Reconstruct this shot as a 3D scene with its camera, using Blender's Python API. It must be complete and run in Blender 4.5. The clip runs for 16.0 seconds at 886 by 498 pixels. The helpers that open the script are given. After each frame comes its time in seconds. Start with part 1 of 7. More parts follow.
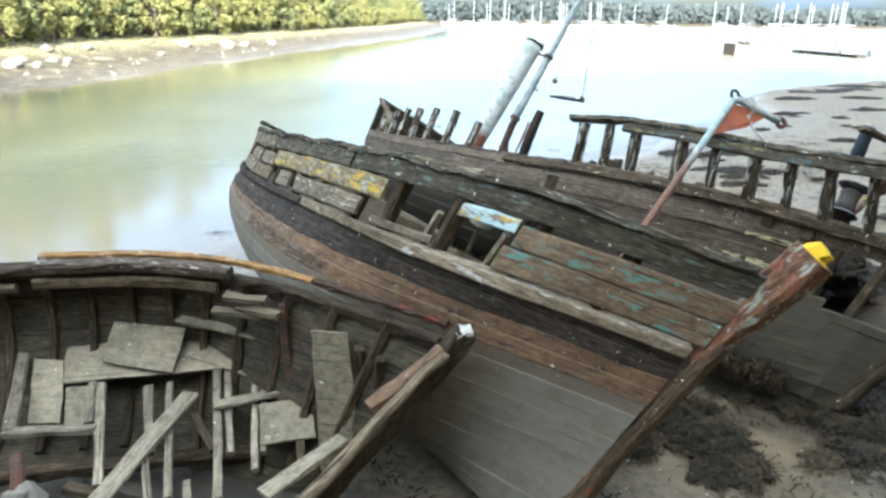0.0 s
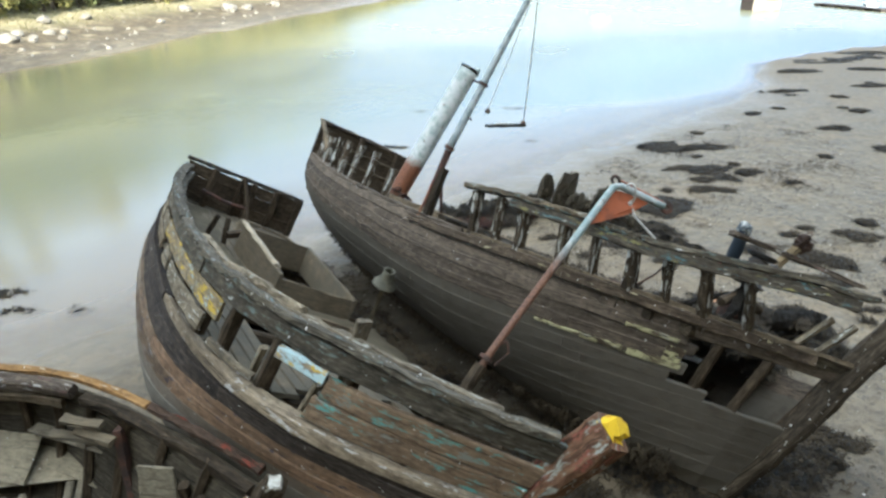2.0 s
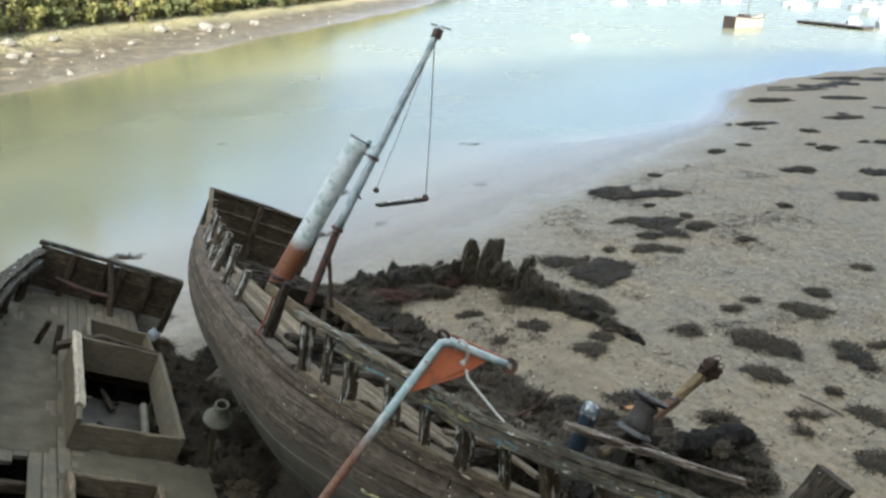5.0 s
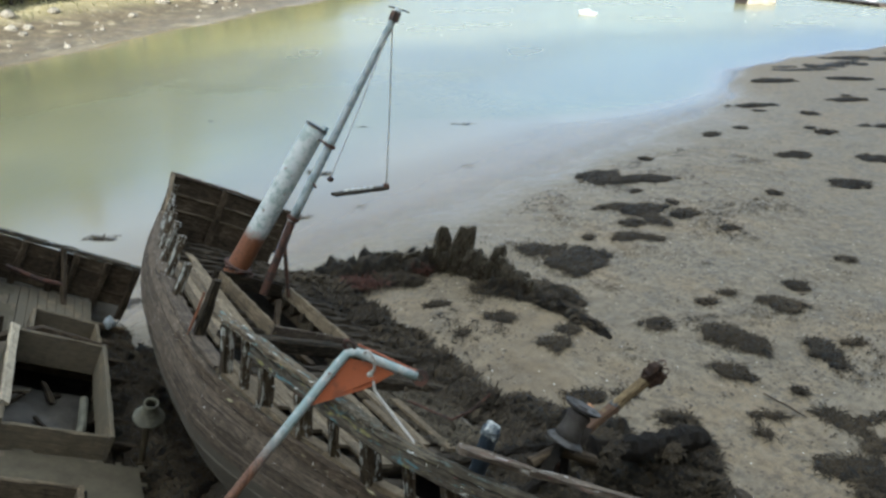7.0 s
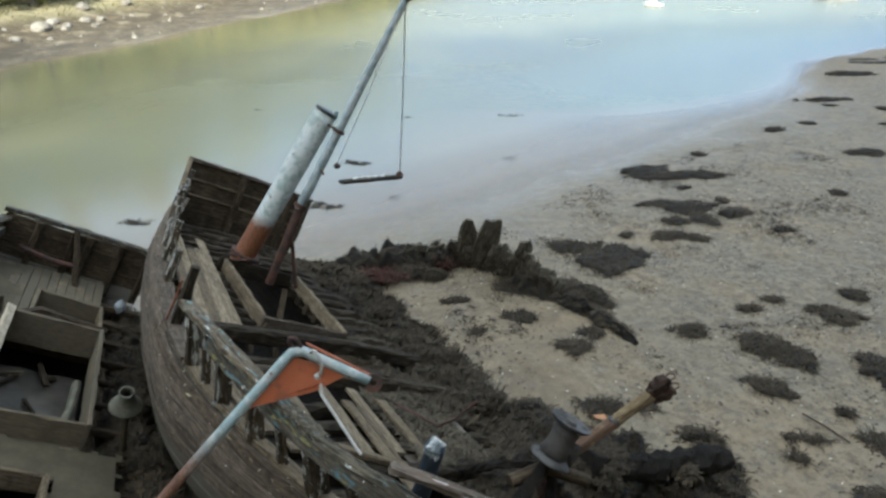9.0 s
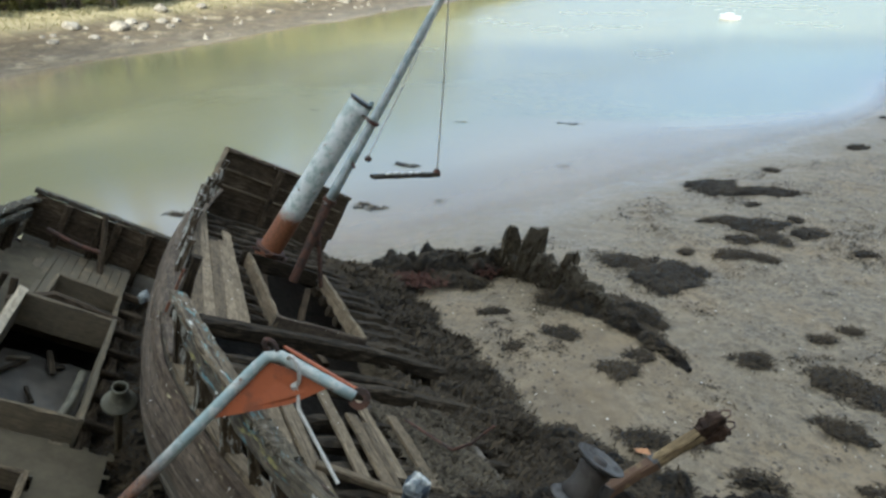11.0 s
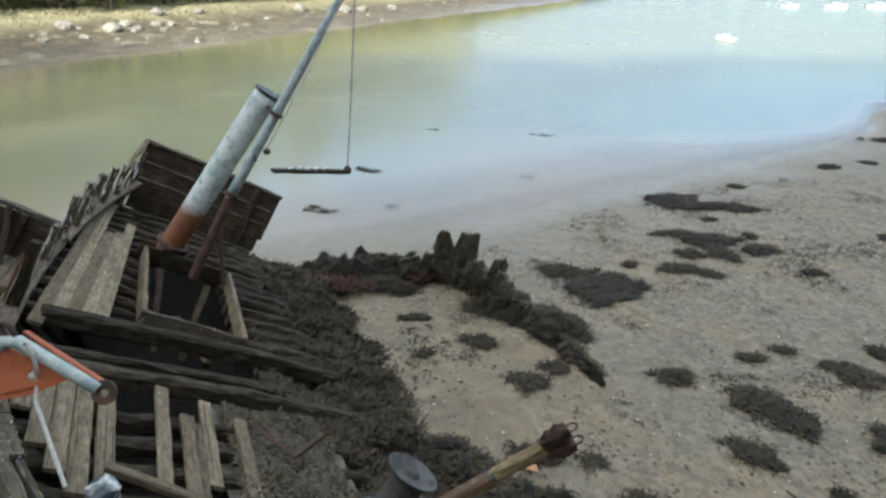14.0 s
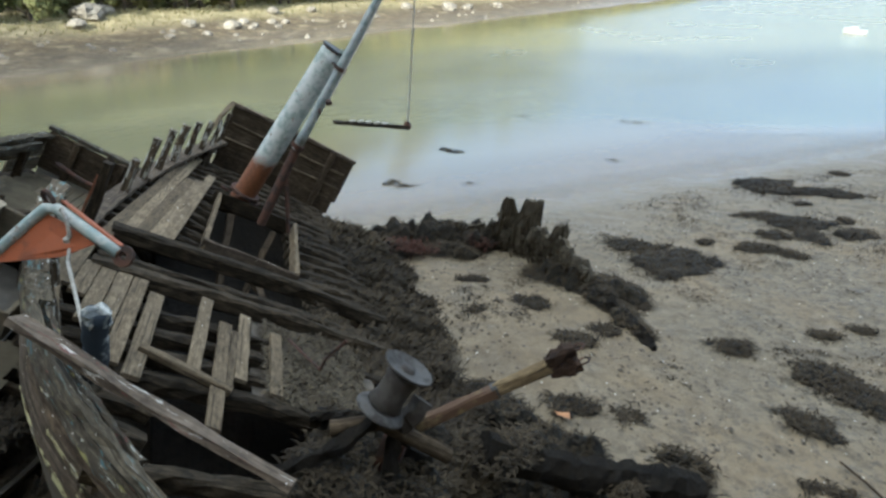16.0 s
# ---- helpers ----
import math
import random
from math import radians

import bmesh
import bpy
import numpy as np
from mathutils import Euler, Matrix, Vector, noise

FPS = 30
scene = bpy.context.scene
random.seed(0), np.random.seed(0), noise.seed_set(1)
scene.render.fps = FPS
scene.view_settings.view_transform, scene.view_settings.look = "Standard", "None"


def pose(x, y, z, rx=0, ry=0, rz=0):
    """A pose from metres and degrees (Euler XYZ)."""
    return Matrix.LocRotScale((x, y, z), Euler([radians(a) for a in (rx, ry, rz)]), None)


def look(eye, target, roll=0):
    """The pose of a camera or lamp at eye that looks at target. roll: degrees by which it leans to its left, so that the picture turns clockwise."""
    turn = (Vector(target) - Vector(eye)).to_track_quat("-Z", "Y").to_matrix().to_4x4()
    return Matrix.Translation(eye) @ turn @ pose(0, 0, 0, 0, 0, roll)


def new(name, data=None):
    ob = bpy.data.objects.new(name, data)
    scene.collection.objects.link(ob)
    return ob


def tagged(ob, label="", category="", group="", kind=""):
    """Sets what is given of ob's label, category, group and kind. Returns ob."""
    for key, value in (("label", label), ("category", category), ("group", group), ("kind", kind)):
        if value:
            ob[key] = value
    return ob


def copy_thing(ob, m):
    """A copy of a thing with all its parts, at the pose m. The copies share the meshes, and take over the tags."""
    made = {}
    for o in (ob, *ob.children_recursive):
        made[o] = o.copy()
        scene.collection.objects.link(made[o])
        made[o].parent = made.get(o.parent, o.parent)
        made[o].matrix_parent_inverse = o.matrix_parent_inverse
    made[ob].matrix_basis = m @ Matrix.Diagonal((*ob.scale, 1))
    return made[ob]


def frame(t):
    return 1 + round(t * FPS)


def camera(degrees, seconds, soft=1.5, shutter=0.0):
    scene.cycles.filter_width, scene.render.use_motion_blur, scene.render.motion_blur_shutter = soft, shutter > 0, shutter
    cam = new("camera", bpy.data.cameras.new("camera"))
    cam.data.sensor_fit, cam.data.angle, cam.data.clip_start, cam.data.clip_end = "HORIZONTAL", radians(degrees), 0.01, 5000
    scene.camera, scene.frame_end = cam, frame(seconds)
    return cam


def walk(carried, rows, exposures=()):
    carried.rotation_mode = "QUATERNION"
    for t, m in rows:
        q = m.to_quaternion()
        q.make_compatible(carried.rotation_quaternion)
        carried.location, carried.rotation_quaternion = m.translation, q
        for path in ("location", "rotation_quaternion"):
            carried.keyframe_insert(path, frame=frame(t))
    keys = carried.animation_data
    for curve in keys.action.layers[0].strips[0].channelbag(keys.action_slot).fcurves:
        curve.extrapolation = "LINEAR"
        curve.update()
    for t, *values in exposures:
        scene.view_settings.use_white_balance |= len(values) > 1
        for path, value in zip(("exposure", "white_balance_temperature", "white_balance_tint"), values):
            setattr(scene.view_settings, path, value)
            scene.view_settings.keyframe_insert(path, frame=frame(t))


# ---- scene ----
cam = camera(68.0, 16.0, soft=2.7)
PATH = [
    (0, (0.861, -0.275, 4.086), (0.689, 1.601, 3.413), 0.6),
    (0.5, (1.129, -0.115, 4.395), (0.96, 1.752, 3.698), 0.7),
    (1, (1.558, 0.058, 4.752), (1.376, 1.907, 4.014), 0.5),
    (1.5, (1.995, 0.289, 5.078), (1.792, 2.121, 4.3), 0.1),
    (2, (2.286, 0.571, 5.318), (2.061, 2.389, 4.516), -0.4),
    (2.5, (2.517, 0.856, 5.502), (2.286, 2.671, 4.695), -0.0),
    (3, (2.798, 1.184, 5.606), (2.579, 3.011, 4.822), 0.2),
    (3.5, (3.112, 1.606, 5.659), (2.909, 3.443, 4.894), -0.3),
    (4, (3.372, 1.986, 5.756), (3.188, 3.829, 5.001), -0.6),
    (6.5, (4.24, 2.731, 6.109), (3.98, 4.534, 5.283), -0.4),
    (7, (4.466, 2.862, 6.068), (4.23, 4.662, 5.228), -0.2),
    (7.5, (4.673, 3.018, 5.977), (4.446, 4.816, 5.132), 0.0),
    (8, (4.861, 3.117, 5.937), (4.602, 4.908, 5.084), -0.3),
    (8.5, (4.985, 3.262, 5.887), (4.657, 5.039, 5.029), -0.7),
    (9, (5.085, 3.461, 5.824), (4.671, 5.221, 4.97), -0.9),
    (9.5, (5.193, 3.712, 5.73), (4.687, 5.455, 4.891), -0.7),
    (11.8, (5.256, 4.436, 5.296), (4.667, 6.164, 4.481), -0.2),
    (12, (5.322, 4.535, 5.27), (4.744, 6.269, 4.458), 0.0),
    (12.5, (5.486, 4.694, 5.213), (4.94, 6.443, 4.411), 0.9),
    (13, (5.743, 4.81, 5.143), (5.199, 6.567, 4.356), 1.5),
    (13.5, (6.033, 4.856, 5.157), (5.468, 6.605, 4.369), 1.5),
    (14, (6.338, 4.841, 5.135), (5.74, 6.581, 4.35), 1.5),
    (14.5, (6.607, 4.818, 5.137), (5.971, 6.542, 4.347), 1.4),
    (15, (6.872, 4.848, 5.026), (6.175, 6.547, 4.235), 1.1),
    (15.5, (7.007, 4.809, 4.879), (6.237, 6.479, 4.094), 0.6),
    (16, (7.083, 4.76, 4.605), (6.206, 6.378, 3.822), 0.2),
]
walk(cam, [(t, look(eye, target, roll)) for t, eye, target, roll in PATH], [(0.0, 3.18, 5560, 3), (1.5, 2.84, 5660, 3), (3.5, 2.64, 5800, 4), (7.0, 2.2, 5740, 3), (9.5, 2.2, 5720, 3), (12.0, 2.21, 5720, 3), (16.0, 2.27, 5720, 3)])

# ---- light ----
world = bpy.data.worlds.new("sky")
scene.world = world
world.use_nodes = True
SUN_AZ, SUN_EL = 172.0, 25.0  # degrees clockwise from +y, and above the horizon
wt = world.node_tree
sky = wt.nodes.new("ShaderNodeTexSky")
sky.sky_type = "NISHITA"
sky.sun_disc = False
sky.sun_elevation = radians(SUN_EL)
sky.sun_rotation = radians(SUN_AZ)
sky.air_density, sky.dust_density, sky.ozone_density = 1.0, 2.2, 1.0
wc = wt.nodes.new("ShaderNodeTexCoord")
wn = wt.nodes.new("ShaderNodeTexNoise")
wn.inputs["Scale"].default_value, wn.inputs["Detail"].default_value, wn.inputs["Roughness"].default_value = 1.9, 6.0, 0.55
wmap = wt.nodes.new("ShaderNodeMapping")
wmap.inputs["Scale"].default_value = (1.0, 1.0, 2.6)
wr = wt.nodes.new("ShaderNodeValToRGB")
wr.color_ramp.elements[0].position, wr.color_ramp.elements[1].position = 0.4, 0.57
wmix = wt.nodes.new("ShaderNodeMix")
wmix.data_type = "RGBA"
whue = wt.nodes.new("ShaderNodeMix")
whue.data_type = "RGBA"
whue.inputs[6].default_value = (2.6, 3.6, 5.2, 1)
whue.inputs[7].default_value = (4.0, 3.8, 3.4, 1)
wt.links.new(wc.outputs["Generated"], wmap.inputs["Vector"])
wt.links.new(wmap.outputs[0], wn.inputs["Vector"])
wt.links.new(wn.outputs[0], wr.inputs[0])
wt.links.new(wr.outputs[0], wmix.inputs[0])
wt.links.new(sky.outputs[0], wmix.inputs[6])
# a thin overcast, darker towards the horizon than overhead
wz = wt.nodes.new("ShaderNodeSeparateXYZ")
wg = wt.nodes.new("ShaderNodeMapRange")
wg.inputs["From Min"].default_value, wg.inputs["From Max"].default_value = 0.0, 0.8
wg.inputs["To Min"].default_value, wg.inputs["To Max"].default_value = 0.17, 1.3
wv = wt.nodes.new("ShaderNodeVectorMath")
wv.operation = "SCALE"
wt.links.new(wc.outputs["Generated"], wz.inputs[0])
wt.links.new(wz.outputs[2], wg.inputs[0])
wh = wt.nodes.new("ShaderNodeMapRange")
wh.inputs["From Min"].default_value, wh.inputs["From Max"].default_value = 0.18, 0.7
wt.links.new(wz.outputs[2], wh.inputs[0])
wt.links.new(wh.outputs[0], whue.inputs[0])
wt.links.new(whue.outputs[2], wmix.inputs[7])
wt.links.new(wmix.outputs[2], wv.inputs[0])
wt.links.new(wg.outputs[0], wv.inputs["Scale"])
wt.links.new(wv.outputs[0], wt.nodes["Background"].inputs[0])
wt.nodes["Background"].inputs[1].default_value = 0.15
sun = new("sun", bpy.data.lights.new("sun", "SUN"))
sun.data.energy, sun.data.angle, sun.data.color = 3.2, radians(2.5), (1.0, 0.93, 0.8)
az, el = radians(SUN_AZ), radians(SUN_EL)
toward = Vector((math.sin(az) * math.cos(el), math.cos(az) * math.cos(el), math.sin(el)))
sun.matrix_world = look(toward * 50, (0, 0, 0))

rnd = random.Random(7)
WATER = -0.4


# ---- materials ----
class Nodes:
    """A small helper that builds a node material."""

    def __init__(self, name):
        self.mat = bpy.data.materials.new(name)
        self.mat.use_nodes = True
        self.nt = self.mat.node_tree
        self.bsdf = self.nt.nodes["Principled BSDF"]

    def node(self, kind, **values):
        n = self.nt.nodes.new("ShaderNode" + kind)
        for k, v in values.items():
            n.inputs[k].default_value = v
        return n

    def link(self, a, b):
        self.nt.links.new(a, b)

    def coords(self, which, scale, shift=True):
        tc = self.node("TexCoord")
        out = tc.outputs[which]
        if shift:
            info = self.node("ObjectInfo")
            mul = self.node("VectorMath")
            mul.operation = "SCALE"
            mul.inputs[0].default_value = (37.0, 19.0, 53.0)
            self.link(info.outputs["Random"], mul.inputs["Scale"])
            add = self.node("VectorMath")
            self.link(out, add.inputs[0])
            self.link(mul.outputs[0], add.inputs[1])
            out = add.outputs[0]
        mp = self.node("Mapping")
        mp.inputs["Scale"].default_value = scale
        self.link(out, mp.inputs["Vector"])
        return mp.outputs[0]

    def noise(self, vec, scale, detail=4.0, rough=0.6, distort=0.0):
        n = self.node("TexNoise", Scale=scale, Detail=detail, Roughness=rough, Distortion=distort)
        self.link(vec, n.inputs["Vector"])
        return n.outputs[0]

    def ramp(self, fac, *stops):
        r = self.node("ValToRGB")
        e = r.color_ramp.elements
        while len(e) < len(stops):
            e.new(0.5)
        for el_, (p, c) in zip(e, stops):
            el_.position = p
            el_.color = (c, c, c, 1) if isinstance(c, (int, float)) else (*c, 1)
        self.link(fac, r.inputs[0])
        return r.outputs[0]

    def mix(self, fac, a, b, mode="MIX"):
        m = self.node("Mix")
        m.data_type, m.blend_type = "RGBA", mode
        for sock, v in ((m.inputs[0], fac), (m.inputs[6], a), (m.inputs[7], b)):
            if isinstance(v, (int, float)):
                sock.default_value = v
            elif isinstance(v, tuple):
                sock.default_value = (*v, 1)
            else:
                self.link(v, sock)
        return m.outputs[2]

    def math(self, op, a, b=0.0):
        m = self.node("Math")
        m.operation = op
        for i, v in enumerate((a, b)):
            if isinstance(v, (int, float)):
                m.inputs[i].default_value = v
            else:
                self.link(v, m.inputs[i])
        return m.outputs[0]

    def bump(self, height, strength, distance=0.01):
        b = self.node("Bump", Strength=strength, Distance=distance)
        self.link(height, b.inputs["Height"])
        self.link(b.outputs[0], self.bsdf.inputs["Normal"])

    def done(self, colour, rough=0.8, metal=0.0, spec=0.4):
        s = self.bsdf.inputs
        for sock, v in ((s["Base Color"], colour), (s["Roughness"], rough), (s["Metallic"], metal), (s["Specular IOR Level"], spec)):
            if isinstance(v, (int, float)):
                sock.default_value = v
            elif isinstance(v, tuple):
                sock.default_value = (*v, 1)
            else:
                self.link(v, sock)
        return self.mat


def wood(name, dark, mid, light, paints=(), specks=0.0, film=None, rough=0.85, cover=1.0):
    """Weathered timber: grain along u, stains, cracks, flaking coats of paint (colour, cover), bird lime and a film of dried mud."""
    n = Nodes(name)
    dark, mid, light = [(c[0] * 1.14, c[1], c[2] * 0.77) for c in (dark, mid, light)]
    uv = n.coords("UV", (1, 1, 1))
    long_uv = n.node("Mapping")
    long_uv.inputs["Scale"].default_value = (4.5, 30.0, 1.0)
    n.link(uv, long_uv.inputs["Vector"])
    grain = n.noise(long_uv.outputs[0], 1.6, 6.0, 0.65, 0.3)
    ob = n.coords("Object", (1, 1, 1))
    stain = n.noise(ob, 2.3, 5.0, 0.6)
    col = n.ramp(grain, (0.28, dark), (0.5, mid), (0.74, light))
    col = n.mix(n.ramp(stain, (0.38, 0.75), (0.66, 0.0)), col, n.mix(0.5, col, tuple(c * 0.45 for c in dark)))
    grime = n.noise(ob, 13.0, 7.0, 0.72)
    col = n.mix(1.0, col, n.ramp(grime, (0.34, 0.62), (0.48, 0.96), (0.68, 1.2)), "MULTIPLY")
    info = n.node("ObjectInfo")
    tone = n.ramp(info.outputs["Random"], (0.0, 0.72), (1.0, 1.2))
    col = n.mix(1.0, col, tone, "MULTIPLY")
    crack_uv = n.node("Mapping")
    crack_uv.inputs["Scale"].default_value = (0.9, 70.0, 1.0)
    n.link(uv, crack_uv.inputs["Vector"])
    crack = n.ramp(n.noise(crack_uv.outputs[0], 1.0, 2.0, 0.5), (0.33, 0.0), (0.39, 1.0))
    col = n.mix(crack, tuple(c * 0.5 for c in dark), col)
    height = n.math("ADD", n.math("MULTIPLY", crack, 0.6), grain)
    for i, (colour, cover) in enumerate(paints):
        pm = n.node("Mapping")
        pm.inputs["Scale"].default_value = (0.8, 3.4, 1.0)
        pm.inputs["Location"].default_value = (3.1 * i, 7.7 * i, 0)
        n.link(uv, pm.inputs["Vector"])
        flake = n.noise(pm.outputs[0], 5.5, 9.0, 0.72)
        edge = 0.66 - 0.32 * cover
        mask = n.ramp(flake, (edge - 0.015, 0.0), (edge + 0.02, 1.0))
        shade = n.mix(n.math("MULTIPLY", stain, 0.5), colour, tuple(c * 0.6 for c in colour))
        col = n.mix(mask, col, shade)
        height = n.math("ADD", height, n.math("MULTIPLY", mask, 0.25))
    if specks:
        sp = n.noise(ob, 30.0, 2.0, 0.5)
        col = n.mix(n.ramp(sp, (0.74 - 0.1 * specks, 0.0), (0.76 - 0.1 * specks, 1.0)), col, (0.72, 0.7, 0.64))
    if film:
        fm = n.noise(ob, 4.0, 6.0, 0.65)
        col = n.mix(n.ramp(fm, (0.3, 0.8 * cover - 0.3 * cover**2), (0.55, 0.97 * cover)), col, film)
    n.bump(height, 0.55, 0.006)
    return n.done(col, rough, 0.0, 0.12)


DECK = wood("grey weathered deck wood", (0.048, 0.042, 0.034), (0.122, 0.106, 0.086), (0.215, 0.19, 0.155))
PALE = wood("pale bleached boards", (0.072, 0.063, 0.052), (0.158, 0.139, 0.114), (0.25, 0.223, 0.187), specks=0.03)
MUDDY = wood("deck wood under a film of mud", (0.09, 0.075, 0.055), (0.18, 0.15, 0.115), (0.28, 0.24, 0.19), film=(0.082, 0.071, 0.05))
BLEACH = wood("bleached board", (0.24, 0.225, 0.2), (0.36, 0.345, 0.315), (0.46, 0.445, 0.41))
DARK = wood("dark tarred wood", (0.0156, 0.013, 0.0104), (0.0455, 0.0377, 0.0299), (0.1105, 0.0936, 0.0754))
BEAM = wood("wet dark beam wood", (0.009, 0.008, 0.006), (0.029, 0.025, 0.02), (0.09, 0.078, 0.063))
BLACK = wood("black strake wood", (0.0144, 0.0132, 0.0144), (0.0384, 0.0348, 0.036), (0.102, 0.09, 0.0816), specks=0.12)
BROWN = wood("brown bare hull wood", (0.07, 0.055, 0.044), (0.128, 0.1, 0.08), (0.195, 0.158, 0.13), paints=(((0.16, 0.145, 0.125), 0.22), ((0.045, 0.035, 0.038), 0.24)), specks=0.2)
HALFSILT = wood("brown hull wood half coated in silt", (0.07, 0.055, 0.042), (0.125, 0.1, 0.077), (0.19, 0.155, 0.122), specks=0.18, film=(0.15, 0.133, 0.108), cover=0.6)
RUSSET = wood("reddish brown hull wood", (0.08, 0.057, 0.044), (0.138, 0.1, 0.076), (0.205, 0.155, 0.122), paints=(((0.15, 0.13, 0.11), 0.16), ((0.05, 0.04, 0.045), 0.2)), specks=0.16)
SILT = wood("hull wood coated in damp silt", (0.06, 0.055, 0.043), (0.09, 0.082, 0.064), (0.13, 0.118, 0.093), specks=0.18, film=(0.168, 0.152, 0.124))
SILT_DRY = wood("hull wood coated in dry silt", (0.09, 0.08, 0.064), (0.14, 0.126, 0.1), (0.21, 0.19, 0.155), film=(0.17, 0.156, 0.125), cover=0.9)
HULLC = wood("grey brown hull wood", (0.045, 0.04, 0.037), (0.088, 0.078, 0.072), (0.155, 0.138, 0.128), specks=0.06)
HULLC_LOW = wood("dark slimy hull wood", (0.024, 0.021, 0.017), (0.06, 0.052, 0.042), (0.12, 0.105, 0.086), film=(0.082, 0.072, 0.055), cover=0.95)
EDGE = wood("edge plank with flecks of yellow", (0.0264, 0.0216, 0.0192), (0.0744, 0.0624, 0.054), (0.168, 0.144, 0.12), paints=(((0.45, 0.4, 0.24), 0.08),), specks=0.16)
HULLC_YEL = wood("hull wood with flaking yellow line", (0.03, 0.025, 0.02), (0.07, 0.058, 0.048), (0.14, 0.118, 0.095), paints=(((0.4, 0.37, 0.2), 0.5), ((0.45, 0.43, 0.33), 0.24)))
RAIL_TEAL = wood("rail with flaking teal and white paint", (0.0403, 0.0345, 0.0299), (0.115, 0.1012, 0.0851), (0.253, 0.23, 0.1955), paints=(((0.13, 0.21, 0.2), 0.3), ((0.5, 0.49, 0.42), 0.16), ((0.42, 0.33, 0.1), 0.06)), specks=0.14)
RAIL_DARK = wood("dark rail with faded grey green paint", (0.028, 0.027, 0.024), (0.068, 0.065, 0.059), (0.155, 0.15, 0.136), paints=(((0.12, 0.145, 0.13), 0.2), ((0.42, 0.42, 0.38), 0.08)), specks=0.16)
RAIL_MULTI = wood("rail face with flecks of teal, yellow, red and white", (0.02, 0.019, 0.018), (0.055, 0.052, 0.048), (0.13, 0.125, 0.115), paints=(((0.07, 0.13, 0.14), 0.22), ((0.2, 0.18, 0.07), 0.2), ((0.13, 0.05, 0.04), 0.1), ((0.42, 0.42, 0.37), 0.12)), specks=0.1)
STANCH = wood("stanchion wood with white flakes", (0.0175, 0.0149, 0.0121), (0.054, 0.0459, 0.0378), (0.1485, 0.1283, 0.1053), paints=(((0.4, 0.39, 0.34), 0.32),), specks=0.25)
TEAL = wood("plank with flaking teal paint", (0.06, 0.046, 0.036), (0.125, 0.098, 0.077), (0.2, 0.165, 0.13), paints=(((0.16, 0.16, 0.13), 0.2), ((0.1, 0.22, 0.19), 0.24)), specks=0.05)
YELLOW = wood("plank with flaking yellow paint", (0.08, 0.07, 0.055), (0.18, 0.16, 0.125), (0.3, 0.265, 0.21), paints=(((0.3, 0.36, 0.34), 0.26), ((0.42, 0.29, 0.045), 0.32)))
BLUEWHITE = wood("plank with pale blue and yellow paint", (0.1, 0.09, 0.075), (0.22, 0.2, 0.17), (0.36, 0.33, 0.28), paints=(((0.4, 0.52, 0.52), 0.52), ((0.5, 0.34, 0.06), 0.26)))
GREYPLANK = wood("grey bleached bulwark plank", (0.07, 0.064, 0.055), (0.16, 0.148, 0.128), (0.3, 0.28, 0.245), paints=(((0.42, 0.42, 0.37), 0.18),), specks=0.1)
WHITEPLANK = wood("rubbing strake with worn white paint", (0.08, 0.068, 0.056), (0.19, 0.17, 0.145), (0.33, 0.3, 0.26), paints=(((0.4, 0.38, 0.34), 0.2),))
STEM = wood("stem timber with red and grey paint", (0.06, 0.035, 0.025), (0.14, 0.085, 0.06), (0.26, 0.17, 0.12), paints=(((0.17, 0.06, 0.038), 0.3), ((0.24, 0.24, 0.2), 0.26)), specks=0.1)
STEM_LOW = wood("stem timber under silt", (0.03, 0.024, 0.018), (0.065, 0.052, 0.04), (0.12, 0.1, 0.08), paints=(((0.16, 0.05, 0.03), 0.16),), specks=0.1)
STEM_DARK = wood("dark stem timber with white crust", (0.018, 0.016, 0.014), (0.05, 0.044, 0.038), (0.12, 0.11, 0.095), specks=0.3)
YCAP = wood("yellow painted cap", (0.2, 0.12, 0.02), (0.32, 0.21, 0.03), (0.4, 0.28, 0.05), paints=(((0.58, 0.38, 0.02), 0.7),))
OCHRE = wood("ochre stained gunwale capping", (0.09, 0.056, 0.026), (0.19, 0.12, 0.055), (0.33, 0.225, 0.12), paints=(((0.42, 0.38, 0.3), 0.14),), specks=0.15)
PURPLE = wood("rail with worn maroon and grey paint", (0.04, 0.034, 0.032), (0.1, 0.088, 0.082), (0.22, 0.2, 0.185), paints=(((0.12, 0.055, 0.05), 0.14), ((0.38, 0.36, 0.33), 0.16)), specks=0.12)
GREYB = wood("grey weathered loose boards", (0.085, 0.083, 0.076), (0.185, 0.18, 0.165), (0.28, 0.275, 0.255), specks=0.05)
SHEETW = wood("warped grey plywood", (0.13, 0.127, 0.112), (0.2, 0.195, 0.172), (0.27, 0.262, 0.232), specks=0.14)
# inner planking tone includes the shade inside the open hull
INSIDE = wood("inner planking darkened for hull shade", (0.022, 0.021, 0.019), (0.05, 0.047, 0.041), (0.1, 0.094, 0.082))
COAM = wood("brown weathered coaming", (0.042, 0.035, 0.025), (0.092, 0.077, 0.056), (0.165, 0.142, 0.106), film=(0.1, 0.088, 0.064), cover=0.45)


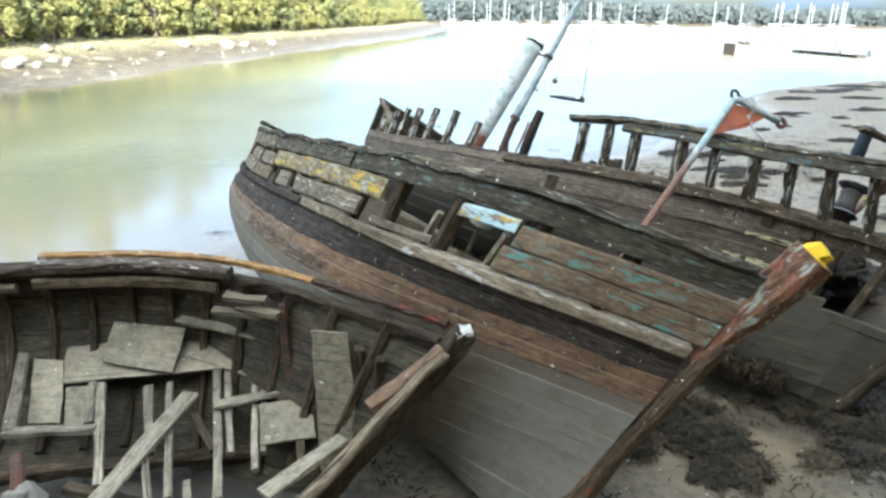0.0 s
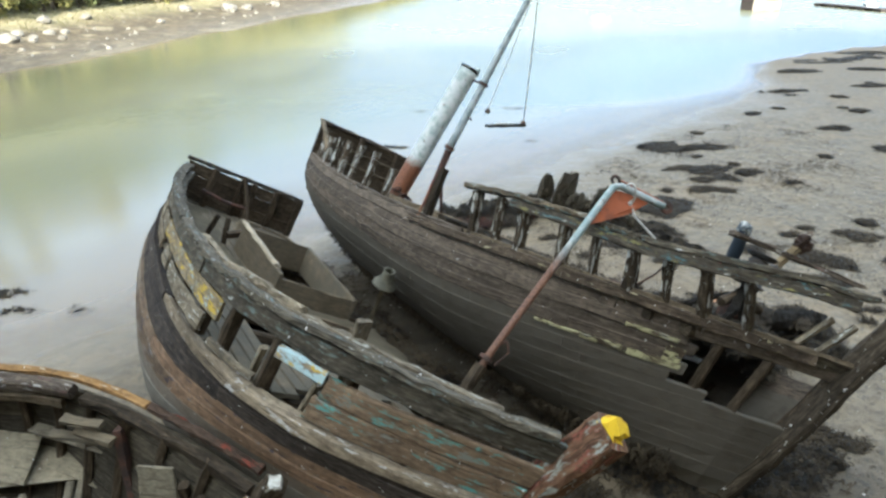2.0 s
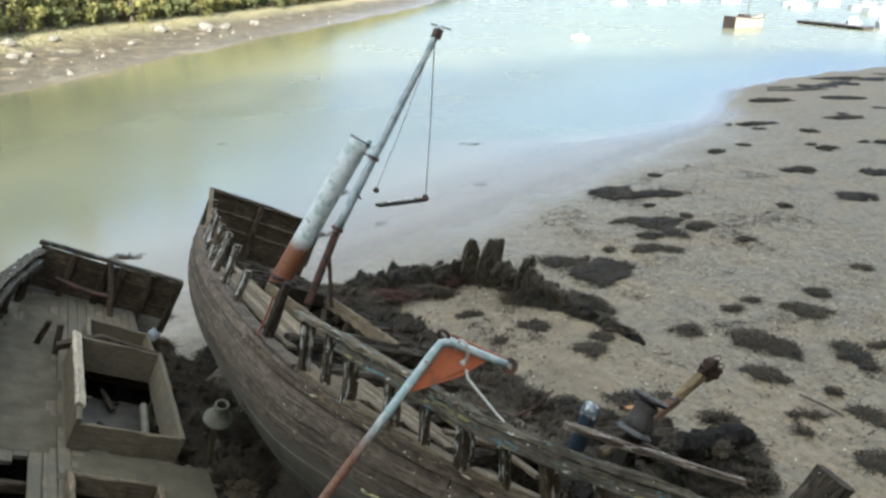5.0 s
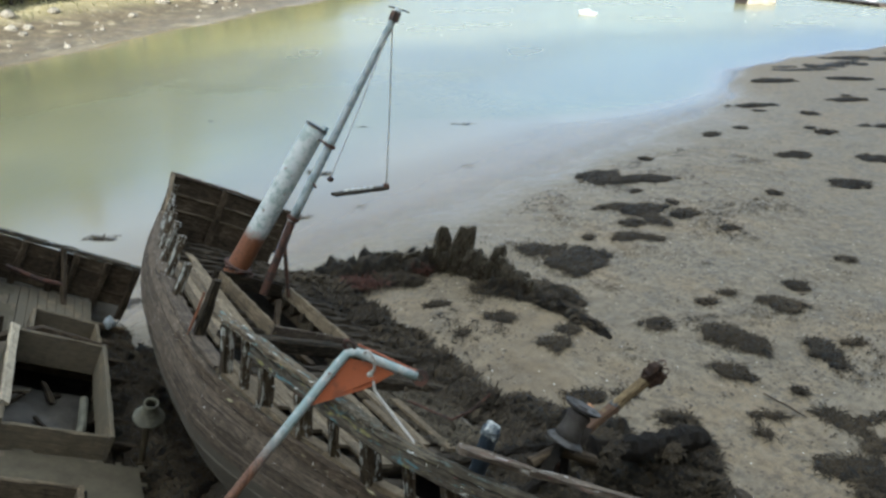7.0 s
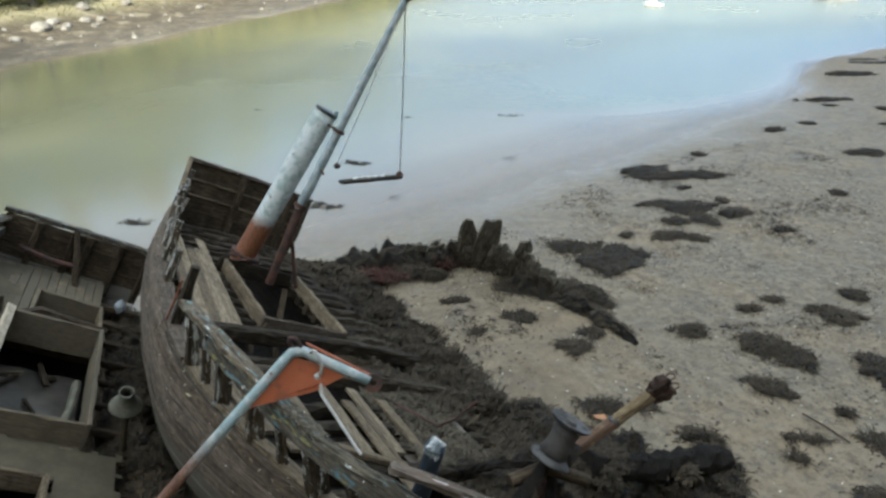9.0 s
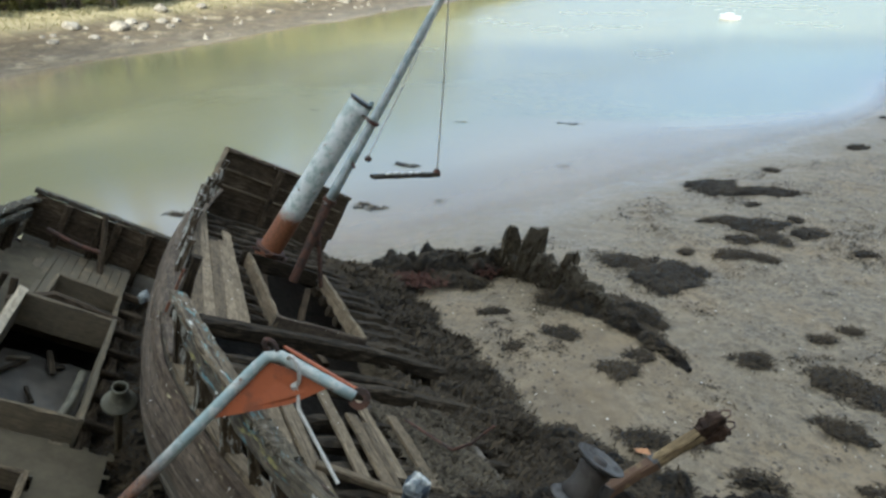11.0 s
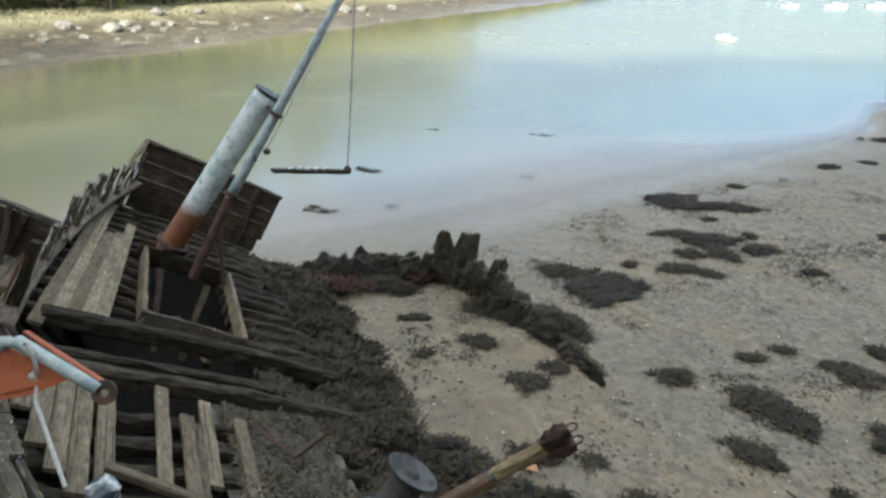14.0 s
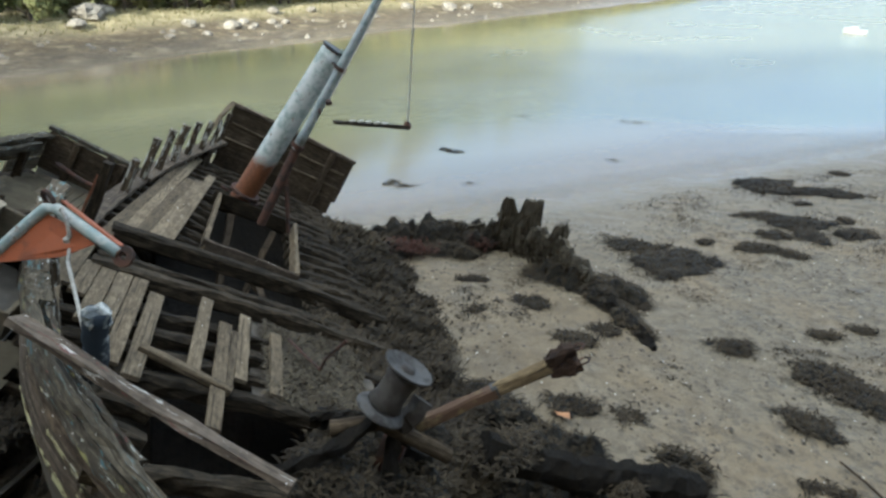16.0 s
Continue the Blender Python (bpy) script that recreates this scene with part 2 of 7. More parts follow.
REDDISH = wood("blackened timber with worn red paint", (0.018, 0.014, 0.012), (0.05, 0.036, 0.03), (0.11, 0.08, 0.065), paints=(((0.14, 0.035, 0.02), 0.2),))
ARMTIP = wood("pale ochre wood", (0.05, 0.04, 0.026), (0.12, 0.098, 0.066), (0.22, 0.19, 0.135), paints=(((0.05, 0.042, 0.03), 0.2),))
FORKW = wood("dark red brown worn wood", (0.012, 0.008, 0.007), (0.036, 0.024, 0.019), (0.085, 0.06, 0.048))
LOOSEB = wood("splintered board with white flakes", (0.034, 0.03, 0.028), (0.088, 0.078, 0.074), (0.17, 0.155, 0.148), paints=(((0.12, 0.05, 0.04), 0.14), ((0.55, 0.53, 0.48), 0.17)), specks=0.08)


def metal(name, base, other, cover, rust=None, rough=0.6, rust_low=None, metallic=0.0):
    """Painted or bare metal with a second coat in patches and rust; rust_low: metres along u below which it is rusted through."""
    n = Nodes(name)
    ob = n.coords("Object", (1, 1, 1))
    uv = n.coords("UV", (1, 1, 1), shift=False)
    a = n.noise(ob, 7.0, 8.0, 0.7)
    fine = n.noise(ob, 45.0, 5.0, 0.7)
    edge = 0.66 - 0.32 * cover
    col = n.mix(n.ramp(a, (edge - 0.05, 0.0), (edge + 0.05, 1.0)), base, other)
    col = n.mix(n.math("MULTIPLY", fine, 0.35), col, tuple(c * 0.5 for c in base))
    if rust:
        rc = n.ramp(fine, (0.35, tuple(c * 0.35 for c in rust)), (0.62, rust))
        spots = n.ramp(n.noise(ob, 11.0, 9.0, 0.75), (0.6, 0.0), (0.66, 1.0))
        if rust_low:
            sep = n.node("SeparateXYZ")
            n.link(uv, sep.inputs[0])
            wob = n.math("ADD", sep.outputs[0], n.math("MULTIPLY", n.math("SUBTRACT", a, 0.5), 0.5))
            low = n.ramp(n.math("DIVIDE", wob, rust_low * 2), (0.44, 1.0), (0.54, 0.0))
            spots = n.math("MAXIMUM", spots, low)
        col = n.mix(spots, col, rc)
    n.bump(n.math("ADD", a, fine), 0.35, 0.004)
    return n.done(col, rough, metallic, 0.4)


FUNNEL = metal("grey white painted pipe rusting at its foot", (0.5, 0.51, 0.47), (0.27, 0.32, 0.28), 0.42, (0.2, 0.075, 0.03), 0.6, 0.85)
PIPE = metal("pale blue painted pipe", (0.34, 0.37, 0.355), (0.18, 0.23, 0.225), 0.42, (0.22, 0.085, 0.035), 0.55)
DAVITPIPE = metal("davit pipe rusting at its foot", (0.24, 0.3, 0.285), (0.4, 0.4, 0.36), 0.44, (0.165, 0.078, 0.042), 0.65, 1.95)
ORANGE = metal("orange painted plate", (0.29, 0.075, 0.022), (0.19, 0.055, 0.022), 0.4, (0.12, 0.042, 0.022), 0.6)
RUSTB = metal("bright rust streak", (0.22, 0.08, 0.035), (0.12, 0.05, 0.025), 0.45, (0.07, 0.03, 0.018), 0.9)
ARM = metal("ochre and rust streaked iron", (0.075, 0.04, 0.02), (0.15, 0.11, 0.05), 0.3, (0.04, 0.02, 0.013), 0.85)
RUST = metal("rusted iron", (0.075, 0.034, 0.02), (0.03, 0.02, 0.015), 0.5, (0.13, 0.055, 0.022), 0.9)
IRON = metal("dark grey cast iron", (0.032, 0.032, 0.031), (0.075, 0.074, 0.072), 0.35, (0.06, 0.035, 0.022), 0.6, None, 0.2)
FLANGE = metal("weathered grey iron", (0.07, 0.066, 0.06), (0.026, 0.022, 0.018), 0.46, (0.06, 0.032, 0.02), 0.85)
IRONB = metal("brown grey cast iron", (0.03, 0.024, 0.019), (0.05, 0.043, 0.035), 0.4, (0.06, 0.032, 0.018), 0.85)
BOLLARD = metal("dark blue post with white crust", (0.01, 0.017, 0.025), (0.4, 0.4, 0.37), 0.1, None, 0.7)
BELL = metal("greenish grey painted metal", (0.08, 0.074, 0.05), (0.125, 0.115, 0.08), 0.4, (0.12, 0.07, 0.04), 0.75)


def plain(name, a, b, scale, rough=0.8, bump=0.3, spec=0.3, dist=0.01):
    n = Nodes(name)
    ob = n.coords("Object", (1, 1, 1))
    t = n.noise(ob, scale, 6.0, 0.65)
    f = n.noise(ob, scale * 9, 3.0, 0.6)
    col = n.mix(n.ramp(t, (0.35, 0.0), (0.65, 1.0)), a, b)
    col = n.mix(n.math("MULTIPLY", f, 0.3), col, tuple(c * 0.6 for c in a))
    n.bump(n.math("ADD", t, f), bump, dist)
    return n.done(col, rough, 0.0, spec)


DECKMUD = plain("film of dried mud", (0.084, 0.071, 0.046), (0.052, 0.043, 0.028), 3.4, 0.9, 0.25, 0.1)
MUD_DARK = plain("wet dark mud", (0.03, 0.025, 0.018), (0.07, 0.06, 0.044), 5, 0.55, 0.6, 0.4, 0.02)
BAG = plain("pale plastic", (0.26, 0.28, 0.28), (0.16, 0.17, 0.17), 9, 0.5, 0.2)
ROPE = plain("grey white rope", (0.48, 0.46, 0.41), (0.3, 0.28, 0.24), 40, 0.9)
ROCK = plain("pale rock", (0.26, 0.235, 0.19), (0.11, 0.095, 0.075), 1.5, 0.9, 0.8, 0.2, 0.1)
CRUST = metal("dark iron under patches of white crust", (0.42, 0.42, 0.38), (0.05, 0.06, 0.065), 0.5, None, 0.85)
LIME = plain("white crust", (0.5, 0.48, 0.42), (0.26, 0.24, 0.2), 30, 0.9)
GELCOAT = plain("white boat paint", (0.42, 0.42, 0.42), (0.33, 0.33, 0.33), 0.6, 0.4, 0.0)
TAN = plain("weathered tan boat paint", (0.36, 0.31, 0.25), (0.24, 0.2, 0.16), 1.0, 0.7, 0.1)
GLASSY = plain("dark boat windows", (0.03, 0.035, 0.04), (0.05, 0.055, 0.06), 2, 0.15, 0.0)
BARGE = plain("dark brown barge paint", (0.03, 0.022, 0.018), (0.06, 0.045, 0.036), 1.0, 0.7, 0.1)
ALLOY = plain("grey mast alloy", (0.55, 0.56, 0.57), (0.42, 0.43, 0.44), 3, 0.45, 0.0)
BARK = plain("grey brown bark", (0.07, 0.055, 0.04), (0.13, 0.105, 0.08), 6, 0.95, 0.8)
ORANGE_LEAF = plain("orange brown leaf", (0.34, 0.17, 0.075), (0.24, 0.12, 0.06), 12, 0.8)


def leafy(name, a, b, c, rough=0.7, thin=False):
    n = Nodes(name)
    geo = n.node("NewGeometry")
    ob = n.coords("Object", (1, 1, 1))
    t = n.noise(ob, 0.5, 3.0, 0.6)
    col = n.ramp(n.math("ADD", n.math("MULTIPLY", geo.outputs["Random Per Island"], 0.3), n.math("MULTIPLY", t, 0.7)), (0.22, a), (0.48, b), (0.76, c))
    m = n.done(col, rough, 0.0, 0.1)
    if thin:
        glow_through = n.node("BsdfTranslucent")
        n.link(col, glow_through.inputs["Color"])
        both = n.node("MixShader")
        both.inputs[0].default_value = 0.42
        n.link(n.bsdf.outputs[0], both.inputs[1])
        n.link(glow_through.outputs[0], both.inputs[2])
        n.link(both.outputs[0], n.nt.nodes["Material Output"].inputs["Surface"])
    return m


LEAF = [
    leafy("yellow green leaves", (0.14, 0.145, 0.05), (0.23, 0.215, 0.08), (0.33, 0.295, 0.12), 0.8, True),
    leafy("olive leaves", (0.085, 0.1, 0.042), (0.155, 0.165, 0.07), (0.25, 0.24, 0.11), 0.8, True),
    leafy("autumn ochre leaves", (0.15, 0.12, 0.03), (0.25, 0.195, 0.045), (0.35, 0.27, 0.075), 0.8, True),
]
# distance haze is mixed into these leaf colours
HAZE_LEAF = leafy("far woods with haze in their grey green", (0.075, 0.088, 0.085), (0.088, 0.1, 0.096), (0.108, 0.118, 0.108), 0.9, True)
WEED = leafy("black brown seaweed", (0.014, 0.0105, 0.0065), (0.034, 0.026, 0.016), (0.075, 0.057, 0.034), 0.75)
WEED_DRY = leafy("grey brown seaweed litter", (0.018, 0.014, 0.009), (0.045, 0.036, 0.024), (0.11, 0.09, 0.06), 0.8)
GRASS = leafy("dry bank grass", (0.13, 0.12, 0.055), (0.22, 0.195, 0.095), (0.32, 0.28, 0.15))
FRAMEW = wood("rotten weedy frame wood", (0.024, 0.022, 0.019), (0.075, 0.069, 0.06), (0.165, 0.152, 0.132), film=(0.07, 0.066, 0.052), cover=0.4)
WEED_BASE = plain("wet seaweed mat", (0.009, 0.008, 0.006), (0.024, 0.021, 0.014), 14, 0.6, 1.0, 0.3, 0.03)
SHELLS = plain("pale shell chips", (0.6, 0.57, 0.5), (0.42, 0.39, 0.33), 20, 0.8)
PEBBLE = plain("dark mud lumps", (0.06, 0.05, 0.037), (0.13, 0.108, 0.08), 9, 0.8, 0.6)


def mud_material():
    n = Nodes("wet tidal mud")
    tc = n.node("TexCoord")
    p = tc.outputs["Object"]
    big = n.noise(p, 0.33, 5.0, 0.6)
    med = n.noise(p, 2.2, 7.0, 0.68, 0.4)
    fine = n.noise(p, 11.0, 7.0, 0.72)
    grit = n.noise(p, 70.0, 3.0, 0.7)
    col = n.ramp(med, (0.3, (0.085, 0.071, 0.049)), (0.5, (0.148, 0.124, 0.088)), (0.72, (0.205, 0.174, 0.127)))
    col = n.mix(n.ramp(big, (0.35, 0.6), (0.65, 0.0)), col, (0.168, 0.14, 0.098))
    tan = n.ramp(n.noise(p, 0.42, 5.0, 0.6), (0.5, 0.0), (0.62, 0.75))
    col = n.mix(tan, col, n.mix(0.5, col, (0.2, 0.145, 0.08)))
    spot = n.ramp(fine, (0.51, 0.0), (0.58, 0.95))
    patch = n.ramp(n.noise(p, 0.8, 4.0, 0.6), (0.38, 0.2), (0.58, 1.0))
    col = n.mix(n.math("MULTIPLY", spot, patch), col, (0.07, 0.064, 0.052))
    mottle = n.noise(p, 5.2, 6.0, 0.7)
    col = n.mix(n.ramp(mottle, (0.36, 0.75), (0.5, 0.0)), col, (0.088, 0.073, 0.05))
    col = n.mix(n.ramp(mottle, (0.54, 0.0), (0.68, 0.6)), col, (0.225, 0.19, 0.138))
    col = n.mix(n.ramp(grit, (0.71, 0.0), (0.75, 1.0)), col, (0.5, 0.47, 0.4))
    wet = n.node("Attribute")
    wet.attribute_name = "wet"
    grass = n.node("Attribute")
    grass.attribute_name = "grass"
    col = n.mix(n.math("MULTIPLY", wet.outputs["Fac"], 0.6), col, (0.2, 0.168, 0.122))
    sand = n.node("Attribute")
    sand.attribute_name = "sand"
    sandy = n.ramp(med, (0.3, (0.1, 0.075, 0.044)), (0.5, (0.145, 0.112, 0.068)), (0.72, (0.195, 0.157, 0.104)))
    col = n.mix(n.math("MULTIPLY", sand.outputs["Fac"], n.ramp(n.noise(p, 1.7, 6.0, 0.65), (0.36, 0.15), (0.5, 0.9))), col, sandy)
    black = n.node("Attribute")
    black.attribute_name = "black"
    col = n.mix(black.outputs["Fac"], col, n.ramp(med, (0.3, (0.018, 0.016, 0.012)), (0.7, (0.055, 0.047, 0.035))))
    silt = n.node("Attribute")
    silt.attribute_name = "silt"
    scol = n.ramp(n.noise(p, 1.4, 8.0, 0.75), (0.36, (0.045, 0.034, 0.022)), (0.52, (0.1, 0.078, 0.05)), (0.68, (0.22, 0.178, 0.112)))
    scol = n.mix(n.ramp(n.noise(p, 0.4, 6.0, 0.7), (0.44, 0.0), (0.56, 0.7)), scol, (0.05, 0.04, 0.028))
    scol = n.mix(n.ramp(n.noise(p, 0.55, 7.0, 0.72, 0.5), (0.56, 0.0), (0.62, 0.8)), scol, (0.27, 0.235, 0.165))
    col = n.mix(silt.outputs["Fac"], col, scol)
    gcol = n.ramp(n.noise(p, 1.1, 6.0, 0.7), (0.3, (0.17, 0.145, 0.075)), (0.55, (0.27, 0.235, 0.14)), (0.75, (0.38, 0.34, 0.23)))
    col = n.mix(grass.outputs["Fac"], col, gcol)
    rough = n.math("SUBTRACT", n.ramp(med, (0.3, 0.58), (0.7, 0.84)), n.math("MULTIPLY", wet.outputs["Fac"], 0.32))
    col = n.mix(1.0, col, (0.92, 0.89, 0.83), "MULTIPLY")
    n.bump(n.math("ADD", n.math("MULTIPLY", med, 1.4), n.math("ADD", n.math("MULTIPLY", fine, 0.6), n.math("MULTIPLY", grit, 0.25))), 0.6, 0.03)
    return n.done(col, rough, 0.0, n.math("ADD", 0.22, n.math("MULTIPLY", wet.outputs["Fac"], 0.24)))


def water_material():
    n = Nodes("murky river water")
    tc = n.node("TexCoord")
    mp = n.node("Mapping")
    mp.inputs["Scale"].default_value = (1.0, 0.6, 1.0)
    n.link(tc.outputs["Object"], mp.inputs["Vector"])
    small = n.noise(mp.outputs[0], 3.0, 4.0, 0.55, 0.6)
    large = n.noise(mp.outputs[0], 0.35, 3.0, 0.5)
    calm = n.ramp(n.noise(tc.outputs["Object"], 0.05, 3.0, 0.5), (0.4, 0.25), (0.6, 1.0))
    b = n.node("Bump", Strength=0.2, Distance=0.05)
    n.link(n.math("ADD", n.math("MULTIPLY", small, calm), n.math("MULTIPLY", large, 1.5)), b.inputs["Height"])
    n.link(b.outputs[0], n.bsdf.inputs["Normal"])
    depth = n.node("Attribute")
    depth.attribute_name = "depth"
    col = n.ramp(depth.outputs["Fac"], (0.0, (0.27, 0.212, 0.145)), (0.35, (0.2, 0.165, 0.108)), (1.0, (0.15, 0.142, 0.078)))
    n.link(n.ramp(depth.outputs["Fac"], (0.0, 0.2), (0.15, 0.7), (0.5, 1.0)), n.bsdf.inputs["Alpha"])
    n.bsdf.inputs["IOR"].default_value = 1.33
    breeze = n.node("Attribute")
    breeze.attribute_name = "breeze"
    patchy = n.math("MULTIPLY", breeze.outputs["Fac"], n.ramp(n.noise(tc.outputs["Object"], 0.06, 4.0, 0.6), (0.3, 0.6), (0.6, 1.0)))
    return n.done(col, n.math("ADD", 0.08, n.math("MULTIPLY", patchy, 0.2)), 0.0, 0.5)


# rotten timber; its black also paints the shade on the hold boards
ROT_HOLD_DARK = plain("black for rotten timber and shaded hold boards", (0.022, 0.018, 0.013), (0.008, 0.007, 0.006), 9, 0.92, 1.0, 0.1, 0.03)
MUD, RIVER = mud_material(), water_material()


# ---- mesh building ----
class Mesh:
    """Collects vertices, faces and UVs (metres) of one mesh."""

    def __init__(self):
        self.v, self.f, self.uv = [], [], []

    def face(self, idx, uvs=None):
        self.f.append(tuple(idx))
        self.uv.append(uvs or [(0.0, 0.0)] * len(idx))

    def rings(self, rings, closed=True, caps=True, lengths=None):
        """Lofts rings of equal count."""
        base, k = len(self.v), len(rings[0])
        for r in rings:
            self.v.extend(r)
        per = [0.0]
        for j in range(k):
            per.append(per[-1] + (Vector(rings[0][(j + 1) % k]) - Vector(rings[0][j])).length)
        u = 0.0
        off = rnd.random() * 3
        for i in range(len(rings) - 1):
            du = (Vector(rings[i + 1][0]) - Vector(rings[i][0])).length
            for j in range(k if closed else k - 1):
                a, b = base + i * k + j, base + i * k + (j + 1) % k
                self.face((a, b, b + k, a + k), [(u, per[j] + off), (u, per[j + 1] + off), (u + du, per[j + 1] + off), (u + du, per[j] + off)])
            u += du
        if caps and closed:
            n = base + (len(rings) - 1) * k
            self.face([base + j for j in reversed(range(k))], [(per[j] * 0.1, per[j]) for j in reversed(range(k))])
            self.face([n + j for j in range(k)], [(per[j] * 0.1, per[j]) for j in range(k)])

    def sweep(self, pts, w, h, up=(0, 0, 1), wear=0.004, cut=0.18, taper=None, step=0.18, twist=0.0):
        """A timber along pts: w across, h along up, with chamfered and worn edges."""
        pts = dense([Vector(p) for p in pts], step)
        up = Vector(up)
        rings, m = [], len(pts) - 1
        for i, p in enumerate(pts):
            t = (pts[min(i + 1, m)] - pts[max(i - 1, 0)]).normalized()
            s = t.cross(up).normalized()
            o = s.cross(t).normalized()
            if twist:
                a = twist * i / max(m, 1)
                s, o = s * math.cos(a) + o * math.sin(a), o * math.cos(a) - s * math.sin(a)
            k = taper(i / max(m, 1)) if taper else 1.0
            a, b, c = w / 2 * k, h / 2 * k, min(w, h) * cut * k
            ring = []
            for x, y in ((-a + c, -b), (a - c, -b), (a, -b + c), (a, b - c), (a - c, b), (-a + c, b), (-a, b - c), (-a, -b + c)):
                ring.append(p + s * (x + rnd.uniform(-wear, wear)) + o * (y + rnd.uniform(-wear, wear)))
            rings.append(ring)
        self.rings(rings)
        return self

    def tube(self, pts, r, n=10, step=0.2, radii=None, caps=True):
        pts = dense([Vector(p) for p in pts], step)
        m, rings = len(pts) - 1, []
        ref = Vector((0.31, 0.52, 0.79))
        for i, p in enumerate(pts):
            t = (pts[min(i + 1, m)] - pts[max(i - 1, 0)]).normalized()
            s = t.cross(ref).normalized()
            o = s.cross(t)
            q = radii(i / max(m, 1)) if radii else r
            rings.append([p + s * math.cos(2 * math.pi * j / n) * q + o * math.sin(2 * math.pi * j / n) * q for j in range(n)])
        self.rings(rings, caps=caps)
        return self

    def lathe(self, foot, axis, profile, n=20):
        """Turns (radius, height) pairs round an axis from foot."""
        axis = Vector(axis).normalized()
        s = axis.cross(Vector((0.3, 0.5, 0.8))).normalized()
        o = axis.cross(s)
        self.rings([[Vector(foot) + axis * z + (s * math.cos(2 * math.pi * j / n) + o * math.sin(2 * math.pi * j / n)) * r for j in range(n)] for r, z in profile])
        return self

    def sheet(self, quad, thick, wear=0.012, nx=7, ny=5, bend=0.02):
        """A warped board with four given corners, and an uneven outline."""
        a, b, c, d = [Vector(q) for q in quad]
        nrm = (b - a).cross(d - a).normalized()
        if nrm.z < 0:
            nrm = -nrm
        for lift in (thick / 2, -thick / 2):
            base = len(self.v)
            for i in range(nx + 1):
                for j in range(ny + 1):
                    u, v = i / nx, j / ny
                    p = a.lerp(b, u).lerp(d.lerp(c, u), v)
                    w = noise.noise(p * 1.7 + a) * bend
                    e = Vector((rnd.uniform(-wear, wear), rnd.uniform(-wear, wear), 0)) if lift > 0 else Vector((0, 0, 0))
                    self.v.append(p + nrm * (lift + w) + e * 0.5)
            for i in range(nx):
                for j in range(ny):
                    k = base + i * (ny + 1) + j
                    self.face((k, k + ny + 1, k + ny + 2, k + 1) if lift > 0 else (k, k + 1, k + ny + 2, k + ny + 1), [(i / nx, j / ny), ((i + 1) / nx, j / ny), ((i + 1) / nx, (j + 1) / ny), (i / nx, (j + 1) / ny)])
        n0, n1 = len(self.v) - 2 * (nx + 1) * (ny + 1), len(self.v) - (nx + 1) * (ny + 1)
        rim = [i * (ny + 1) for i in range(nx + 1)] + [nx * (ny + 1) + j for j in range(1, ny + 1)] + [i * (ny + 1) + ny for i in reversed(range(nx))] + [j for j in reversed(range(1, ny))]
        for k, r in enumerate(rim):
            q = rim[(k + 1) % len(rim)]
            self.face((n0 + r, n1 + r, n1 + q, n0 + q))
        return self

    def box(self, centre, size, turn=None):
        base = len(self.v)
        m = turn or Matrix.Identity(3)
        for x in (-1, 1):
            for y in (-1, 1):
                for z in (-1, 1):
                    self.v.append(Vector(centre) + m @ Vector((x * size[0] / 2, y * size[1] / 2, z * size[2] / 2)))
        for q in ((0, 1, 3, 2), (4, 6, 7, 5), (0, 4, 5, 1), (2, 3, 7, 6), (0, 2, 6, 4), (1, 5, 7, 3)):
            self.face([base + i for i in q], [(0, 0), (size[0], 0), (size[0], size[2]), (0, size[2])])
        return self

    def make(self, name, material, parent=None, label="", smooth=False):
        me = bpy.data.meshes.new(name)
        me.from_pydata([tuple(p) for p in self.v], [], self.f)
        uvl = me.uv_layers.new(name="UVMap")
        uvl.data.foreach_set("uv", np.array([c for f in self.uv for p in f for c in p], dtype=np.float32))
        me.materials.append(material)
        if smooth:
            me.polygons.foreach_set("use_smooth", [True] * len(me.polygons))
        me.update()
        ob = new(name, me)
        if parent:
            ob.parent = parent
        if label:
            ob["label"] = label
        return ob


def dense(pts, step):
    out = [pts[0]]
    for a, b in zip(pts, pts[1:]):
        k = max(1, int((b - a).length / step + 0.5))
        out.extend(a.lerp(b, i / k) for i in range(1, k + 1))
    return out


def part(name, mesh, material, parent, label="", smooth=False):
    return mesh.make(name, material, parent, label, smooth)


def thing(name, m, label, category, group="", kind=""):
    ob = new(name)
    ob.matrix_world = m
    ob.empty_display_size = 0.2
    return tagged(ob, label, category, group, kind)


def curve_at(table):
    """A smooth function through (x, y) pairs."""
    xs = np.array([a for a, _ in table], float)
    ys = np.array([b for _, b in table], float)
    m = np.gradient(ys, xs)

    def at(x):
        x = min(max(x, xs[0]), xs[-1])
        i = int(min(max(np.searchsorted(xs, x) - 1, 0), len(xs) - 2))
        h = xs[i + 1] - xs[i]
        t = (x - xs[i]) / h
        return float((2 * t**3 - 3 * t**2 + 1) * ys[i] + (t**3 - 2 * t**2 + t) * h * m[i] + (-2 * t**3 + 3 * t**2) * ys[i + 1] + (t**3 - t**2) * h * m[i + 1])

    return at


def smooth(a, b, x):
    t = min(max((x - a) / (b - a), 0.0), 1.0)
    return t * t * (3 - 2 * t)


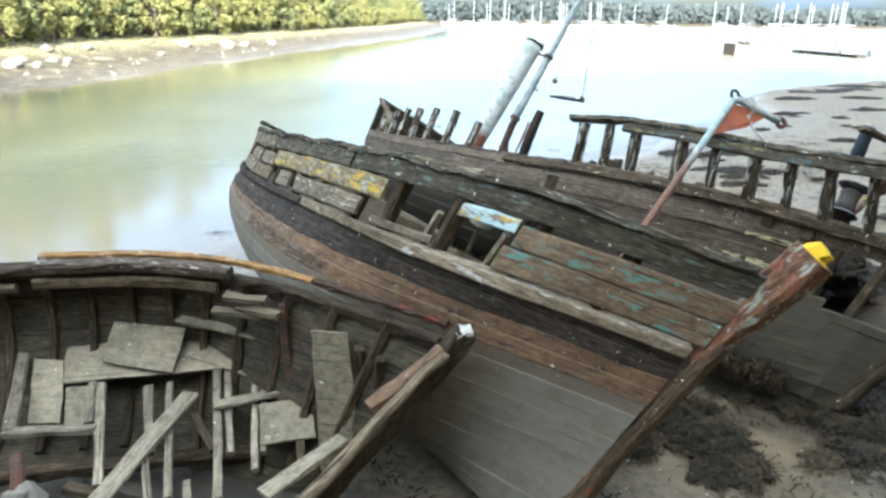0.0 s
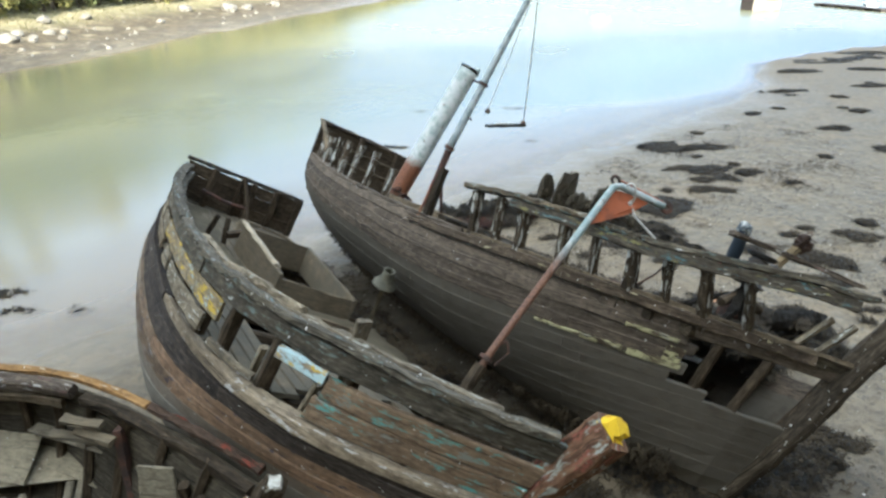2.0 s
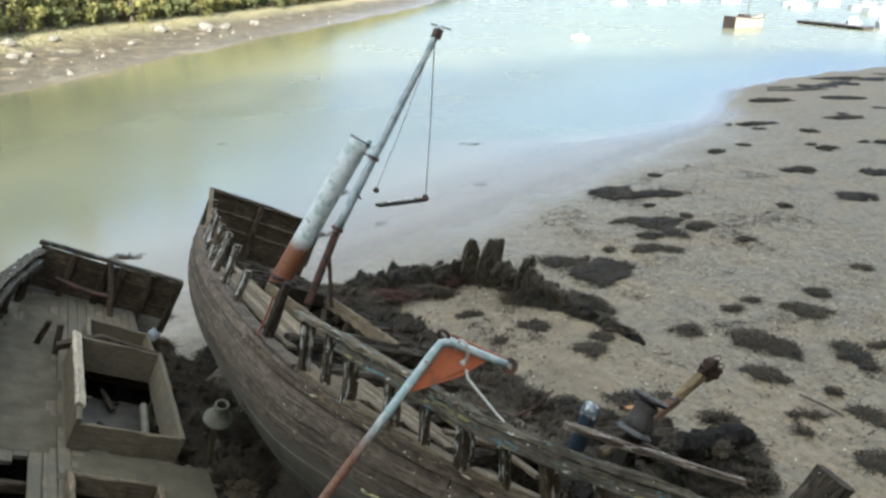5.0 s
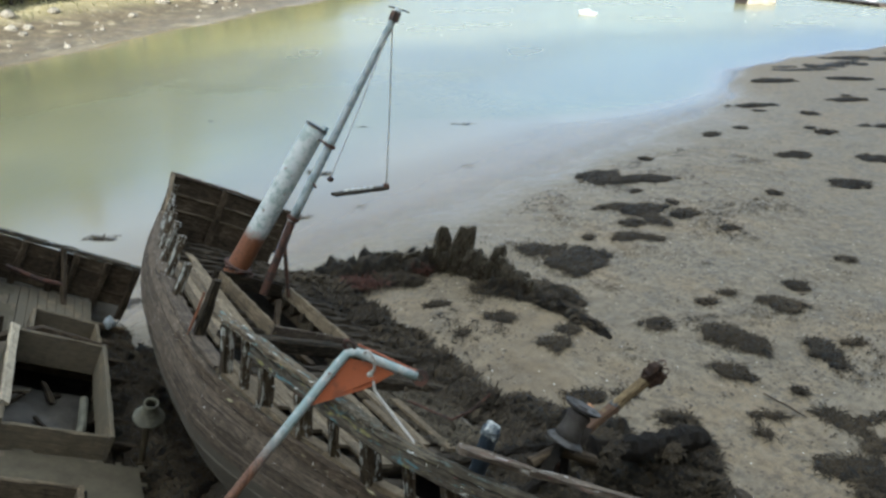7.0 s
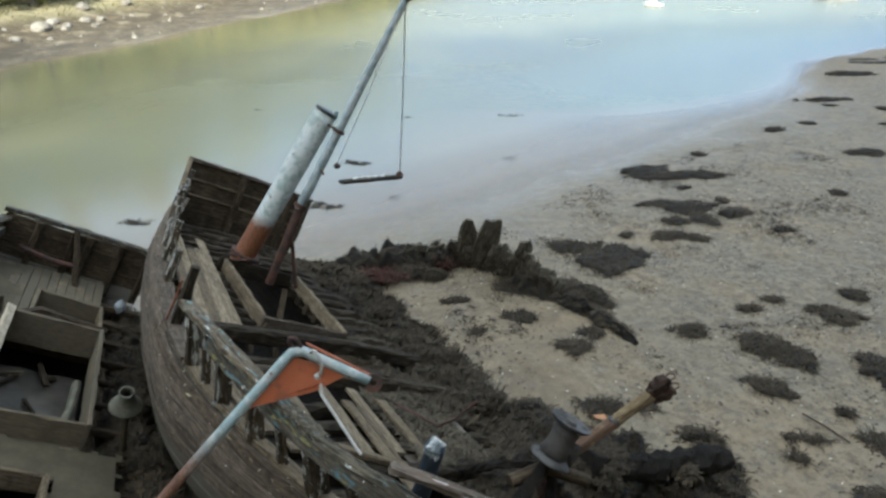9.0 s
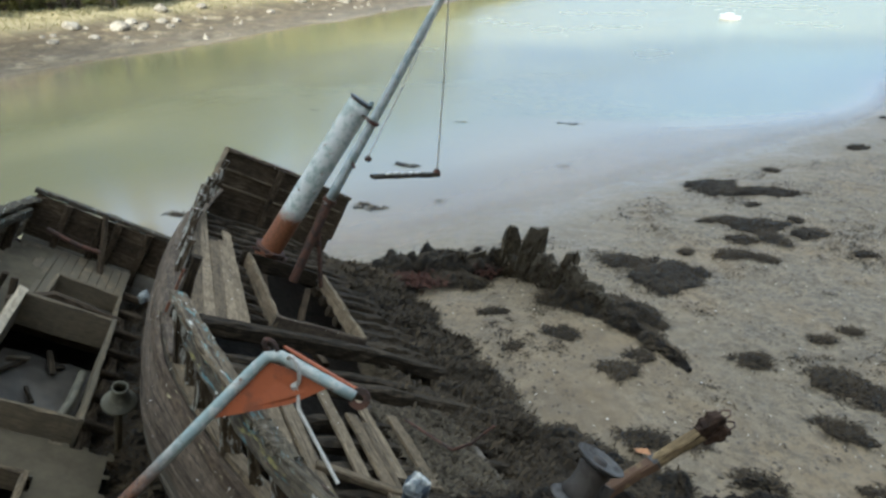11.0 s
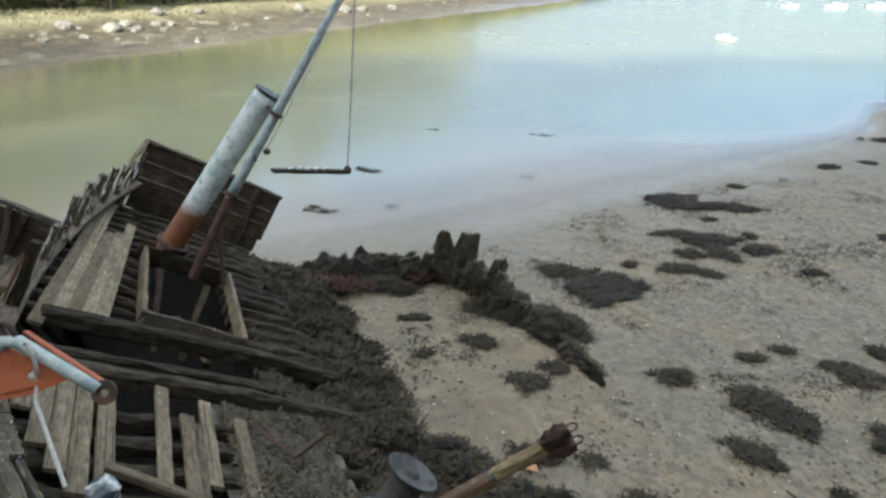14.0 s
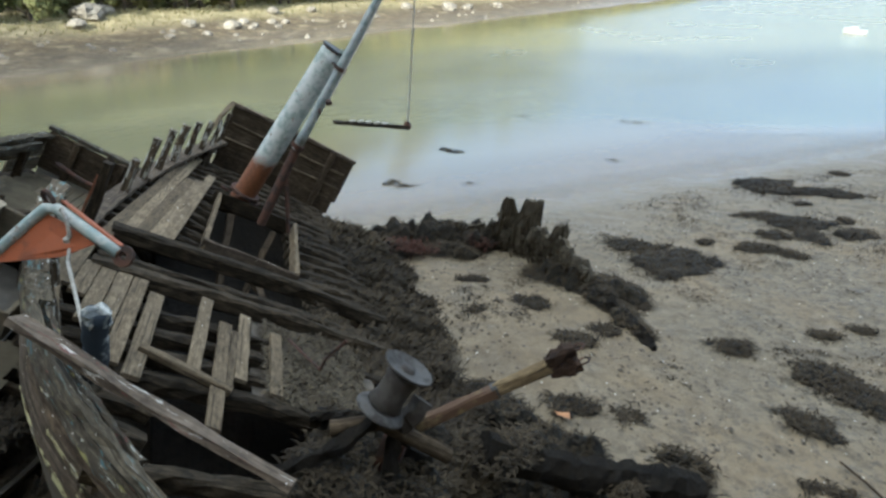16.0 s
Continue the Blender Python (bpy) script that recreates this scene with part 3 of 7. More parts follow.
class Hull:
    """The form of a boat in its own axes: x forward from the transom, y to port, z up."""

    def __init__(self, star, port, edge, keel, top, foot, full=0.68, flare=0.0, bulge=0.09, entry=1.15):
        self.flare, self.bulge, self.entry = flare, bulge, entry
        self.star, self.port, self.edge, self.keel = curve_at(star), curve_at(port), curve_at(edge), curve_at(keel)
        self.top, self.foot, self.full, self.length = top, foot, full, star[-1][0]

    def at(self, x, v, side, above=0.0):
        """A point of the shell: v from keel (0) to deck edge (1); above: metres over the edge."""
        s, p = self.star(x), self.port(x)
        mid = (s + p) / 2
        b = (p - s) / 2
        zt, zk = self.edge(x), self.keel(x)
        a = min(v, 1.0) * math.pi / 2
        k = smooth(0.62, 1.0, x / self.length)
        y = (b * math.sin(a) ** self.full) * (1 - k) + b * v**self.entry * k
        zf = (1 - math.cos(a)) ** 0.85 * (1 - k) + v * k
        z = zk + (zt - zk) * zf + above
        f = (z - self.foot[1]) / (self.top[1] - self.foot[1])
        sx = self.foot[0] + (self.top[0] - self.foot[0]) * f
        e = (self.edge(self.length) - self.foot[1]) / (self.top[1] - self.foot[1])
        se = self.foot[0] + (self.top[0] - self.foot[0]) * e
        y *= 1 + self.bulge * math.sin(math.pi * min(v, 1.0) ** 1.4) * (1 - k)
        y *= 1 + self.flare * max(above, 0) * smooth(0.7, 0.95, x / self.length)
        x2 = x + (sx - se) * max(x / self.length, 0) ** 4 + (0.25 * (1 - v) if x < 1 else 0) * (1 - x)
        return Vector((x2, mid + side * y, z))

    def out(self, x, v, side):
        v = min(max(v, 0.06), 0.97)
        x = min(max(x, 0.06), self.length - 0.06)
        a = self.at(x + 0.05, v, side) - self.at(x - 0.05, v, side)
        b = self.at(x, v + 0.03, side) - self.at(x, v - 0.03, side)
        n = a.cross(b).normalized()
        return n if n.y * side > 0 else -n

    def strake(self, side, v0, v1, x0, x1, thick=0.04, off=0.0, wear=0.006, above=(0, 0)):
        m = Mesh()
        k = max(2, int((x1 - x0) / 0.22))
        rings = []
        for i in range(k + 1):
            x = x0 + (x1 - x0) * i / k
            n0, n1 = self.out(x, v0, side), self.out(x, v1, side)
            w = lambda: rnd.uniform(-wear, wear)
            p = self.at(x, v0, side, above[0]) + n0 * (off + w()) + Vector((0, 0, w()))
            q = self.at(x, v1, side, above[1]) + n1 * (off + w()) + Vector((0, 0, w()))
            c = (q - p).normalized() * min(0.012, (q - p).length * 0.2)
            ring = [p + c * 0 - n0 * 0.008, p + c, q - c, q - n1 * 0.008, q - n1 * thick, p - n0 * thick]
            rings.append(ring if side < 0 else ring[::-1])
        m.rings(rings)
        return m

    def rib(self, side, x, v0, v1, w=0.08, d=0.08, inset=0.07, above=0.0):
        m = Mesh()
        pts = []
        for i in range(9):
            v = v0 + (v1 - v0) * i / 8
            pts.append(self.at(x, v, side) - self.out(x, v, side) * inset)
        if above:
            pts.append(pts[-1] + Vector((0, 0.05 * -side * 0, above)))
        m.sweep(pts, w, d, (1, 0, 0), 0.006, 0.15, step=0.16)
        return m


def axes(origin, forward, heel, trim):
    """A boat's pose: forward in plan, degrees of heel to port and of trim by the stern."""
    u = Vector((*forward, 0)).normalized()
    p = Vector((-u.y, u.x, 0))
    z = Vector((0, 0, 1))
    h, t = radians(heel), radians(trim)
    fx = u * math.cos(t) + z * math.sin(t)
    up = fx.cross(p)
    fy = p * math.cos(h) - up * math.sin(h)
    fz = up * math.cos(h) + p * math.sin(h)
    m = Matrix((fx, fy, fz)).transposed().to_4x4()
    m.translation = origin
    return m


POSE_B = axes((-2.6, 11.4, 1.67), (5.5, -7.5), 30, 5)
POSE_C = axes((-0.93, 13.87, 1.77), (7.0, -7.29), 30, 3)
POSE_A = axes((-4.93, 2.49, 1.5), (0.96, 0.28), -12, 0)


# ---- ground and water ----
SHORE = [(-90, -12), (-20, 3), (-9, 6.4), (-5.6, 8.4), (-4.1, 9.8), (-3.3, 12), (-2, 14.2), (-0.34, 15.7), (1.8, 18.4), (3.3, 20.3), (5.3, 23.0), (7.4, 25.8), (10.2, 29.6), (12.9, 33.4), (14.5, 37.2), (15.8, 42), (21.8, 48), (31, 54.1), (60, 66), (120, 80), (900, 160)]
left_shore = curve_at([(-400, -34), (0, -29.5), (24, -28.2), (39, -27.0), (75, -24.5), (110, -21), (160, -17.5), (220, -19), (300, -26), (345, -60), (400, -300)])


def shore_distance(x, y):
    """Metres inland (positive) from the near waterline, for arrays."""
    best = np.full(x.shape, 1e9)
    sign = np.ones(x.shape)
    for (ax, ay), (bx, by) in zip(SHORE, SHORE[1:]):
        dx, dy = bx - ax, by - ay
        t = np.clip(((x - ax) * dx + (y - ay) * dy) / (dx * dx + dy * dy), 0, 1)
        d = np.hypot(x - ax - t * dx, y - ay - t * dy)
        s = np.where((x - ax) * dy - (y - ay) * dx > 0, 1.0, -1.0)
        near = d < best
        best = np.where(near, d, best)
        sign = np.where(near, s, sign)
    return best * sign


def ground_height(x, y):
    x, y = np.asarray(x, float), np.asarray(y, float)
    d = shore_distance(x, y)
    ripple = 0.25 * np.sin(x * 1.3 + y * 0.7) + 0.2 * np.sin(x * 2.9 - y * 1.9)
    dn = d + ripple * 0.8
    steep = np.clip((y - 29) / 8.0, 0, 1)
    near = WATER + 0.42 * (1 - np.exp(-np.maximum(dn, 0) / (2.2 - 1.7 * steep))) + 0.012 * np.maximum(d - 10, 0)
    # the 23 m rise inland is unseen, added to shade the wrecks
    near = near + 23.0 / (1 + np.exp(-np.clip(d - 27, -60, 60) / 2.2)) + 0.24 * np.exp(-((x - 4.3) ** 2 + (y - 11.3) ** 2) / 5.0)
    xl = np.vectorize(left_shore)(np.clip(y, -400, 400))
    dl = xl - x + 0.5 * np.sin(y * 0.31) + 0.3 * np.sin(y * 0.83)
    left = WATER + 0.05 * dl + 0.9 / (1 + np.exp(-np.clip(dl - 12, -30, 30) / 0.8)) + 0.22 * np.maximum(dl - 18, 0)
    far = WATER + 0.05 * (y - 336)
    river = WATER - np.minimum((0.05 + 0.2 * steep) * np.minimum(np.abs(d), np.abs(dl)), 1.2)
    z = np.where(dn > 0, near, river)
    z = np.where(dl > 0, np.minimum(left, 9.0), z)
    z = np.where((y > 336) & (dl <= 0) & (dn <= 0), np.minimum(far, 9.0), z)
    return z


def spread(a, b, fine0, fine1, step, ratio=1.14):
    """Grid lines: even between fine0 and fine1, wider and wider out to a and b."""
    mid = list(np.arange(fine0, fine1 + step / 2, step))
    lo, hi = [], []
    s, p = step, fine0
    while p > a:
        s *= ratio
        p -= s
        lo.append(max(p, a))
    s, p = step, mid[-1]
    while p < b:
        s *= ratio
        p += s
        hi.append(min(p, b))
    return np.array(lo[::-1] + mid + hi)


gx, gy = spread(-2500, 2500, -7.0, 12.0, 0.085, 1.07), spread(-400, 3500, 4.0, 23.0, 0.085, 1.05)
GX, GY = np.meshgrid(gx, gy, indexing="ij")
GZ = ground_height(GX, GY)
rough_z = np.zeros(GZ.shape)
for i in range(GZ.shape[0]):
    if -9 < gx[i] < 16:
        for j in range(GZ.shape[1]):
            if 2 < gy[j] < 30:
                p = Vector((gx[i], gy[j], 0))
                rough_z[i, j] = noise.noise(p * 0.9) * 0.045 + noise.noise(p * 3.1) * 0.028 + noise.noise(p * 9.0) * 0.016
GZ = GZ + rough_z * np.clip((GZ - WATER + 0.1) / 0.25, 0.2, 1)


def grid_mesh(name, zs, keep=None):
    ni, nj = zs.shape
    verts = np.stack([GX, GY, zs], -1).reshape(-1, 3)
    idx = np.arange(ni * nj).reshape(ni, nj)
    quads = np.stack([idx[:-1, :-1], idx[1:, :-1], idx[1:, 1:], idx[:-1, 1:]], -1).reshape(-1, 4)
    if keep is not None:
        quads = quads[keep[quads].any(axis=1)]
    me = bpy.data.meshes.new(name)
    me.from_pydata(verts.tolist(), [], quads.tolist())
    me.polygons.foreach_set("use_smooth", [True] * len(me.polygons))
    return me


def point_values(me, name, values):
    at = me.attributes.new(name, "FLOAT", "POINT")
    at.data.foreach_set("value", np.asarray(values, np.float32).ravel())


gm = grid_mesh("ground", GZ)
inland = np.clip((GZ - WATER) / 0.36, 0, 1)
point_values(gm, "wet", 1 - inland)
XL = np.vectorize(left_shore)(np.clip(GY, -400, 400)) - GX
point_values(gm, "grass", np.clip((XL - 11) / 2.0, 0, 1))
across = (GX + 1.9) * 0.812 + (GY - 12.0) * 0.583
along_ = (GX + 1.9) * 0.583 - (GY - 12.0) * 0.812
wavy = 0.3 * np.sin(GX * 2.7 + GY * 1.3) + 0.2 * np.sin(GX * 6.1 - GY * 3.7)
lane = np.clip((1.6 + wavy - np.abs(across - 0.6)) / 0.35, 0, 1) * np.clip((along_ - 0.5) / 1.5, 0, 1) * np.clip((7.0 + wavy - along_) / 0.6, 0, 1)
under_bow = np.clip((0.95 + 0.8 * wavy - np.abs(across - 1.9)) / 0.3, 0, 0.85) * np.clip((along_ - 4.0) / 1.0, 0, 1) * np.clip((10.0 + wavy - along_) / 0.6, 0, 1)
# weedy black ground off the bows, round a bare brown sand patch
blotch = np.sin(GX * 1.9 + 1.2 * np.sin(GY * 1.3)) + np.sin(GY * 2.3 + GX * 0.8) + 0.5 * np.sin(GX * 5.3 - GY * 4.1) + 0.4 * np.sin(GX * 9.1 + GY * 7.7)
near_dark = np.clip((blotch + 1.0) / 0.6, 0, 0.85) * np.clip(np.exp(-((GX - 4.7) ** 2 / 3.2 + (GY - 6.1) ** 2 / 1.6)) * 2.4 - 0.3, 0, 1)
sand_patch = np.clip(1.7 - 1.5 * (((GX - 3.45) / 0.85) ** 2 + ((GY - 5.45) / 0.42) ** 2) + 0.35 * wavy + 0.2 * blotch, 0, 1)
point_values(gm, "black", 0.8 * np.maximum(np.maximum(lane, under_bow), near_dark) * (1 - sand_patch))
point_values(gm, "silt", np.clip(np.clip((XL + 1) / 2.0, 0, 1) + np.clip((GY - 330) / 5, 0, 1), 0, 1))
sand = 1.2 * sand_patch + 0.5 * np.exp(-((GX - 3.6) ** 2 / 3.0 + (GY - 5.2) ** 2 / 3.5)) + 0.8 * np.exp(-((GX - 4.2) ** 2 + (GY - 12.2) ** 2) / 4.0) + 0.75 * np.clip((GY - 32) / 8, 0, 1) * (GX > 10)
point_values(gm, "sand", np.clip(sand, 0, 1))
gm.materials.append(MUD)
ground = tagged(new("ground", gm), "grey brown tidal mud flat with grassy far bank", "ground", kind="structure")
wm = grid_mesh("water", np.full(GZ.shape, WATER), (GZ < WATER + 0.03).ravel())
point_values(wm, "depth", np.clip((WATER - GZ) / 0.45, 0, 1))
lee = np.minimum(np.abs(shore_distance(GX, GY)), np.abs(XL))
point_values(wm, "breeze", np.clip((lee - 3.0) / 10.0, 0, 1))
wm.materials.append(RIVER)
water = tagged(new("water", wm), "calm murky green river water at low tide", "water", kind="structure")


def ground_z(x, y):
    return float(ground_height(np.array([x]), np.array([y]))[0])


# ---- boat B: the middle wreck ----
HB = Hull(
    [(0, -1.06), (1, -1.35), (2.4, -1.6), (4.2, -1.78), (5.35, -1.83), (6.7, -1.72), (7.4, -1.5), (7.9, -1.22), (8.4, -0.72), (8.7, -0.3), (8.85, -0.08)],
    [(0, 1.06), (1, 1.3), (2.4, 1.45), (4.2, 1.5), (6, 1.45), (7.4, 1.15), (8.4, 0.5), (8.85, 0.02)],
    [(0, -0.72), (2, -0.85), (5, -0.9), (8, -0.83), (8.85, -0.76)],
    [(0, -1.75), (3, -2.25), (6, -2.5), (8.85, -2.7)],
    (9.3, 0.25),
    (8.3, -2.26),
    bulge=0.115,
)


def lengths(x0, x1, joints):
    xs = [x0] + [j for j in joints if x0 < j < x1] + [x1]
    return list(zip(xs, xs[1:]))


def board(parent, a, b, w, h, mat, up=(0, 0, 1), name="deck_plank", wear=0.004, label="", **kw):
    return part(name, Mesh().sweep([a, b], w, h, up, wear, **kw), mat, parent, label)


def build_b():
    boat = thing("wrecked_boat", POSE_B, "heeled wooden fishing boat wreck with flaking teal and yellow paint", "boat", "wrecked boats")
    vs = np.concatenate(([0.03, 0.12, 0.2], 1 - 0.8 * (1 - np.linspace(0.1, 1.0, 13))))
    for side in (-1, 1):
        for k in range(-3, 12):
            if side > 0 and k > 8:
                break
            for x0, x1 in lengths(0.02, 8.82, [2.1 + 0.9 * (k % 3), 5.6 + 0.7 * ((k * 2) % 3)]):
                if side < 0:
                    mat = BLACK if k >= 10 else (RUSSET if (x0 > 4 and k >= 8) else BROWN)
                    if k < 8 or (x0 < 2 and k < 9):
                        mat = HALFSILT if k > 6 else (SILT_DRY if x1 < 4.0 else SILT)
                else:
                    mat = HULLC_LOW
                s = HB.strake(side, vs[k + 3] - 0.003, vs[k + 4] + 0.003, x0 + 0.002, x1 - 0.002, 0.05, (0.004 if k > 7 else 0.0012) * (-1) ** k + rnd.uniform(-0.001, 0.001), 0.006 if k > 7 else 0.003)
                part("hull_plank", s, mat, boat)
    # rubbing strake
    for x0, x1, mat in ((0.1, 5.25, BLACK), (5.3, 7.3, WHITEPLANK), (7.3, 8.8, WHITEPLANK)):
        part("rubbing_strake", HB.strake(-1, 1, 1, x0, x1, 0.12, 0.05, 0.006, (-0.03, 0.055)), mat, boat, "rounded strake with worn white paint" if mat is WHITEPLANK else "")
    # bulwark planks: start, end, bottom and top above the deck edge
    for x0, x1, a0, a1, mat in (
        (0.05, 3.2, 0.48, 0.66, GREYPLANK), (3.25, 5.9, 0.5, 0.67, RAIL_DARK), (5.95, 8.84, 0.5, 0.67, RAIL_DARK),
        (0.05, 0.7, 0.09, 0.3, GREYPLANK), (0.05, 1.5, 0.32, 0.46, GREYPLANK), (0.95, 2.5, 0.09, 0.27, GREYPLANK), (1.7, 2.6, 0.28, 0.45, GREYPLANK), (2.55, 3.6, 0.09, 0.25, PALE), (2.75, 3.5, 0.28, 0.44, GREYPLANK),
        (3.55, 6.6, 0.31, 0.49, YELLOW), (4.0, 4.5, 0.1, 0.27, GREYPLANK), (4.75, 6.35, 0.1, 0.27, GREYPLANK), (7.4, 7.82, 0.38, 0.48, BLUEWHITE),
        (7.84, 8.84, 0.27, 0.45, TEAL), (7.8, 8.84, 0.08, 0.262, TEAL), (6.6, 7.3, 0.08, 0.15, GREYPLANK),
    ):
        part("bulwark_plank", HB.strake(-1, 1, 1, x0, x1, 0.035, 0.0, 0.01, (a0, a1)), mat, boat, "plank with flaking paint" if mat in (YELLOW, TEAL, BLUEWHITE) else "")
    for x in (0.5, 1.3, 2.1, 2.9, 3.7, 4.6, 5.4, 6.2, 6.72, 7.35, 7.95, 8.4):
        inward = HB.out(x, 0.9, -1) * -0.1
        p = HB.at(x, 1, -1, -0.1) + inward
        q = HB.at(x, 1, -1, 0.6) + inward
        part("stanchion", Mesh().sweep([p, q], 0.11, 0.1, (1, 0, 0), 0.01), DARK, boat)
    for x in (5.9, 7.0, 7.6):
        p = HB.at(x, 1, -1, -0.05) + Vector((0, 0.22, 0))
        board(boat, p, p + Vector((0.25, -0.08, 0.42)), 0.06, 0.05, GREYPLANK, (1, 0, 0), "broken_rib")
    # rail: capping and an inner timber
    for x0, x1, inset, ab, w, h, mat in ((0.0, 4.4, 0.04, 0.69, 0.13, 0.05, RAIL_DARK), (4.4, 8.8, 0.04, 0.69, 0.13, 0.05, RAIL_DARK), (0.3, 5.0, 0.15, 0.6, 0.07, 0.12, RAIL_DARK), (6.3, 8.6, 0.16, 0.64, 0.09, 0.07, GREYPLANK), (4.9, 7.35, 0.18, 0.7, 0.07, 0.06, GREYPLANK)):
        pts = []
        for x in np.linspace(x0, x1, 24):
            pts.append(HB.at(x, 1, -1, ab + 0.012 * math.sin(x * 5)) - HB.out(x, 0.9, -1) * inset)
        part("rail", Mesh().sweep(pts, w, h, (0, 0, 1), 0.014, step=0.12), mat, boat, "cracked grey rail timber")
    # mooring post through the rail
    part("mooring_post", Mesh().sweep([(7.76, -1.0, -0.6), (7.82, -1.1, -0.2), (7.86, -1.15, 0.06)], 0.1, 0.07, (1, 0, 0), 0.015), GREYPLANK, boat, "split grey post")
    # stem with painted cap
    part("stem_foot", Mesh().sweep([(8.14, 0, -2.75), (8.32, 0, -2.1), (8.5, 0, -1.55), (8.68, 0, -1.1), (8.9, 0, -0.6)], 0.13, 0.19, (0.9, 0, -0.4), 0.01), STEM_LOW, boat, "stem timber under silt with a worn red edge")
    stem = part("stem", Mesh().sweep([(8.7, 0, -0.84), (8.95, 0, -0.42), (9.29, 0, 0.15)], 0.17, 0.27, (0.85, 0, -0.5), 0.012, 0.14, taper=lambda t: 0.7 + 0.3 * min(1, t * 1.8), step=0.1), STEM, boat, "broad stem head with worn red and grey paint")
    part("stem_cap", Mesh().sweep([(9.28, 0, 0.13), (9.3, 0, 0.17), (9.34, 0, 0.21)], 0.15, 0.19, (0.85, 0, -0.5), 0.022, 0.22, step=0.04, taper=lambda t: 1 - 0.4 * t), YCAP, stem, "yellow painted stem head")
    # transom boards, inside posts and cap
    for z1, z0, k in ((0.0, -0.2, 1.0), (-0.205, -0.42, 1.0), (-0.425, -0.64, 1.0), (-0.645, -0.88, 0.98), (-0.885, -1.1, 0.9), (-1.105, -1.35, 0.75), (-1.355, -1.6, 0.5)):
        part("transom_board", Mesh().sweep([(0.02, -1.06 * k, (z0 + z1) / 2 + 0.03), (0.0, 0, (z0 + z1) / 2), (0.02, 1.06 * k, (z0 + z1) / 2 + 0.0)], z1 - z0, 0.05, (1, 0, 0), 0.006, 0.1), DARK if z1 > -0.6 else SILT, boat)
    part("transom_cap", Mesh().sweep([(0, -1.1, 0.08), (-0.02, 0, 0.06), (0, 1.08, 0.03)], 0.12, 0.07, (0, 0, 1), 0.012), RAIL_DARK, boat)
    for y in (-0.62, -0.12, 0.1, 0.55, 1.0):
        part("transom_post", Mesh().sweep([(0.09, y, -0.85), (0.09, y + 0.02, 0.04)], 0.1, 0.09, (1, 0, 0), 0.01), DARK, boat)
    part("brace", Mesh().sweep([(0.13, -0.1, 0.1), (0.5, 0.15, -0.75)], 0.07, 0.06, (0, 0, 1), 0.01), DARK, boat)
    part("tiller_rail", Mesh().tube([(0.25, -0.75, -0.35), (0.3, -0.3, -0.42), (0.35, 0.05, -0.4)], 0.035, 8), RUST, boat)
    # deck planks with a gap where they are gone
    y = -1.66
    while y < 1.2:
        w = 0.125
        edge = abs(y) / 1.7
        x0 = 0.12 + 0.0 * edge
        x1 = 7.4 - 2.0 * max(0, y) - rnd.uniform(0, 0.35) - (0.5 if y > 0.9 else 0)
        while x1 > 1 and HB.star(x1) + 0.12 > y:
            x1 -= 0.05
        while HB.star(x0) + 0.1 > y or HB.port(x0) - 0.1 < y:
            x0 += 0.05
        runs = [(x0, x1)]
        if -0.5 < y < 0.53:
            runs = [(x0, 2.42), (4.5, 5.08), (6.3, x1)]
        elif -1.14 < y < -0.86:
            runs = [(x0, 4.72 + rnd.uniform(-0.1, 0.1)), (6.2, x1)]
        elif -0.86 <= y <= -0.62:
            runs = [(x0, 5.3 + rnd.uniform(-0.3, 0.3))]
        elif y > 0.58:
            runs = [(4.45 + rnd.uniform(0, 0.3), min(x1, 6.1) + rnd.uniform(-0.3, 0.1))]
        for a, b in runs:
            if b - a > 0.15:
                z = lambda x: HB.edge(x) + 0.02 + 0.05 * (1 - (y / 1.6) ** 2)
                part("deck_plank", Mesh().sweep([(x, y, z(x)) for x in np.linspace(a, b, max(2, int((b - a) / 0.4) + 1))], w - 0.006, 0.04, (0, 0, 1), 0.003, step=0.6), MUDDY, boat)
        y += w
    for x in np.arange(0.6, 7.6, 0.55):
        s, p = HB.star(x) + 0.1, min(HB.port(x) - 0.15, 1.2)
        spans = ((s, p),)
        if 2.4 < x < 4.5:
            spans = ((s, -0.5), (0.55, p))
        elif 5.1 < x < 6.3:
            spans = ((s, -0.52), (0.3, p))
        for a, b in spans:
            part("deck_beam", Mesh().sweep([(x, a, HB.edge(x) - 0.06), (x, b, HB.edge(x) - 0.08)], 0.09, 0.1, (0, 0, 1), 0.006), DARK, boat)
    # large hatch: coaming boards, one bleached
    hatch = part("hatch", Mesh().sweep([(2.45, -0.5, -0.58), (2.45, 0.52, -0.6)], 0.06, 0.42, (0, 0, 1), 0.006), COAM, boat, "weathered hatch coaming, open")
    for a, b, h, mat in (((4.42, -0.52, -0.72), (4.42, 0.56, -0.74), 0.34, COAM), ((2.42, -0.5, -0.56), (4.45, -0.5, -0.7), 0.42, COAM), ((2.42, 0.53, -0.58), (4.45, 0.56, -0.74), 0.4, MUDDY)):
        part("coaming", Mesh().sweep([a, b], 0.055, h, (0, 0, 1), 0.006), mat, hatch)
    part("coaming_cap", Mesh().sweep([(2.45, -0.52, -0.34), (4.2, -0.49, -0.47)], 0.1, 0.05, (0, 0.4, 1), 0.006), BLEACH, hatch, "pale bleached capping board")
    comp = part("companion_box", Mesh().sweep([(1.5, -0.3, -0.55), (1.5, 0.5, -0.6)], 0.05, 0.26, (0, 0, 1), 0.008), COAM, boat, "small open box of brown boards")
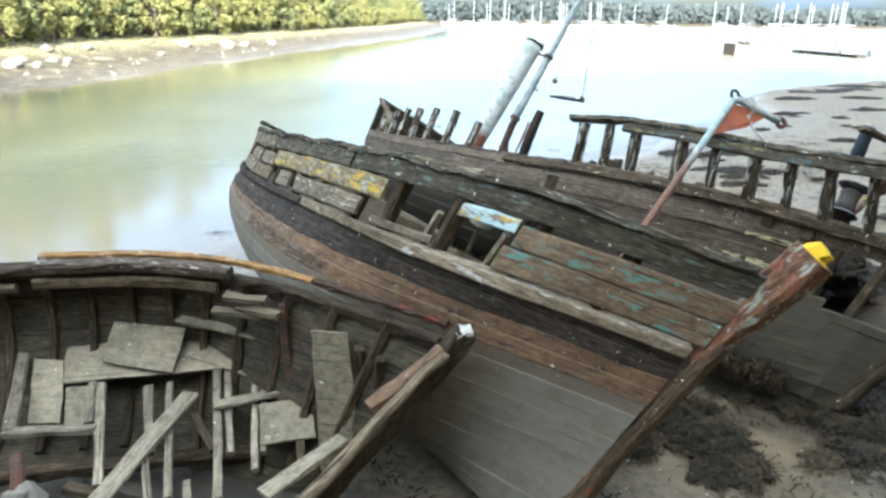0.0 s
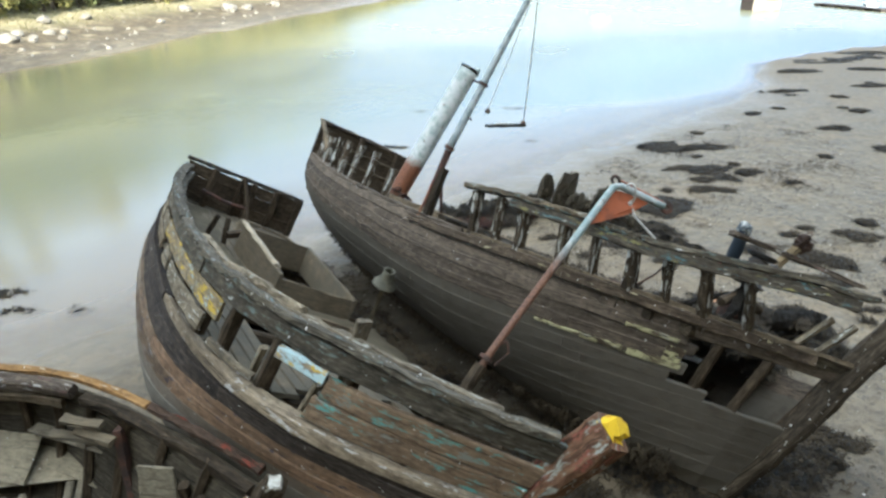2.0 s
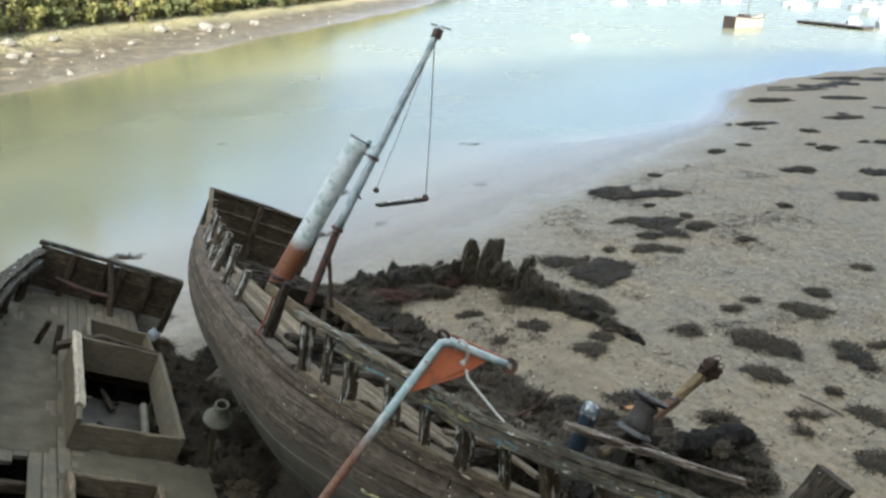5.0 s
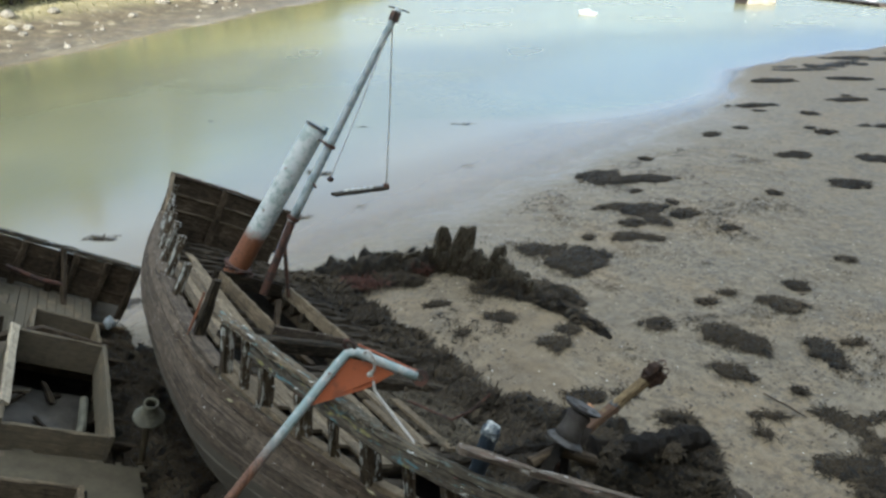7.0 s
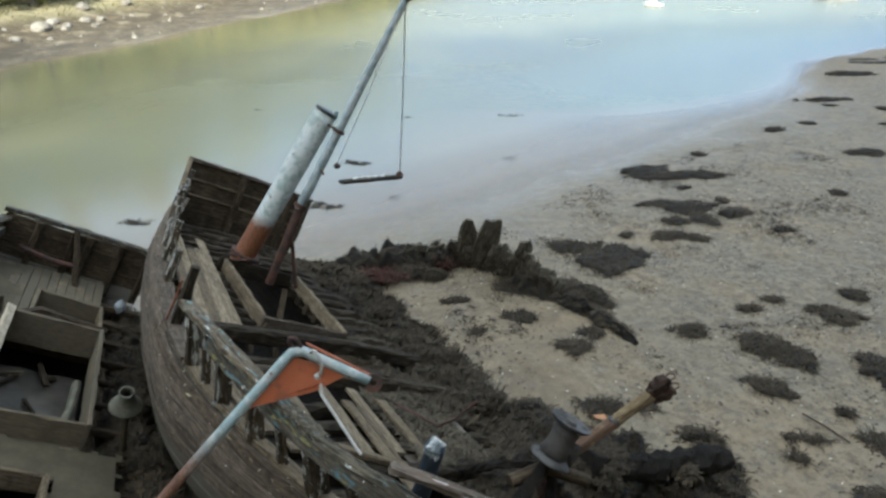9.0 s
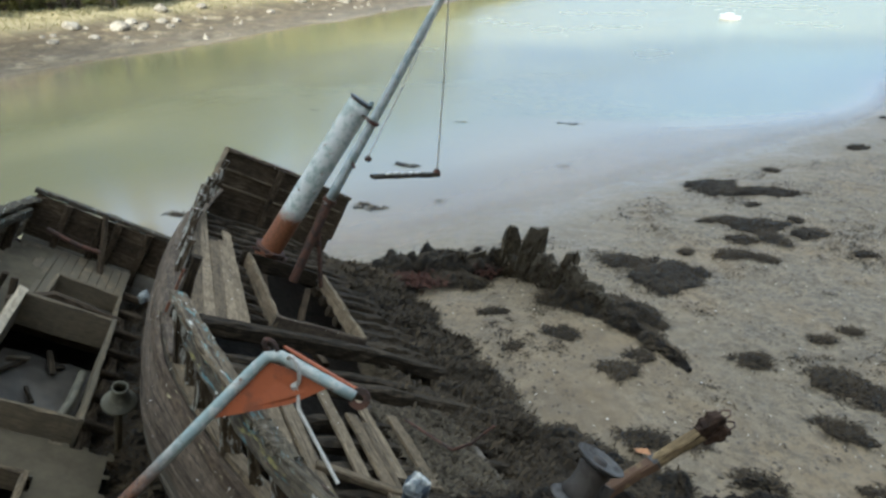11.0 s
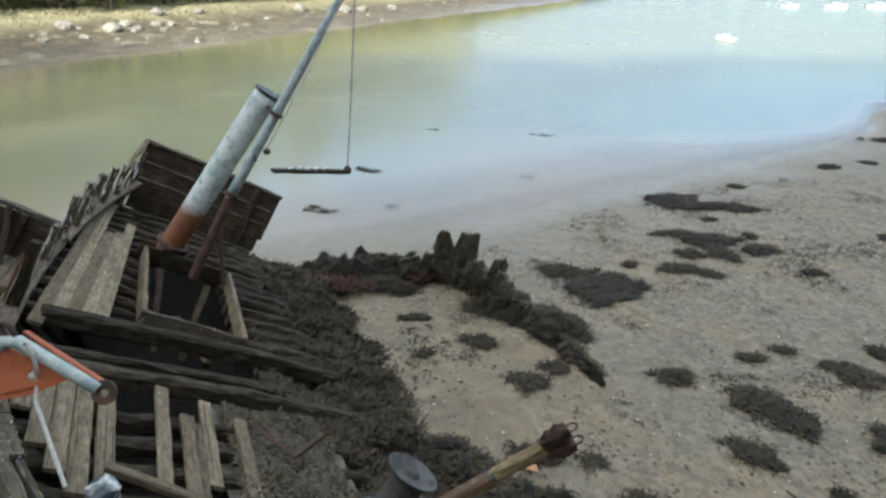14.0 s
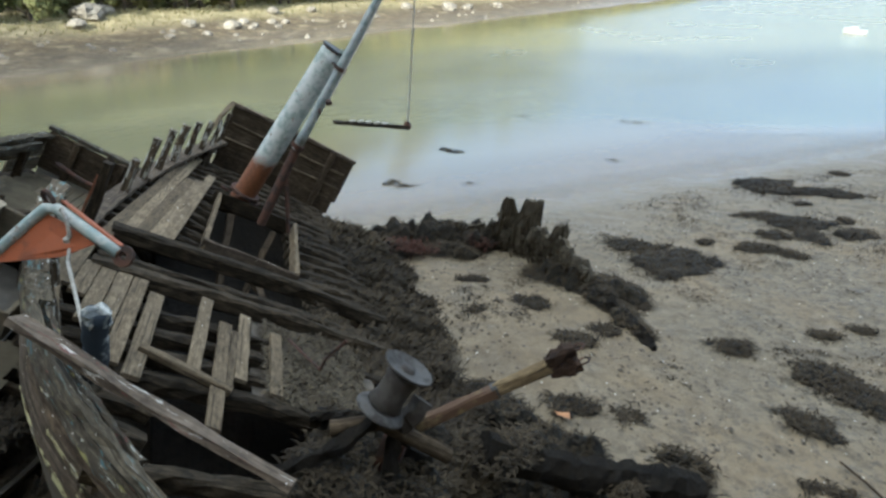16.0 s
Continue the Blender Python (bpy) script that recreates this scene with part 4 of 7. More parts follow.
    for a, b in (((2.28, -0.32, -0.6), (2.28, 0.52, -0.62)), ((1.48, -0.3, -0.56), (2.3, -0.32, -0.6)), ((1.48, 0.5, -0.58), (2.3, 0.52, -0.62))):
        part("side_board", Mesh().sweep([a, b], 0.05, 0.24, (0, 0, 1), 0.008), COAM, comp)
    for y in (0.72, 0.95, 1.2):
        part("broken_beam", Mesh().sweep([(1.0, y - 0.1, -0.98), (2.6, y, -1.02), (4.4, y - 0.05, -1.05)], 0.1, 0.09, (0, 0, 1), 0.02, step=0.15), DARK, boat)
    part("hatch_edge", Mesh().sweep([(2.3, -0.66, -0.62), (2.2, -0.2, -0.42), (2.25, 0.6, -0.5)], 0.09, 0.09, (0, 0, 1), 0.012), DARK, hatch)
    part("bent_pipe", Mesh().tube([(4.3, -0.2, -1.06), (4.24, 0.15, -1.05), (4.05, 0.34, -1.03), (3.5, 0.42, -0.98), (3.0, 0.43, -0.9)], 0.05, 10, 0.12), BELL, hatch, "bent grey pipe")
    small = part("small_hatch", Mesh().sweep([(5.12, -0.52, -0.8), (5.12, 0.3, -0.84)], 0.06, 0.2, (0, 0, 1), 0.006), DECK, boat, "small open hatch coaming")
    for a, b in (((6.25, -0.52, -0.8), (6.25, 0.3, -0.84)), ((5.1, -0.52, -0.8), (6.28, -0.52, -0.8)), ((5.1, 0.3, -0.84), (6.28, 0.3, -0.84))):
        part("coaming", Mesh().sweep([a, b], 0.06, 0.2, (0, 0, 1), 0.006), DECK, small)
    for a, b in (((1.95, -0.85, -0.8), (2.0, -0.8, -0.42)), ((2.15, -0.62, -0.8), (2.1, -0.68, -0.4))):
        part("broken_post", Mesh().sweep([a, b], 0.07, 0.06, (1, 0, 0), 0.01), DARK, boat)
    # floor of the hold, coloured black in place of its deep shade
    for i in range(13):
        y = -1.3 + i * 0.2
        part("bilge_board", Mesh().sweep([(0.6, y * 0.7, -1.45), (3.5, y, -1.55), (7.2, y * 0.7, -1.6)], 0.19, 0.03, (0, 0, 1), 0.01, step=0.5), ROT_HOLD_DARK, boat)
    for x in np.arange(0.8, 8.6, 0.42):
        part("rib", HB.rib(-1, x, 0.25, 1.0, 0.07, 0.07), DARK, boat)
    for i, (a, b) in enumerate((((6.9, -0.2, -0.6), (7.9, 0.25, -0.72)), ((7.0, 0.35, -0.8), (7.8, -0.25, -0.55)), ((7.4, 0.1, -0.75), (8.3, 0.2, -0.5)), ((6.6, 0.5, -0.85), (7.5, 0.0, -0.66)), ((7.55, -0.1, -0.8), (7.75, 0.45, -0.35)))):
        part("broken_frame", Mesh().sweep([a, Vector(a).lerp(Vector(b), 0.5) + Vector((0, 0, 0.05)), b], 0.07, 0.06, (0, 0, 1), 0.012), GREYPLANK if i % 2 else DARK, boat)
    silt_ = Mesh()
    silt_.rings([[Vector((x, y, -1.12 + 0.05 * noise.noise(Vector((x * 3, y * 3, 4))))) for y in np.linspace(-0.48, 0.52, 12)] for x in np.linspace(2.46, 4.42, 20)], closed=False)
    part("bilge_mud", silt_, MUD_DARK, boat, "wet mud lying in the hold", True)
    for i in range(9):
        a = Vector((rnd.uniform(2.6, 4.2), rnd.uniform(-0.4, 0.3), -1.08))
        part("debris", Mesh().sweep([a, a + Vector((rnd.uniform(-0.4, 0.4), rnd.uniform(-0.3, 0.3), rnd.uniform(0, 0.12)))], rnd.uniform(0.03, 0.08), 0.03, (0, 0, 1), 0.008), BEAM if i % 3 else COAM, boat)
    # dried mud lying over the deck
    film_ = Mesh()
    nx, ny = 110, 46
    ids = {}

    def muddy_at(x, y):
        w = noise.noise(Vector((x * 2.1, y * 3.0, 8))) * 0.16 + noise.noise(Vector((x * 7, y * 9, 2))) * 0.05
        inner = max(min(x - 0.2, 4.65 - x, y - HB.star(x) - 0.16, -0.56 - y), min(x - 4.5, 5.06 - x, y + 0.6, 0.98 - y), min(x - 4.5, 6.9 - x, y - 0.34, 0.98 - y - 0.15 * max(0, x - 5.6)), min(x - 6.27, 7.1 - x, y + 0.6, 0.7 - y))
        return inner + w * 1.5 - 0.04

    for i in range(nx):
        for j in range(ny):
            x, y = 0.1 + 6.2 * i / nx, -1.7 + 2.8 * j / ny
            quad = ((i, j), (i + 1, j), (i + 1, j + 1), (i, j + 1))
            if muddy_at(x + 0.028, y + 0.03) > 0:
                for a, b in quad:
                    if (a, b) not in ids:
                        u, v = 0.1 + 6.2 * a / nx, -1.7 + 2.8 * b / ny
                        ids[(a, b)] = len(film_.v)
                        film_.v.append(Vector((u, v, HB.edge(u) + 0.02 + 0.05 * (1 - (v / 1.6) ** 2) + 0.024 + 0.012 * min(1, max(0, muddy_at(u, v) * 6)) + 0.006 * noise.noise(Vector((u * 5, v * 5, 0))))))
                film_.face([ids[k] for k in quad])
    part("mud_film", film_, DECKMUD, boat, "smooth film of dried grey mud", True)
    return boat


boat_b = build_b()
scrap_m = Mesh()
scrap_m.rings([[Vector((0.3 * t - 0.15, 0.09 * math.cos(a) * (1 + 0.5 * noise.noise(Vector((t * 5, a, 0)))) * math.sin(math.pi * (0.1 + 0.8 * t)), 0.07 * math.sin(a) * (1 + 0.6 * noise.noise(Vector((t * 4, a * 2, 3)))) + 0.03)) for a in np.linspace(0, 5.6, 9)] for t in np.linspace(0, 1, 7)])
bag = scrap_m.make("plastic_scrap", BAG)
bag.matrix_world = POSE_B @ Matrix.Translation((0.55, 0.82, -0.8))
tagged(bag, "crumpled pale plastic scrap on a wrecked deck", "litter")

# ---- boat C: the farther wreck with funnel and mast ----
HC = Hull(
    [(0, -1.18), (1, -1.5), (2, -1.77), (4, -2.1), (5.4, -2.22), (6.4, -2.22), (7, -2.12), (7.75, -1.93), (8.44, -1.64), (8.95, -1.28), (9.42, -0.84), (9.7, -0.46), (9.87, -0.12)],
    [(0, 1.18), (1, 1.4), (2, 1.55), (4, 1.75), (6, 1.75), (7.5, 1.5), (8.5, 1.1), (9.2, 0.5), (9.7, 0.08), (9.87, -0.04)],
    [(0, -0.62), (2, -0.82), (4, -0.92), (5.5, -0.96), (7, -0.92), (8.5, -0.87), (10.0, -0.78)],
    [(0, -1.78), (2, -2.15), (5, -2.45), (8, -2.6), (10.0, -2.6)],
    (10.2, 0.19),
    (9.33, -2.16),
    flare=0.5,
    entry=0.35,
    bulge=0.08,
    full=0.74,
)


rail_y = curve_at([(6.1, -2.36), (7.0, -2.28), (7.7, -2.14), (8.5, -1.89), (9.14, -1.62), (9.4, -1.47), (9.67, -1.31), (9.96, -1.07), (10.12, -0.93)])
rail_z = curve_at([(6.1, -0.42), (7.0, -0.36), (7.7, -0.35), (8.5, -0.36), (9.14, -0.29), (9.4, -0.255), (9.67, -0.215), (9.96, -0.205), (10.12, -0.18)])


def build_c():
    boat = thing("wrecked_boat", POSE_C, "dark heeled wooden boat wreck with bare stanchions and stripped deck", "boat", "wrecked boats")
    vs = np.concatenate(([0.03, 0.12, 0.2], 1 - 0.8 * (1 - np.linspace(0.08, 1.0, 14))))
    for side in (-1, 1):
        for k in range(-3, 13):
            if side > 0 and k > 9:
                break
            stop = 9.85
            if side < 0 and 5 <= k <= 10:
                stop = 8.9 + 0.1 * (k % 2) + (0.25 if k == 5 else 0)
            for x0, x1 in lengths(0.02, stop, [2.4 + 0.8 * (k % 3), 5.5 + 0.6 * ((k * 2) % 3), (7.1 if k in (9, 10) else 7.9 + 0.2 * (k % 2))]):
                mat = HULLC if k > 7 else HULLC_LOW
                if side < 0 and k == 12 and x0 > 5:
                    mat = RAIL_DARK
                if side > 0 and k > 7 and x1 < 9:
                    continue
                s = HC.strake(side, vs[k + 3] - 0.003, vs[k + 4] + 0.003, x0 + 0.002, x1 - 0.002, 0.05, (0.006 if k > 7 else 0.002) * (-1) ** k + rnd.uniform(-0.002, 0.002), 0.008 if k > 7 else 0.004)
                part("hull_plank", s, mat, boat)
    for x0, x1, v, h in ((7.55, 8.1, 0.696, 0.018), (8.05, 8.55, 0.688, 0.03), (8.5, 8.95, 0.68, 0.045), (8.4, 8.85, 0.824, 0.028), (8.78, 8.93, 0.712, 0.09)):
        part("paint_line", HC.strake(-1, v, v + h, x0, x1, 0.012, 0.012, 0.004), HULLC_YEL, boat, "flaking line of yellow paint")
    for x in np.arange(0.5, 9.9, 0.36):
        part("rib", HC.rib(-1, x, 0.2, 1.0, 0.09, 0.09), DARK, boat)
        if x < 8.6:
            part("rib", HC.rib(1, x, 0.1, 0.62, 0.09, 0.09), DARK, boat)
    # covering board along the deck edge
    for x0, x1, w, mat in ((0.1, 3.3, 0.2, HULLC), (3.35, 6.2, 0.18, HULLC), (6.25, 9.85, 0.13, DECK)):
        xs = np.linspace(x0, x1, 20)
        part("covering_board", Mesh().sweep([HC.at(x, 1, -1, 0.02) + Vector((0, w / 2, 0)) for x in xs], w, 0.05, (0, 0, 1), 0.01), mat, boat)
    xs = np.linspace(5.2, 9.7, 22)
    part("edge_strake", Mesh().sweep([HC.at(x, 1, -1, -0.05) + Vector((0, -0.05, 0)) for x in xs], 0.05, 0.1, (0, 0, 1), 0.012), EDGE, boat, "edge plank with flecks of yellow paint")
    # stanchions, and the rail on the forward ones
    for x, hgt, w in ((0.35, 0.6, 0.07), (0.62, 0.5, 0.06), (1.05, 0.52, 0.08), (1.6, 0.58, 0.09), (2.15, 0.6, 0.1), (2.75, 0.62, 0.09), (3.4, 0.6, 0.1), (4.1, 0.45, 0.09)):
        p = HC.at(x, 1, -1, -0.15) + Vector((0, 0.12, 0))
        part("stanchion", Mesh().sweep([p, p + Vector((0.03, -0.02, hgt + 0.15))], w, 0.1, (1, 0, 0), 0.012), STANCH, boat)
    p = HC.at(5.35, 1, -1, -0.1) + Vector((0, 0.1, 0))
    post = part("rusty_post", Mesh().sweep([p, p + Vector((0.05, -0.03, 0.78))], 0.1, 0.09, (1, 0, 0), 0.015), BEAM, boat, "thick post with rust streaks")
    part("rust_strap", Mesh().sweep([p + Vector((-0.07, -0.085, -0.18)), p + Vector((-0.02, -0.09, 0.6))], 0.022, 0.02, (0, 1, 0), 0.006), RUSTB, post, "rusted iron strap")
    for x, w in ((6.32, 0.12), (6.68, 0.07), (7.02, 0.13), (7.55, 0.13), (7.9, 0.07), (8.28, 0.15), (8.6, 0.06), (8.92, 0.13), (9.25, 0.06)):
        p = HC.at(x, 1, -1, -0.15) + Vector((0, 0.13, 0))
        q = Vector((x + 0.02, rail_y(x) + 0.02, rail_z(x) - 0.04))
        part("stanchion", Mesh().sweep([p, q], w, 0.1, (1, 0, 0), 0.012), STANCH, boat)
    for x in (9.45, 9.6):
        p = HC.at(x, 1, -1, -0.1) + Vector((0, 0.14, 0))
        part("leaning_stanchion", Mesh().sweep([p, p + Vector((0.25, 0.22, 0.5))], 0.07, 0.05, (1, 0, 0), 0.012), GREYPLANK, boat)
    for x0, x1, lift, inset, w, h, mat in ((6.15, 8.05, 0.0, 0.0, 0.14, 0.06, RAIL_TEAL), (8.05, 8.4, 0.0, 0.0, 0.13, 0.06, RAIL_DARK), (8.38, 10.1, 0.004, -0.042, 0.05, 0.06, RAIL_DARK), (8.38, 9.75, -0.012, 0.038, 0.036, 0.05, RAIL_MULTI), (6.9, 10.0, -0.085, -0.03, 0.04, 0.11, RAIL_MULTI)):
        pts = []
        for x in np.linspace(x0, x1, 22):
            t = Vector((0.1, rail_y(x + 0.05) - rail_y(x - 0.05), 0)).normalized()
            pts.append(Vector((x, rail_y(x), rail_z(x) + lift)) + Vector((-t.y, t.x, 0)) * inset)
        part("rail", Mesh().sweep(pts, w, h, (0, 0, 1), 0.011, step=0.12), mat, boat, "rail timber with flaking teal and white paint" if mat is RAIL_TEAL else ("rail face with flecks of many paints" if mat is RAIL_MULTI else ""))
    # stem
    part("stem", Mesh().sweep([(9.16, -0.05, -2.5), (9.43, -0.05, -1.95), (9.74, -0.05, -1.18), (9.9, -0.05, -0.72), (10.08, -0.05, -0.3), (10.22, -0.05, 0.2)], 0.22, 0.25, (0.35, 0, -0.9), 0.012), STEM_DARK, boat, "dark stem timber crusted white at its head")
    # transom: wide boards with pale seams
    for z1, z0, k in ((0.05, -0.254, 1.0), (-0.25, -0.534, 1.0), (-0.53, -0.814, 1.0), (-0.81, -1.064, 0.95), (-1.06, -1.314, 0.85), (-1.31, -1.6, 0.6)):
        part("transom_board", Mesh().sweep([(0.0, -1.18 * k, (z0 + z1) / 2), (-0.05, 0, (z0 + z1) / 2), (0.0, 1.18 * k, (z0 + z1) / 2)], z1 - z0, 0.05, (1, 0, 0), 0.006, 0.1), DARK, boat)
    part("transom_cap", Mesh().sweep([(0, -1.22, 0.08), (-0.04, 0, 0.09), (0, 1.2, 0.06)], 0.1, 0.06, (0, 0, 1), 0.01), HULLC, boat)
    for z in (-0.245, -0.525):
        part("seam_batten", Mesh().sweep([(0.04, -1.1, z), (-0.01, 0, z), (0.04, 1.1, z)], 0.035, 0.02, (1, 0, 0), 0.006), PALE, boat, "pale seam batten")
    for y in (-0.2, 0.75):
        part("transom_post", Mesh().sweep([(0.08, y, -1.1), (0.05, y, 0.08)], 0.11, 0.09, (1, 0, 0), 0.01), DARK, boat)
    part("side_cap", Mesh().sweep([(0.0, -1.2, 0.08), (0.5, -1.32, -0.15), (1.0, -1.42, -0.5)], 0.07, 0.06, (0, 0, 1), 0.01), DECK, boat)
    # deck beams, carlins and the planks that are left
    for x in np.arange(0.5, 8.7, 0.34):
        if 5.0 < x < 6.3:
            continue
        s = HC.star(x) + 0.12
        p = min(HC.port(x) - 0.1, 1.65) - rnd.uniform(0, 0.35)
        if 2.7 < x < 4.75:
            spans = ((s, -0.98), (0.1, p))
        elif 7.65 < x < 8.5:
            spans = ((s, -1.1), (0.2, p))
        else:
            spans = ((s, p),)
        for a, b in spans:
            part("deck_beam", Mesh().sweep([(x - 0.1 * a, a, -1.02), (x - 0.05 * (a + b), (a + b) / 2, -0.98), (x - 0.1 * b, b, -1.04)], 0.125, 0.13, (0, 0, 1), 0.016, 0.2, step=0.12), BEAM, boat)
    for x, z, w in ((5.38, -0.92, 0.15), (6.28, -0.95, 0.14), (5.9, -1.03, 0.11)):
        part("main_beam", Mesh().sweep([(x, -1.9, z), (x - 0.28, 0, z + 0.02), (x - 0.6, 1.75, z - 0.1)], w, 0.17, (0, 0, 1), 0.014), BEAM, boat, "thick dark deck beam")
    for xa, ya, xb, yb, mat in ((5.6, -1.93, 1.3, -1.5, DECK), (5.38, -1.79, 0.9, -1.36, PALE), (5.25, -1.655, 2.4, -1.37, DECK), (5.22, -1.525, 2.3, -1.235, PALE), (5.2, -1.395, 1.7, -1.09, PALE)):
        board(boat, (xa, ya, -0.92), (xb, yb, -0.89), 0.125, 0.035, mat, wear=0.004)
    for y, x0, x1, mat in ((-1.87, 6.3, 7.0, DECK), (-1.735, 6.25, 7.4, DECK), (-1.6, 6.2, 7.65, PALE), (-1.465, 6.1, 7.85, DECK), (-1.3, 6.5, 7.95, PALE), (-2.0, 5.95, 6.9, DECK)):
        board(boat, (x0, y, -0.92), (x1, y, -0.9), 0.128, 0.035, mat, wear=0.004)
    for y, x0, x1, mat in ((-0.87, 6.26, 7.6, PALE), (-0.68, 6.63, 8.28, DECK), (-0.5, 6.33, 7.54, PALE), (-0.59, 6.75, 7.7, DECK), (-0.2, 6.5, 7.6, DECK)):
        board(boat, (x0, y, -0.9), (x1, y - 0.03, -0.9), 0.11 if y != -0.59 else 0.06, 0.035, mat)
    board(boat, (7.54, -1.3, -0.88), (7.75, -0.6, -0.89), 0.08, 0.06, DECK, name="fore_hatch_edge")
    # boards below the deck beams, blackened to give the hold its shade
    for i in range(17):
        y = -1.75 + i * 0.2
        part("bilge_board", Mesh().sweep([(0.8, y * 0.5, -1.5), (3.5, y * 0.75, -1.72), (8.4, y * 0.4, -1.75)], 0.16, 0.03, (0, 0, 1), 0.01, step=0.6), ROT_HOLD_DARK, boat)
    # main hatch
    hatch = part("hatch", Mesh().sweep([(2.68, -1.02, -0.9), (2.68, 0.12, -0.9)], 0.06, 0.2, (0, 0, 1), 0.01), BEAM, boat, "open hatch with dark coaming boards")
    for a, b, mat in (((4.88, -1.04, -0.9), (4.84, 0.12, -0.9), HULLC), ((2.65, -0.93, -0.9), (4.9, -1.01, -0.9), DECK), ((2.68, 0.2, -0.88), (4.85, 0.09, -0.88), PALE)):
        part("coaming", Mesh().sweep([a, b], 0.05, 0.19, (0, 0, 1), 0.01), mat, hatch)
    for a, b in (((2.9, -0.7, -1.0), (4.0, -0.5, -1.9)), ((3.1, -0.1, -0.95), (3.9, -0.2, -1.8)), ((3.6, -0.4, -1.3), (4.6, -0.1, -1.35))):
        part("fallen_beam", Mesh().sweep([a, b], 0.09, 0.07, (0, 0, 1), 0.012), DARK, hatch)
    # funnel
    f0, f1 = Vector((2.44, -0.64, -0.95)), Vector((2.84, -0.41, 1.68))
    ax = (f1 - f0).normalized()
    fun = part("funnel", Mesh().tube([f0, f1], 0.162, 20, 0.12), FUNNEL, boat, "grey white exhaust pipe rusted brown at its foot", True)
    part("funnel_flap", Mesh().lathe(f1, ax, [(0.0, 0.02), (0.178, 0.02), (0.178, 0.045), (0.0, 0.05)], 18), IRON, fun, "dark hinged rain flap")
    part("funnel_lug", Mesh().box(f1 + Vector((0.1, 0.1, 0.02)), (0.06, 0.05, 0.12)), PIPE, fun)
    part("funnel_foot", Mesh().lathe(f0 + ax * 0.22, ax, [(0.0, 0), (0.22, 0), (0.22, 0.04), (0.0, 0.04)], 18), RUST, fun, "rusted base flange")
    for k in range(3):
        c = f0 + Vector((0.16 + 0.13 * k, 0.2 - 0.24 * k, 0.16 + 0.05 * k))
        part("chain_link", Mesh().tube([c + Vector((math.cos(a) * 0.07, math.sin(a) * 0.05, 0.03 * math.sin(a + k))) for a in np.linspace(0, 2 * math.pi, 12)], 0.016, 6, 0.05), RUST, boat, "rusted link at the foot of the exhaust pipe")
    # mast: a lower rusty post, a sleeve and a thin spar
    m0, mk, m1 = Vector((2.92, -0.28, -0.95)), Vector((2.98, -0.3, 0.33)), Vector((3.5, -0.22, 3.68))
    mast = part("mast", Mesh().tube([mk - (m1 - mk) * 0.02, m1], 0.06, 12, 0.3, lambda t: 0.069 - 0.022 * t), PIPE, boat, "thin pale blue mast leaning over", True)
    part("mast_foot", Mesh().tube([m0, mk], 0.064, 10), RUST, mast, "rusted lower tube")
    part("mast_collar", Mesh().lathe(mk - ax * 0.05, ax, [(0.05, 0), (0.095, 0), (0.095, 0.06), (0.05, 0.06)], 12), RUST, mast)
    bolt = (m1 - mk).normalized()
    part("mast_band", Mesh().lathe(mk + bolt * 1.18, bolt, [(0.05, 0), (0.09, 0), (0.09, 0.05), (0.05, 0.05)], 12), RUST, mast)
    part("mast_bracket", Mesh().sweep([f1 - ax * 0.12, mk + bolt * 1.2], 0.05, 0.03, (0, 0, 1)), RUST, mast)
    part("mast_head", Mesh().box(m1 - bolt * 0.12, (0.12, 0.1, 0.14)), RUST, mast, "rusted mast head fitting")
    part("cross_tree", Mesh().tube([m1 + Vector((-0.08, -0.12, -0.02)), m1 + Vector((0.08, 0.14, 0.02))], 0.012, 6), IRON, mast)
    part("lower_stay", Mesh().tube([m0 + Vector((0.05, 0.4, 0.05)), mk - Vector((0, 0, 0.4))], 0.03, 8), RUST, mast)
    part("cleat", Mesh().sweep([mk + bolt * 0.62 + Vector((0, 0, 0)), mk + bolt * 0.6 + Vector((0.14, 0.02, -0.05))], 0.03, 0.03), RUST, mast)
    # bow post with a crust of white, and a loose plank by it
    post_m = Mesh().tube([(9.02, -1.5, -0.36), (9.1, -1.63, 0.06)], 0.06, 14, 0.05)
    post_m.v = [p + Vector((noise.noise(p * 14), noise.noise(p * 14 + Vector((5, 0, 0))), 0)) * 0.012 for p in post_m.v]
    part("bow_post", post_m, BOLLARD, boat, "dark blue post with white crust on top", True)
    cap_m = Mesh().lathe((9.085, -1.61, 0.0), (0.2, -0.33, 0.93), [(0.0, 0.0), (0.06, 0.0), (0.066, 0.03), (0.062, 0.06), (0.04, 0.08), (0.015, 0.085), (0.0, 0.08)], 14)
    cap_m.v = [p + Vector((noise.noise(p * 22), noise.noise(p * 22 + Vector((5, 0, 0))), noise.noise(p * 25 + Vector((0, 9, 0))))) * 0.02 for p in cap_m.v]
    part("post_cap", cap_m, CRUST, boat, "white crusted post head")
    part("loose_rail_board", Mesh().sweep([(9.15, -1.93, -0.08), (9.53, -1.26, -0.07), (9.84, -0.62, -0.06)], 0.085, 0.04, (0, 0, 1), 0.01, taper=lambda t: 1 - 0.45 * max(0, t - 0.5)), LOOSEB, boat, "splintered plank with white flakes")
    return boat


boat_c = build_c()

